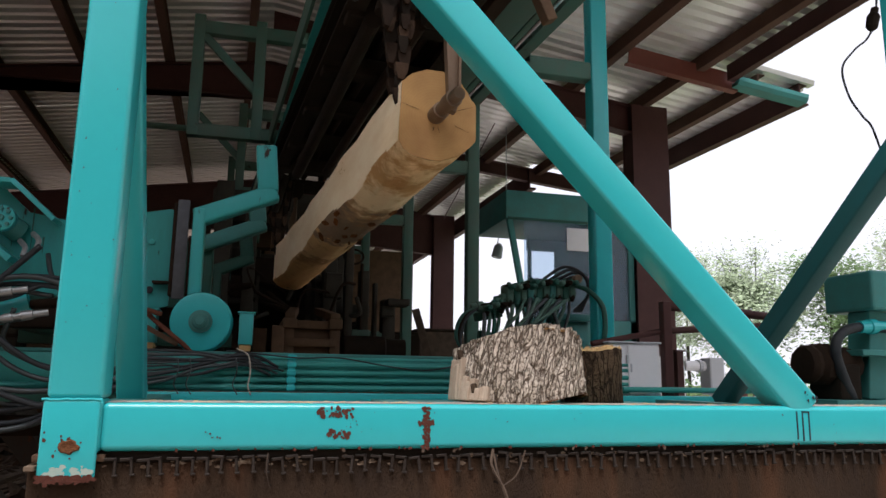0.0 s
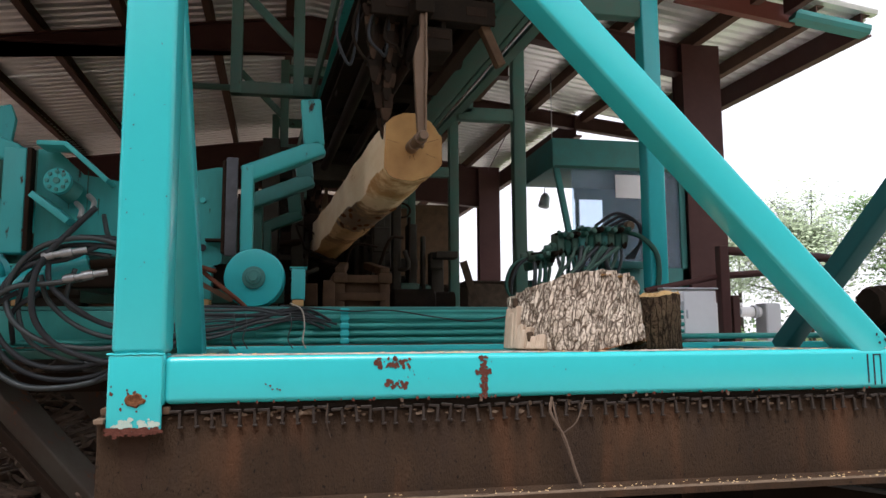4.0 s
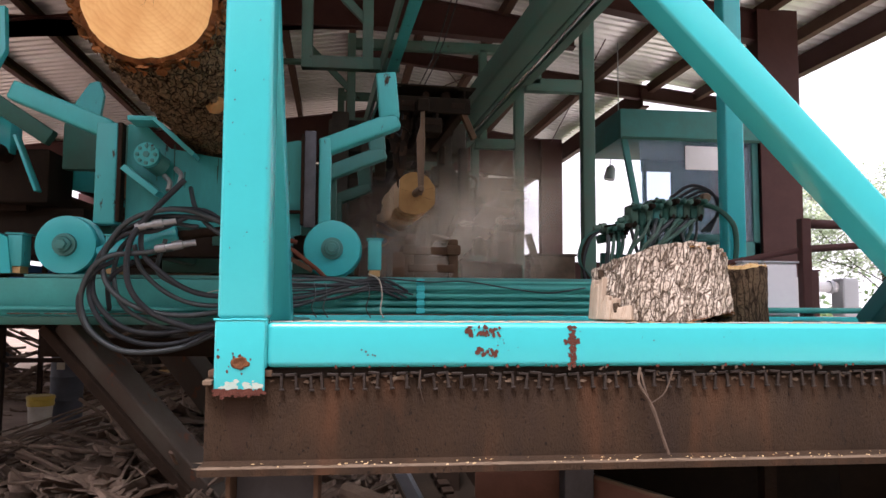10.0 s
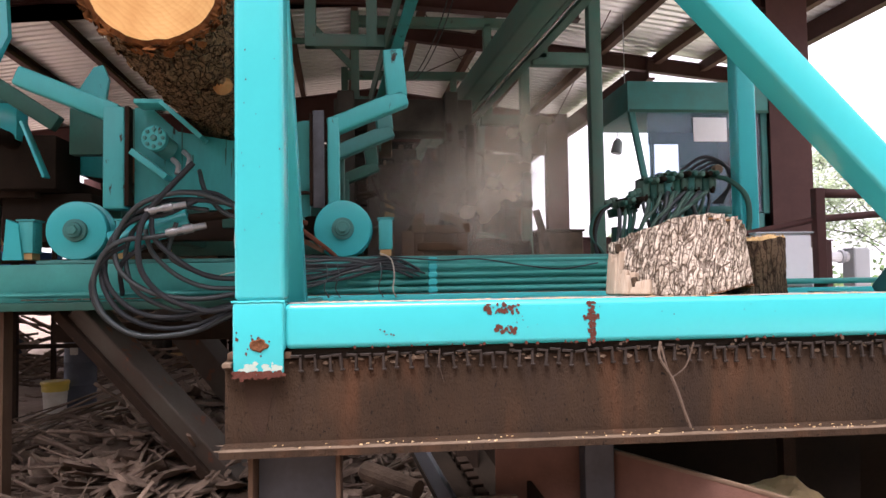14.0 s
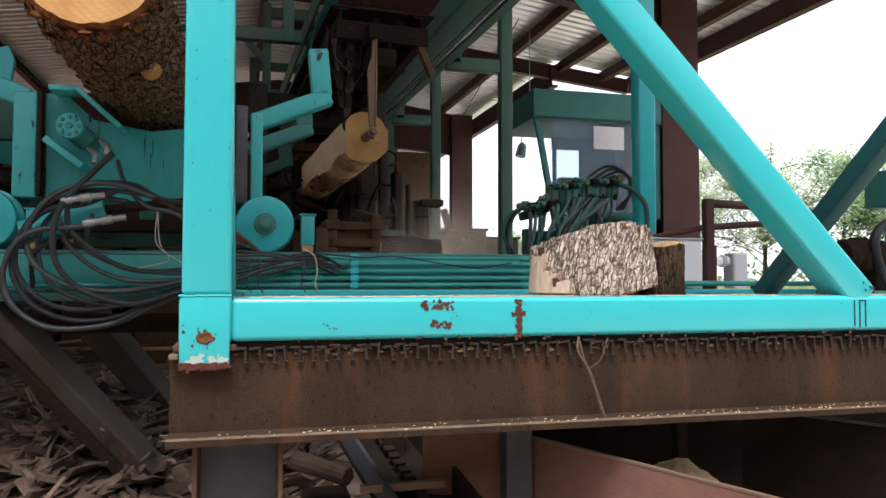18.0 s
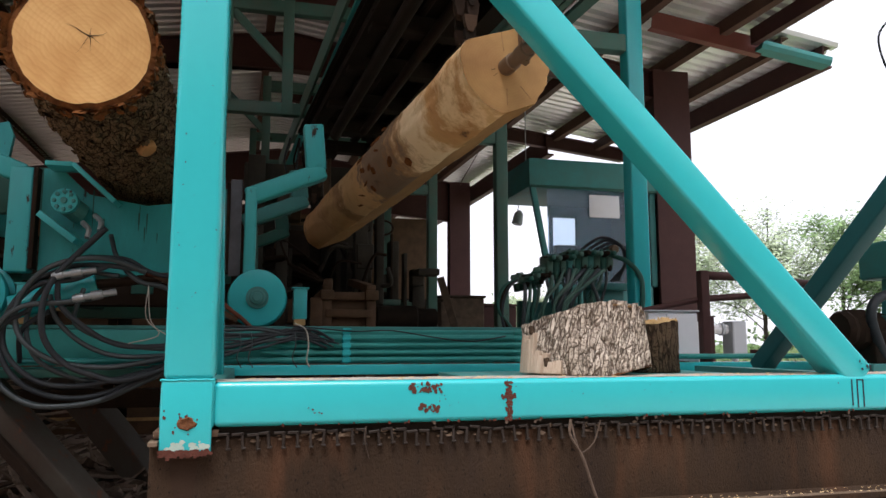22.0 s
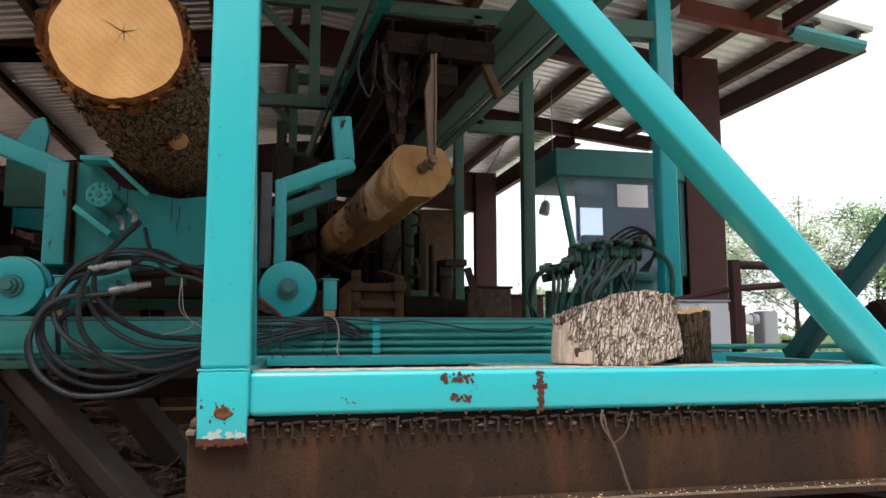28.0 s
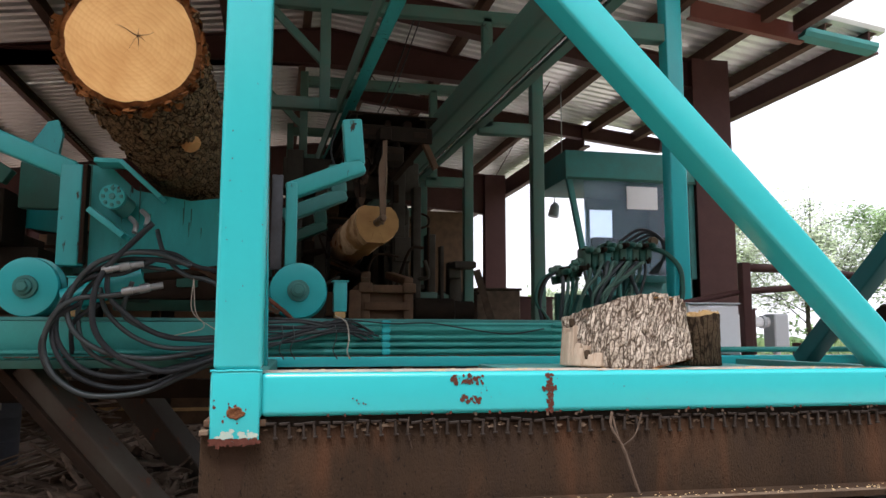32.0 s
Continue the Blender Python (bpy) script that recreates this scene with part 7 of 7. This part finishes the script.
    for z in (0.9, 1.3, 1.65, 1.88):
        part("rail", box(-4.0, 1.6, 0.0, 0.06, z, z + 0.05), RUST_DARK, fn)


PALEGREY = material("dirty_white_plastic", (0.5, 0.47, 0.4), 0.6, 0, (0.32, 0.28, 0.22), 9, 0.9, 0.05, 60)
DRUM = material("blue_grey_drum", (0.085, 0.094, 0.11), 0.6, 0.0, (0.045, 0.05, 0.058), 6, 0.9, 0.05, 60)


def islands(m, amount):
    """Lets joined loose pieces differ in brightness."""
    nt = m.node_tree
    b = nt.nodes["Principled BSDF"]
    src = b.inputs["Base Color"].links[0].from_socket
    geo = nt.nodes.new("ShaderNodeNewGeometry")
    r = nt.nodes.new("ShaderNodeMapRange")
    r.inputs["To Min"].default_value, r.inputs["To Max"].default_value = 1 - amount, 1 + amount
    hsv = nt.nodes.new("ShaderNodeHueSaturation")
    nt.links.new(geo.outputs["Random Per Island"], r.inputs["Value"])
    nt.links.new(r.outputs[0], hsv.inputs["Value"])
    nt.links.new(src, hsv.inputs["Color"])
    nt.links.new(hsv.outputs[0], b.inputs["Base Color"])
    return m


def debris():
    random.seed(31)
    mat = islands(material("loose_bark_slabs", (0.25, 0.185, 0.14), 0.95, 0, (0.07, 0.048, 0.034), 9, 1.0, 0.7, 50), 0.42)
    bm = bmesh.new()

    def slab(x, y, z, ln, w, th, yaw, tilt, twist):
        d = Matrix.Translation((x, y, z)) @ Euler((twist, tilt, yaw)).to_matrix().to_4x4()
        pts, prev = 8, None
        sway = random.uniform(-0.5, 0.5) * ln
        curl = random.uniform(-1.6, 1.6)
        for i in range(pts):
            s = i / (pts - 1) - 0.5
            cc, cs = math.cos(curl * s), math.sin(curl * s)
            ww = w * (1 - 1.2 * abs(s) ** 2.5) * random.uniform(0.75, 1.1)
            bend = 0.5 * ln * s * s * random.uniform(0.2, 0.5)
            ring = [bm.verts.new(d @ Vector((s * ln, q * ww * cc - h * cs + sway * s * s, bend + h * cc + q * ww * cs))) for q, h in ((-0.5, 0), (0, -th * 0.8), (0.5, 0), (0.4, th), (-0.4, th * 0.8))]
            if prev:
                for k in range(5):
                    bm.faces.new((prev[k], prev[(k + 1) % 5], ring[(k + 1) % 5], ring[k]))
            else:
                bm.faces.new(ring[::-1])
            prev = ring
        bm.faces.new(prev)

    def heap(x, y):
        return 0.45 * math.exp(-((x + 1.15) ** 2 / 0.6 + (y - 3.7) ** 2 / 1.1)) + 0.35 * math.exp(-((x + 0.6) ** 2 / 1.0 + (y - 3.0) ** 2 / 1.5)) + 0.14 * math.exp(-((x + 2.6) ** 2 / 2 + (y - 2.6) ** 2 / 2))
    for _ in range(3000):
        x, y = random.uniform(-4.2, 0.6), random.uniform(1.2, 6.2)
        z = heap(x, y)
        if z < 0.06 and random.random() > 0.15:
            continue
        wide = random.random() < 0.6
        slab(x, y, z * random.uniform(0.8, 1.03) + 0.02, random.uniform(0.25, 0.7) if wide else random.uniform(0.4, 1.3), random.uniform(0.06, 0.2) if wide else random.uniform(0.012, 0.045), random.uniform(0.006, 0.022), random.gauss(0.9, 0.7) if x < -1.2 else random.gauss(1.9, 0.7), random.gauss(0, 0.2), random.gauss(0, 0.45))
    for _ in range(900):
        x, y = random.uniform(-9, 3), random.uniform(1.0, 14)
        slab(x, y, 0.03, random.uniform(0.05, 0.3), random.uniform(0.02, 0.07), 0.01, random.uniform(0, 6.283), random.gauss(0, 0.12), random.gauss(0, 0.2))
    for _ in range(190):
        x, y = random.uniform(-8.5, -3.3), random.gauss(10.4, 0.5)
        slab(x, y, random.uniform(0.05, 1.45) * max(0.2, 1 - abs(y - 10.4)), random.uniform(0.5, 1.6), random.uniform(0.03, 0.1), 0.02, random.gauss(0, 0.5), random.gauss(0, 0.35), random.gauss(0, 0.4))
    tagged(part("bark_pile", bm, mat), "heap of torn brown bark slabs on the dirt", "bark", kind="stuff")
    core = bmesh.new()
    N = 40
    g = [[core.verts.new((-4.5 + 5.2 * i / N, 0.8 + 6.5 * j / N, heap(-4.5 + 5.2 * i / N, 0.8 + 6.5 * j / N) * 0.9 - 0.03 + 0.04 * noise.noise(Vector((i * 0.5, j * 0.5, 0))))) for i in range(N + 1)] for j in range(N + 1)]
    for j in range(N):
        for i in range(N):
            core.faces.new((g[j][i], g[j][i + 1], g[j + 1][i + 1], g[j + 1][i]))
    tagged(part("mulch_heap", core, GROUND, smooth=True), "low mound of dark mulch", "mulch", kind="structure")
    t = thing("pulled_branches", "bundle of long pale bark strips on the heap", "branches", (-2.2, 4.2, 0.35))
    for i in range(16):
        a, b = Vector((random.uniform(-1.0, -0.2), random.uniform(-0.6, 0.6), random.uniform(-0.15, 0.05))), Vector((random.uniform(0.4, 1.1), random.uniform(-0.3, 1.2), random.uniform(0.15, 0.5)))
        part("strip", hose([a, (a + b) / 2 + Vector((0, 0, random.uniform(-0.08, 0.06))), b], random.uniform(0.006, 0.016), 5, 5), SLABS, t)


def sawdust_bin():
    g = thing("sawdust_bin", "rusty open steel bin holding pale sawdust", "bin", (2.2, 0.4, 0))
    o = Vector((-2.2, -0.4, 0))

    def put(name, bm, mat=RUST, label=""):
        bmesh.ops.translate(bm, vec=o, verts=bm.verts)
        return part(name, bm, mat, g, label)
    put("left_wall", bar((1.22, 0.42, 0.46), (1.86, -0.62, 0.40), 0.012, 0.88, 0.003), RUSTPLATE, "red-rusted steel side wall")
    put("wall_rim", bar((1.22, 0.42, 0.905), (1.86, -0.62, 0.845), 0.016, 0.016, 0.004), DOG)
    put("corner_post", box(1.12, 1.24, 0.34, 0.46, 0, 0.99, 0.006), BLUE_STEEL)
    put("left_panel", bar((0.78, 0.44, 0.5), (1.12, 0.42, 0.5), 0.012, 0.98, 0.002), RUSTPLATE)
    # Black walls stand for the bin's unlit inside; the back one runs past.
    put("back_wall", box(1.2, 5.0, 1.1, 1.12, 0, 1.0), BLACK)
    # Plate added only to keep light off the back wall.
    put("cover_plate", box(1.26, 5.0, 0.8, 1.1, 1.0, 1.015), RUST_DARK)
    put("right_wall", bar((2.45, 0.6, 0.47), (3.3, -0.5, 0.43), 0.012, 0.94, 0.003), BLACK)
    put("right_rim", bar((2.45, 0.6, 0.95), (3.3, -0.5, 0.91), 0.018, 0.018, 0.004), BLUE_STEEL)
    put("floor_plate", box(1.2, 3.5, -0.6, 1.1, 0.0, 0.02), RUST_DARK)
    bm = bmesh.new()
    N = 44
    gr = [[None] * (N + 1) for _ in range(N + 1)]
    for j in range(N + 1):
        for i in range(N + 1):
            x, y = 1.45 + 1.1 * i / N, 0.0 + 1.05 * j / N
            r = math.hypot((x - 1.98) / 0.36, (y - 0.42) / 0.42)
            z = 0.02 + 0.71 / (1 + 0.55 * r ** 2.4) + 0.035 * noise.noise(Vector((x * 9, y * 9, 0))) + 0.012 * noise.noise(Vector((x * 30, y * 30, 0)))
            gr[j][i] = bm.verts.new((x, y, max(0.03, z)))
    for j in range(N):
        for i in range(N):
            bm.faces.new((gr[j][i], gr[j][i + 1], gr[j + 1][i + 1], gr[j + 1][i]))
    tagged(put("sawdust_heap", bm, SAWDUST, "pale heap of sawdust"), kind="stuff")
    c = thing("waste_conveyor", "dark rusty waste conveyor with a drag chain", "conveyor", (0.7, 0.8, 0))
    o2 = Vector((-0.7, -0.8, 0))

    def put2(name, bm, mat=BLUE_STEEL):
        bmesh.ops.translate(bm, vec=o2, verts=bm.verts)
        return part(name, bm, mat, c)
    put2("side_channel", bar((0.44, 1.1, 0.92), (0.78, -0.5, 0.45), 0.02, 0.12, 0.003))
    put2("side_channel", bar((0.78, 1.1, 0.92), (1.1, -0.5, 0.45), 0.02, 0.12, 0.003), RUST_DARK)
    put2("bed", bar((0.6, 1.1, 0.86), (0.93, -0.5, 0.39), 0.34, 0.02), BLACK)
    for k in range(26):
        t = k / 25
        put2("chain_link", bar((0.62 + 0.3 * t, 1.05 - 1.5 * t, 0.895 - 0.44 * t), (0.62 + 0.3 * t + 0.008, 1.01 - 1.5 * t, 0.883 - 0.44 * t), 0.05, 0.02, 0.004), RUST_DARK)
    put2("leg", box(0.66, 0.76, 0.75, 0.85, 0, 0.95, 0.004), RUST_DARK)
    put2("spreader", box(0.5, 0.85, 0.34, 0.37, 0.72, 0.75), DOG)
    w = thing("split_log", "short split log lying under the girder", "log", (0.38, 0.55, 0.0))
    part("wood", rod((-0.12, 0.25, 0.76), (0.1, 0.05, 0.72), 0.045, 0.04, 12), SLABS, w)
    part("prop", box(-0.1, 0.1, -0.1, 0.1, 0, 0.68, 0.02), RUST_DARK, w)


RUSTPLATE = material("red_rusted_plate", (0.22, 0.115, 0.082), 0.75, 0.0, (0.11, 0.06, 0.046), 3, 1.0, 0.2, 70, (0.35, 0.27, 0.2), 22, 0.72)


# ---- trees and distance ----
def leaf_mat(name, a, b):
    return islands(material(name, a, 0.55, 0, b, 0.5, 0.9), 0.5)


LEAF_A = leaf_mat("leaves_mid", (0.13, 0.22, 0.075), (0.19, 0.30, 0.12))
LEAF_B = leaf_mat("leaves_pale", (0.27, 0.35, 0.2), (0.36, 0.43, 0.28))
TRUNK = material("grey_brown_trunk", (0.09, 0.075, 0.06), 0.9, 0, (0.04, 0.035, 0.03), 3, 1.0, 0.5, 20)


def tree(x, y, h, spread, seed, mat, bare=0.0, dens=1.0):
    rnd = random.Random(seed)
    t = thing("tree", "leafy green tree beyond the yard" if bare < 0.5 else "thin sparse tree beyond the yard", "tree", (x, y, 0), "yard trees")
    bm = bmesh.new()
    tips = []
    lean = Vector((rnd.uniform(-0.06, 0.06), rnd.uniform(-0.06, 0.06), 1))
    for q, r in (((0, 0.15, 0.3, 0.45), 0.010), ((0.44, 0.55, 0.66), 0.006), ((0.65, 0.74, 0.82), 0.003)):
        hose([lean * (h * s) + Vector((0.15 * math.sin(5 * s + seed), 0, 0)) for s in q], r * h, 7, 3, bm)
    for i in range(13):
        s = rnd.uniform(0.25, 0.8)
        a = rnd.uniform(0, 6.283)
        ln = spread * (1.15 - s) * rnd.uniform(0.7, 1.3) + 0.4
        p0 = lean * (h * s)
        p1 = p0 + Vector((math.cos(a) * ln * 0.55, math.sin(a) * ln * 0.55, ln * rnd.uniform(0.2, 0.5)))
        p2 = p0 + Vector((math.cos(a + 0.2) * ln, math.sin(a + 0.2) * ln, ln * rnd.uniform(0.5, 0.9)))
        hose([p0, p1, p2], 0.004 * h * (1.2 - s), 5, 3, bm)
        tips += [p1, p2, (p1 + p2) / 2]
    tips += [lean * (h * q) + Vector((0.15 * math.sin(5 * q + seed), 0, 0)) for q in (0.72, 0.78, 0.82)]
    part("trunk", bm, TRUNK, t)
    lv, lf = [], []
    for p in tips:
        k = int(rnd.uniform(170, 320) * (1 - 0.6 * bare) * dens) + 4
        rad = rnd.uniform(0.45, 0.95) * spread / 2.6
        for _ in range(k):
            d = Vector((rnd.gauss(0, 1), rnd.gauss(0, 1), rnd.gauss(0, 0.75))) * rad * 0.62
            c = p + d
            s = rnd.uniform(0.06, 0.14)
            u = Vector((rnd.gauss(0, 1), rnd.gauss(0, 1), rnd.gauss(0, 1))).normalized()
            v = u.orthogonal().normalized()
            b0 = len(lv)
            lv += [c - u * s, c + v * s * 0.5, c + u * s, c - v * s * 0.5]
            lf.append((b0, b0 + 1, b0 + 2, b0 + 3))
    me = bpy.data.meshes.new("crown")
    me.from_pydata(lv, [], lf)
    me.materials.append(mat)
    o = new("crown", me)
    o.parent = t
    return t


def greenery():
    rnd = random.Random(4)
    for i, (x, y, h, sp, bare, mat) in enumerate(((24, 28, 7.2, 2.6, 0.0, LEAF_B), (27.5, 27, 8.0, 3.0, 0.0, LEAF_A), (31, 26, 8.8, 3.2, 0.1, LEAF_B), (22, 33, 8.0, 2.6, 0.8, LEAF_B), (34.5, 29, 10.5, 3.4, 0.6, LEAF_B), (19, 36, 6.0, 2.2, 0.6, LEAF_B), (26, 37, 9.6, 3.0, 0.7, LEAF_B), (38, 25, 9.5, 3.4, 0.0, LEAF_A), (30, 36, 11, 3.0, 0.75, LEAF_B), (42, 30, 10, 3.6, 0.1, LEAF_A), (16.5, 42, 4.2, 1.8, 0.3, LEAF_B), (13, 46, 4.2, 1.8, 0.3, LEAF_B), (10, 47, 3.6, 1.8, 0.3, LEAF_B), (48, 26, 10, 3.6, 0.0, LEAF_A), (55, 27, 11, 4, 0.0, LEAF_B))):
        tree(x, y, h * 1.1, sp, 40 + i, mat, bare)
    # bushes along the yard's edge
    lv, lf = [], []
    for _ in range(15000):
        x = rnd.uniform(6, 70)
        y = 52 - 0.62 * x + rnd.gauss(0, 3.0) if x < 50 else 21 + rnd.gauss(0, 3)
        z = abs(rnd.gauss(0, 1.0)) * (1.1 + 0.5 * math.sin(x * 0.9) + 0.4 * math.sin(x * 2.3))
        c = Vector((x, y, z))
        s = rnd.uniform(0.1, 0.26)
        u = Vector((rnd.gauss(0, 1), rnd.gauss(0, 1), rnd.gauss(0, 1))).normalized()
        v = u.orthogonal().normalized()
        b0 = len(lv)
        lv += [c - u * s, c + v * s * 0.6, c + u * s, c - v * s * 0.6]
        lf.append((b0, b0 + 1, b0 + 2, b0 + 3))
    me = bpy.data.meshes.new("hedgerow")
    me.from_pydata(lv, [], lf)
    me.materials.append(LEAF_A)
    tagged(new("hedgerow", me), "tangled green undergrowth along the yard edge", "bushes", kind="stuff")
    lv, lf = [], []
    for _ in range(9000):
        x = rnd.uniform(8.5, 40)
        y = rnd.uniform(6, 34)
        s = rnd.uniform(0.12, 0.4)
        a = rnd.uniform(0, 6.283)
        b0 = len(lv)
        lv += [(x, y, 0), (x + 0.05 * math.cos(a), y + 0.05 * math.sin(a), 0), (x + rnd.gauss(0, 0.1), y + rnd.gauss(0, 0.1), s)]
        lf.append((b0, b0 + 1, b0 + 2))
    me = bpy.data.meshes.new("weeds")
    me.from_pydata(lv, [], lf)
    me.materials.append(LEAF_B)
    tagged(new("weeds", me), "rough green weeds in the open yard", "grass", kind="stuff")


# ---- build ----
ground_sheet()
building()
shade_walls()
front_frame()
lower_beam()
rail()
gantry()
dark_back()
saw_machine()
cab()
loader()
valve_bank()
offcuts()
right_side()
left_side()
sawdust_bin()
hose_bundle()
loose_cables()
held_log = sawn_log()
carriage = dog_carriage()
waiting_log = bark_log()
debris()
greenery()


# ---- what moves ----
# ---- airborne sawdust ----
def dust_material():
    """Floating sawdust: thin, uneven, and fading out towards the rim of its puff."""
    m = bpy.data.materials.new("floating_sawdust")
    m.use_nodes = True
    nt = m.node_tree
    n, link = nt.nodes, nt.links.new
    n.remove(n["Principled BSDF"])
    tc, mp, ln = n.new("ShaderNodeTexCoord"), n.new("ShaderNodeMapping"), n.new("ShaderNodeVectorMath")
    mp.inputs["Scale"].default_value = (0.72, 0.0, 0.9)
    ln.operation = "LENGTH"
    link(tc.outputs["Object"], mp.inputs[0])
    link(mp.outputs[0], ln.inputs[0])
    wisp = n.new("ShaderNodeTexNoise")
    wisp.inputs["Scale"].default_value, wisp.inputs["Detail"].default_value = 1.7, 5.0
    link(tc.outputs["Object"], wisp.inputs["Vector"])
    edge, thick, mul = n.new("ShaderNodeMapRange"), n.new("ShaderNodeMapRange"), n.new("ShaderNodeMath")
    edge.interpolation_type = "SMOOTHSTEP"
    edge.inputs["From Min"].default_value, edge.inputs["From Max"].default_value, edge.inputs["To Max"].default_value = 1.0, 0.1, 0.42
    link(ln.outputs["Value"], edge.inputs["Value"])
    thick.inputs["From Min"].default_value, thick.inputs["From Max"].default_value = 0.25, 0.7
    link(wisp.outputs["Fac"], thick.inputs["Value"])
    mul.operation = "MULTIPLY"
    link(edge.outputs[0], mul.inputs[0])
    link(thick.outputs[0], mul.inputs[1])
    clear, grain, mix = n.new("ShaderNodeBsdfTransparent"), n.new("ShaderNodeBsdfDiffuse"), n.new("ShaderNodeMixShader")
    grain.inputs["Color"].default_value = (0.86, 0.76, 0.62, 1)
    link(mul.outputs[0], mix.inputs[0])
    link(clear.outputs[0], mix.inputs[1])
    link(grain.outputs[0], mix.inputs[2])
    link(mix.outputs[0], n["Material Output"].inputs["Surface"])
    return m


def dust_puff():
    """A puff of floating sawdust in two billowing layers."""
    bm = bmesh.new()
    nx, nz = 28, 22
    for k, y in enumerate((-0.3, 0.3)):
        g = [[bm.verts.new((-1.4 + 2.8 * i / nx, y + 0.3 * noise.noise(Vector((i * 0.16, j * 0.16, 3 + k))), -1.12 + 2.24 * j / nz)) for i in range(nx + 1)] for j in range(nz + 1)]
        for j in range(nz):
            for i in range(nx):
                bm.faces.new((g[j][i], g[j][i + 1], g[j + 1][i + 1], g[j + 1][i]))
    first = part("sawdust_cloud", bm, AIRDUST, smooth=True)
    clouds = [first, new("sawdust_cloud", first.data), new("sawdust_cloud", first.data)]
    for p in clouds:
        tagged(p, "drifting puff of fine pale sawdust by the saw", "sawdust", "sawdust in the air", "stuff")
    return clouds


AIRDUST = dust_material()
puffs = dust_puff()



def motions():
    # near end of the held log: seconds, shift across, distance along the mill, height, turn about its axis
    rows = ((0, 0, 0.53, 2.79, 0), (0.6, 0.02, 0.62, 2.76, 0), (1, 0.025, 0.72, 2.74, 0), (1.5, 0.12, 0.95, 2.735, 0), (2, 0.155, 1.17, 2.74, 0), (2.5, 0.09, 1.4, 2.735, 0), (3, 0.02, 1.62, 2.73, 0), (3.5, 0, 1.73, 2.74, 0), (4.5, 0, 2.15, 2.735, 0), (6, 0, 2.79, 2.73, 0), (7, 0, 3.27, 2.71, 0), (8, 0, 3.77, 2.715, 0), (9, 0, 4.28, 2.7, 0), (10, 0, 4.8, 2.705, 0), (11, 0, 5.6, 2.7, 0), (12, 0, 7.6, 2.7, 0), (13, 0, 8.6, 2.7, 0), (14.5, 0, 9.0, 2.7, 0), (16, 0, 7.6, 2.72, 0), (17, 0, 5.6, 2.76, 0), (17.5, 0, 4.6, 2.78, 0), (18, 0, 3.58, 2.8, 0), (18.5, 0, 2.6, 2.84, 0), (19, 0, 1.65, 2.87, 0), (19.5, 0, 0.82, 2.895, 0), (20, 0, 0.42, 2.91, 0), (20.5, 0, 0.37, 2.915, 3), (21, 0, 0.38, 2.92, 22), (21.5, 0, 0.4, 2.92, 48), (22, 0, 0.43, 2.91, 68), (22.5, 0, 0.46, 2.9, 88), (23, 0, 0.49, 2.9, 90), (24, 0, 0.52, 2.9, 90), (25, 0, 0.97, 2.88, 90), (26, 0, 1.44, 2.86, 90), (28, 0, 2.44, 2.83, 90), (29, 0, 2.96, 2.82, 90), (30, 0, 3.52, 2.81, 90), (31, 0, 4.02, 2.79, 90), (32, 0, 4.55, 2.77, 90))
    walk(held_log, [(t, pose(1.24 - 0.08 * y + d, y, z, 0, a, 4.57)) for t, d, y, z, a in rows])
    walk(carriage, [(t, pose(1.24 - 0.08 * y + d, y, z, 0, 0, 4.57)) for t, d, y, z, a in rows])
    # sawdust thrown up while the saw runs, drifting and then settling under the deck
    for p, (x, y, z, lag) in zip(puffs, ((1.3, 5.3, 2.3, 0.0), (1.75, 6.3, 2.75, 1.0), (2.15, 7.0, 3.5, 1.6))):
        walk(p, [(0, pose(x, y, 0.3)), (3.6 + lag, pose(x, y, 0.3)), (5.5 + lag, pose(x - 0.1, y, 1.3, 0, 0, -4)), (8.0 + lag, pose(x - 0.1, y, 1.75 + 0.4 * (z - 2.3), 0, 0, -2)), (10.5, pose(x, y, z, 0, 0, 0)), (13, pose(x + 0.12, y, z + 0.08, 0, 0, 3)), (15.5, pose(x + 0.2, y, z + 0.02, 0, 0, 6)), (17.5, pose(x + 0.25, y, z - 0.7, 0, 0, 8)), (18.6, pose(x + 0.25, y, 1.0, 0, 0, 9)), (19.6, pose(x + 0.25, y, 0.3, 0, 0, 9)), (32, pose(x + 0.25, y, 0.3, 0, 0, 9))])
    # the next log rolls in over the deck, overshoots and settles back in the cradle
    walk(waiting_log, [(t, pose(x, 0.72, z, 0, a, 2.0)) for t, x, z, a in ((0, -3.9, 3.36, -300), (4.4, -3.9, 3.36, -300), (5.0, -2.9, 3.3, -215), (5.5, -1.6, 3.2, -120), (5.8, -0.84, 3.14, -55), (6.0, -0.42, 3.14, -20), (6.2, -0.34, 3.06, -12), (6.4, -0.36, 3.03, -10), (6.8, -0.33, 3.03, -10), (7.0, -0.37, 3.03, -12), (7.2, -0.52, 2.98, -4), (7.4, -0.7, 2.94, 7), (7.6, -0.62, 2.92, 2), (8.0, -0.63, 2.92, 2), (15.5, -0.63, 2.92, 2), (17.5, -0.64, 2.95, 0), (32, -0.64, 2.96, 0))])


motions()
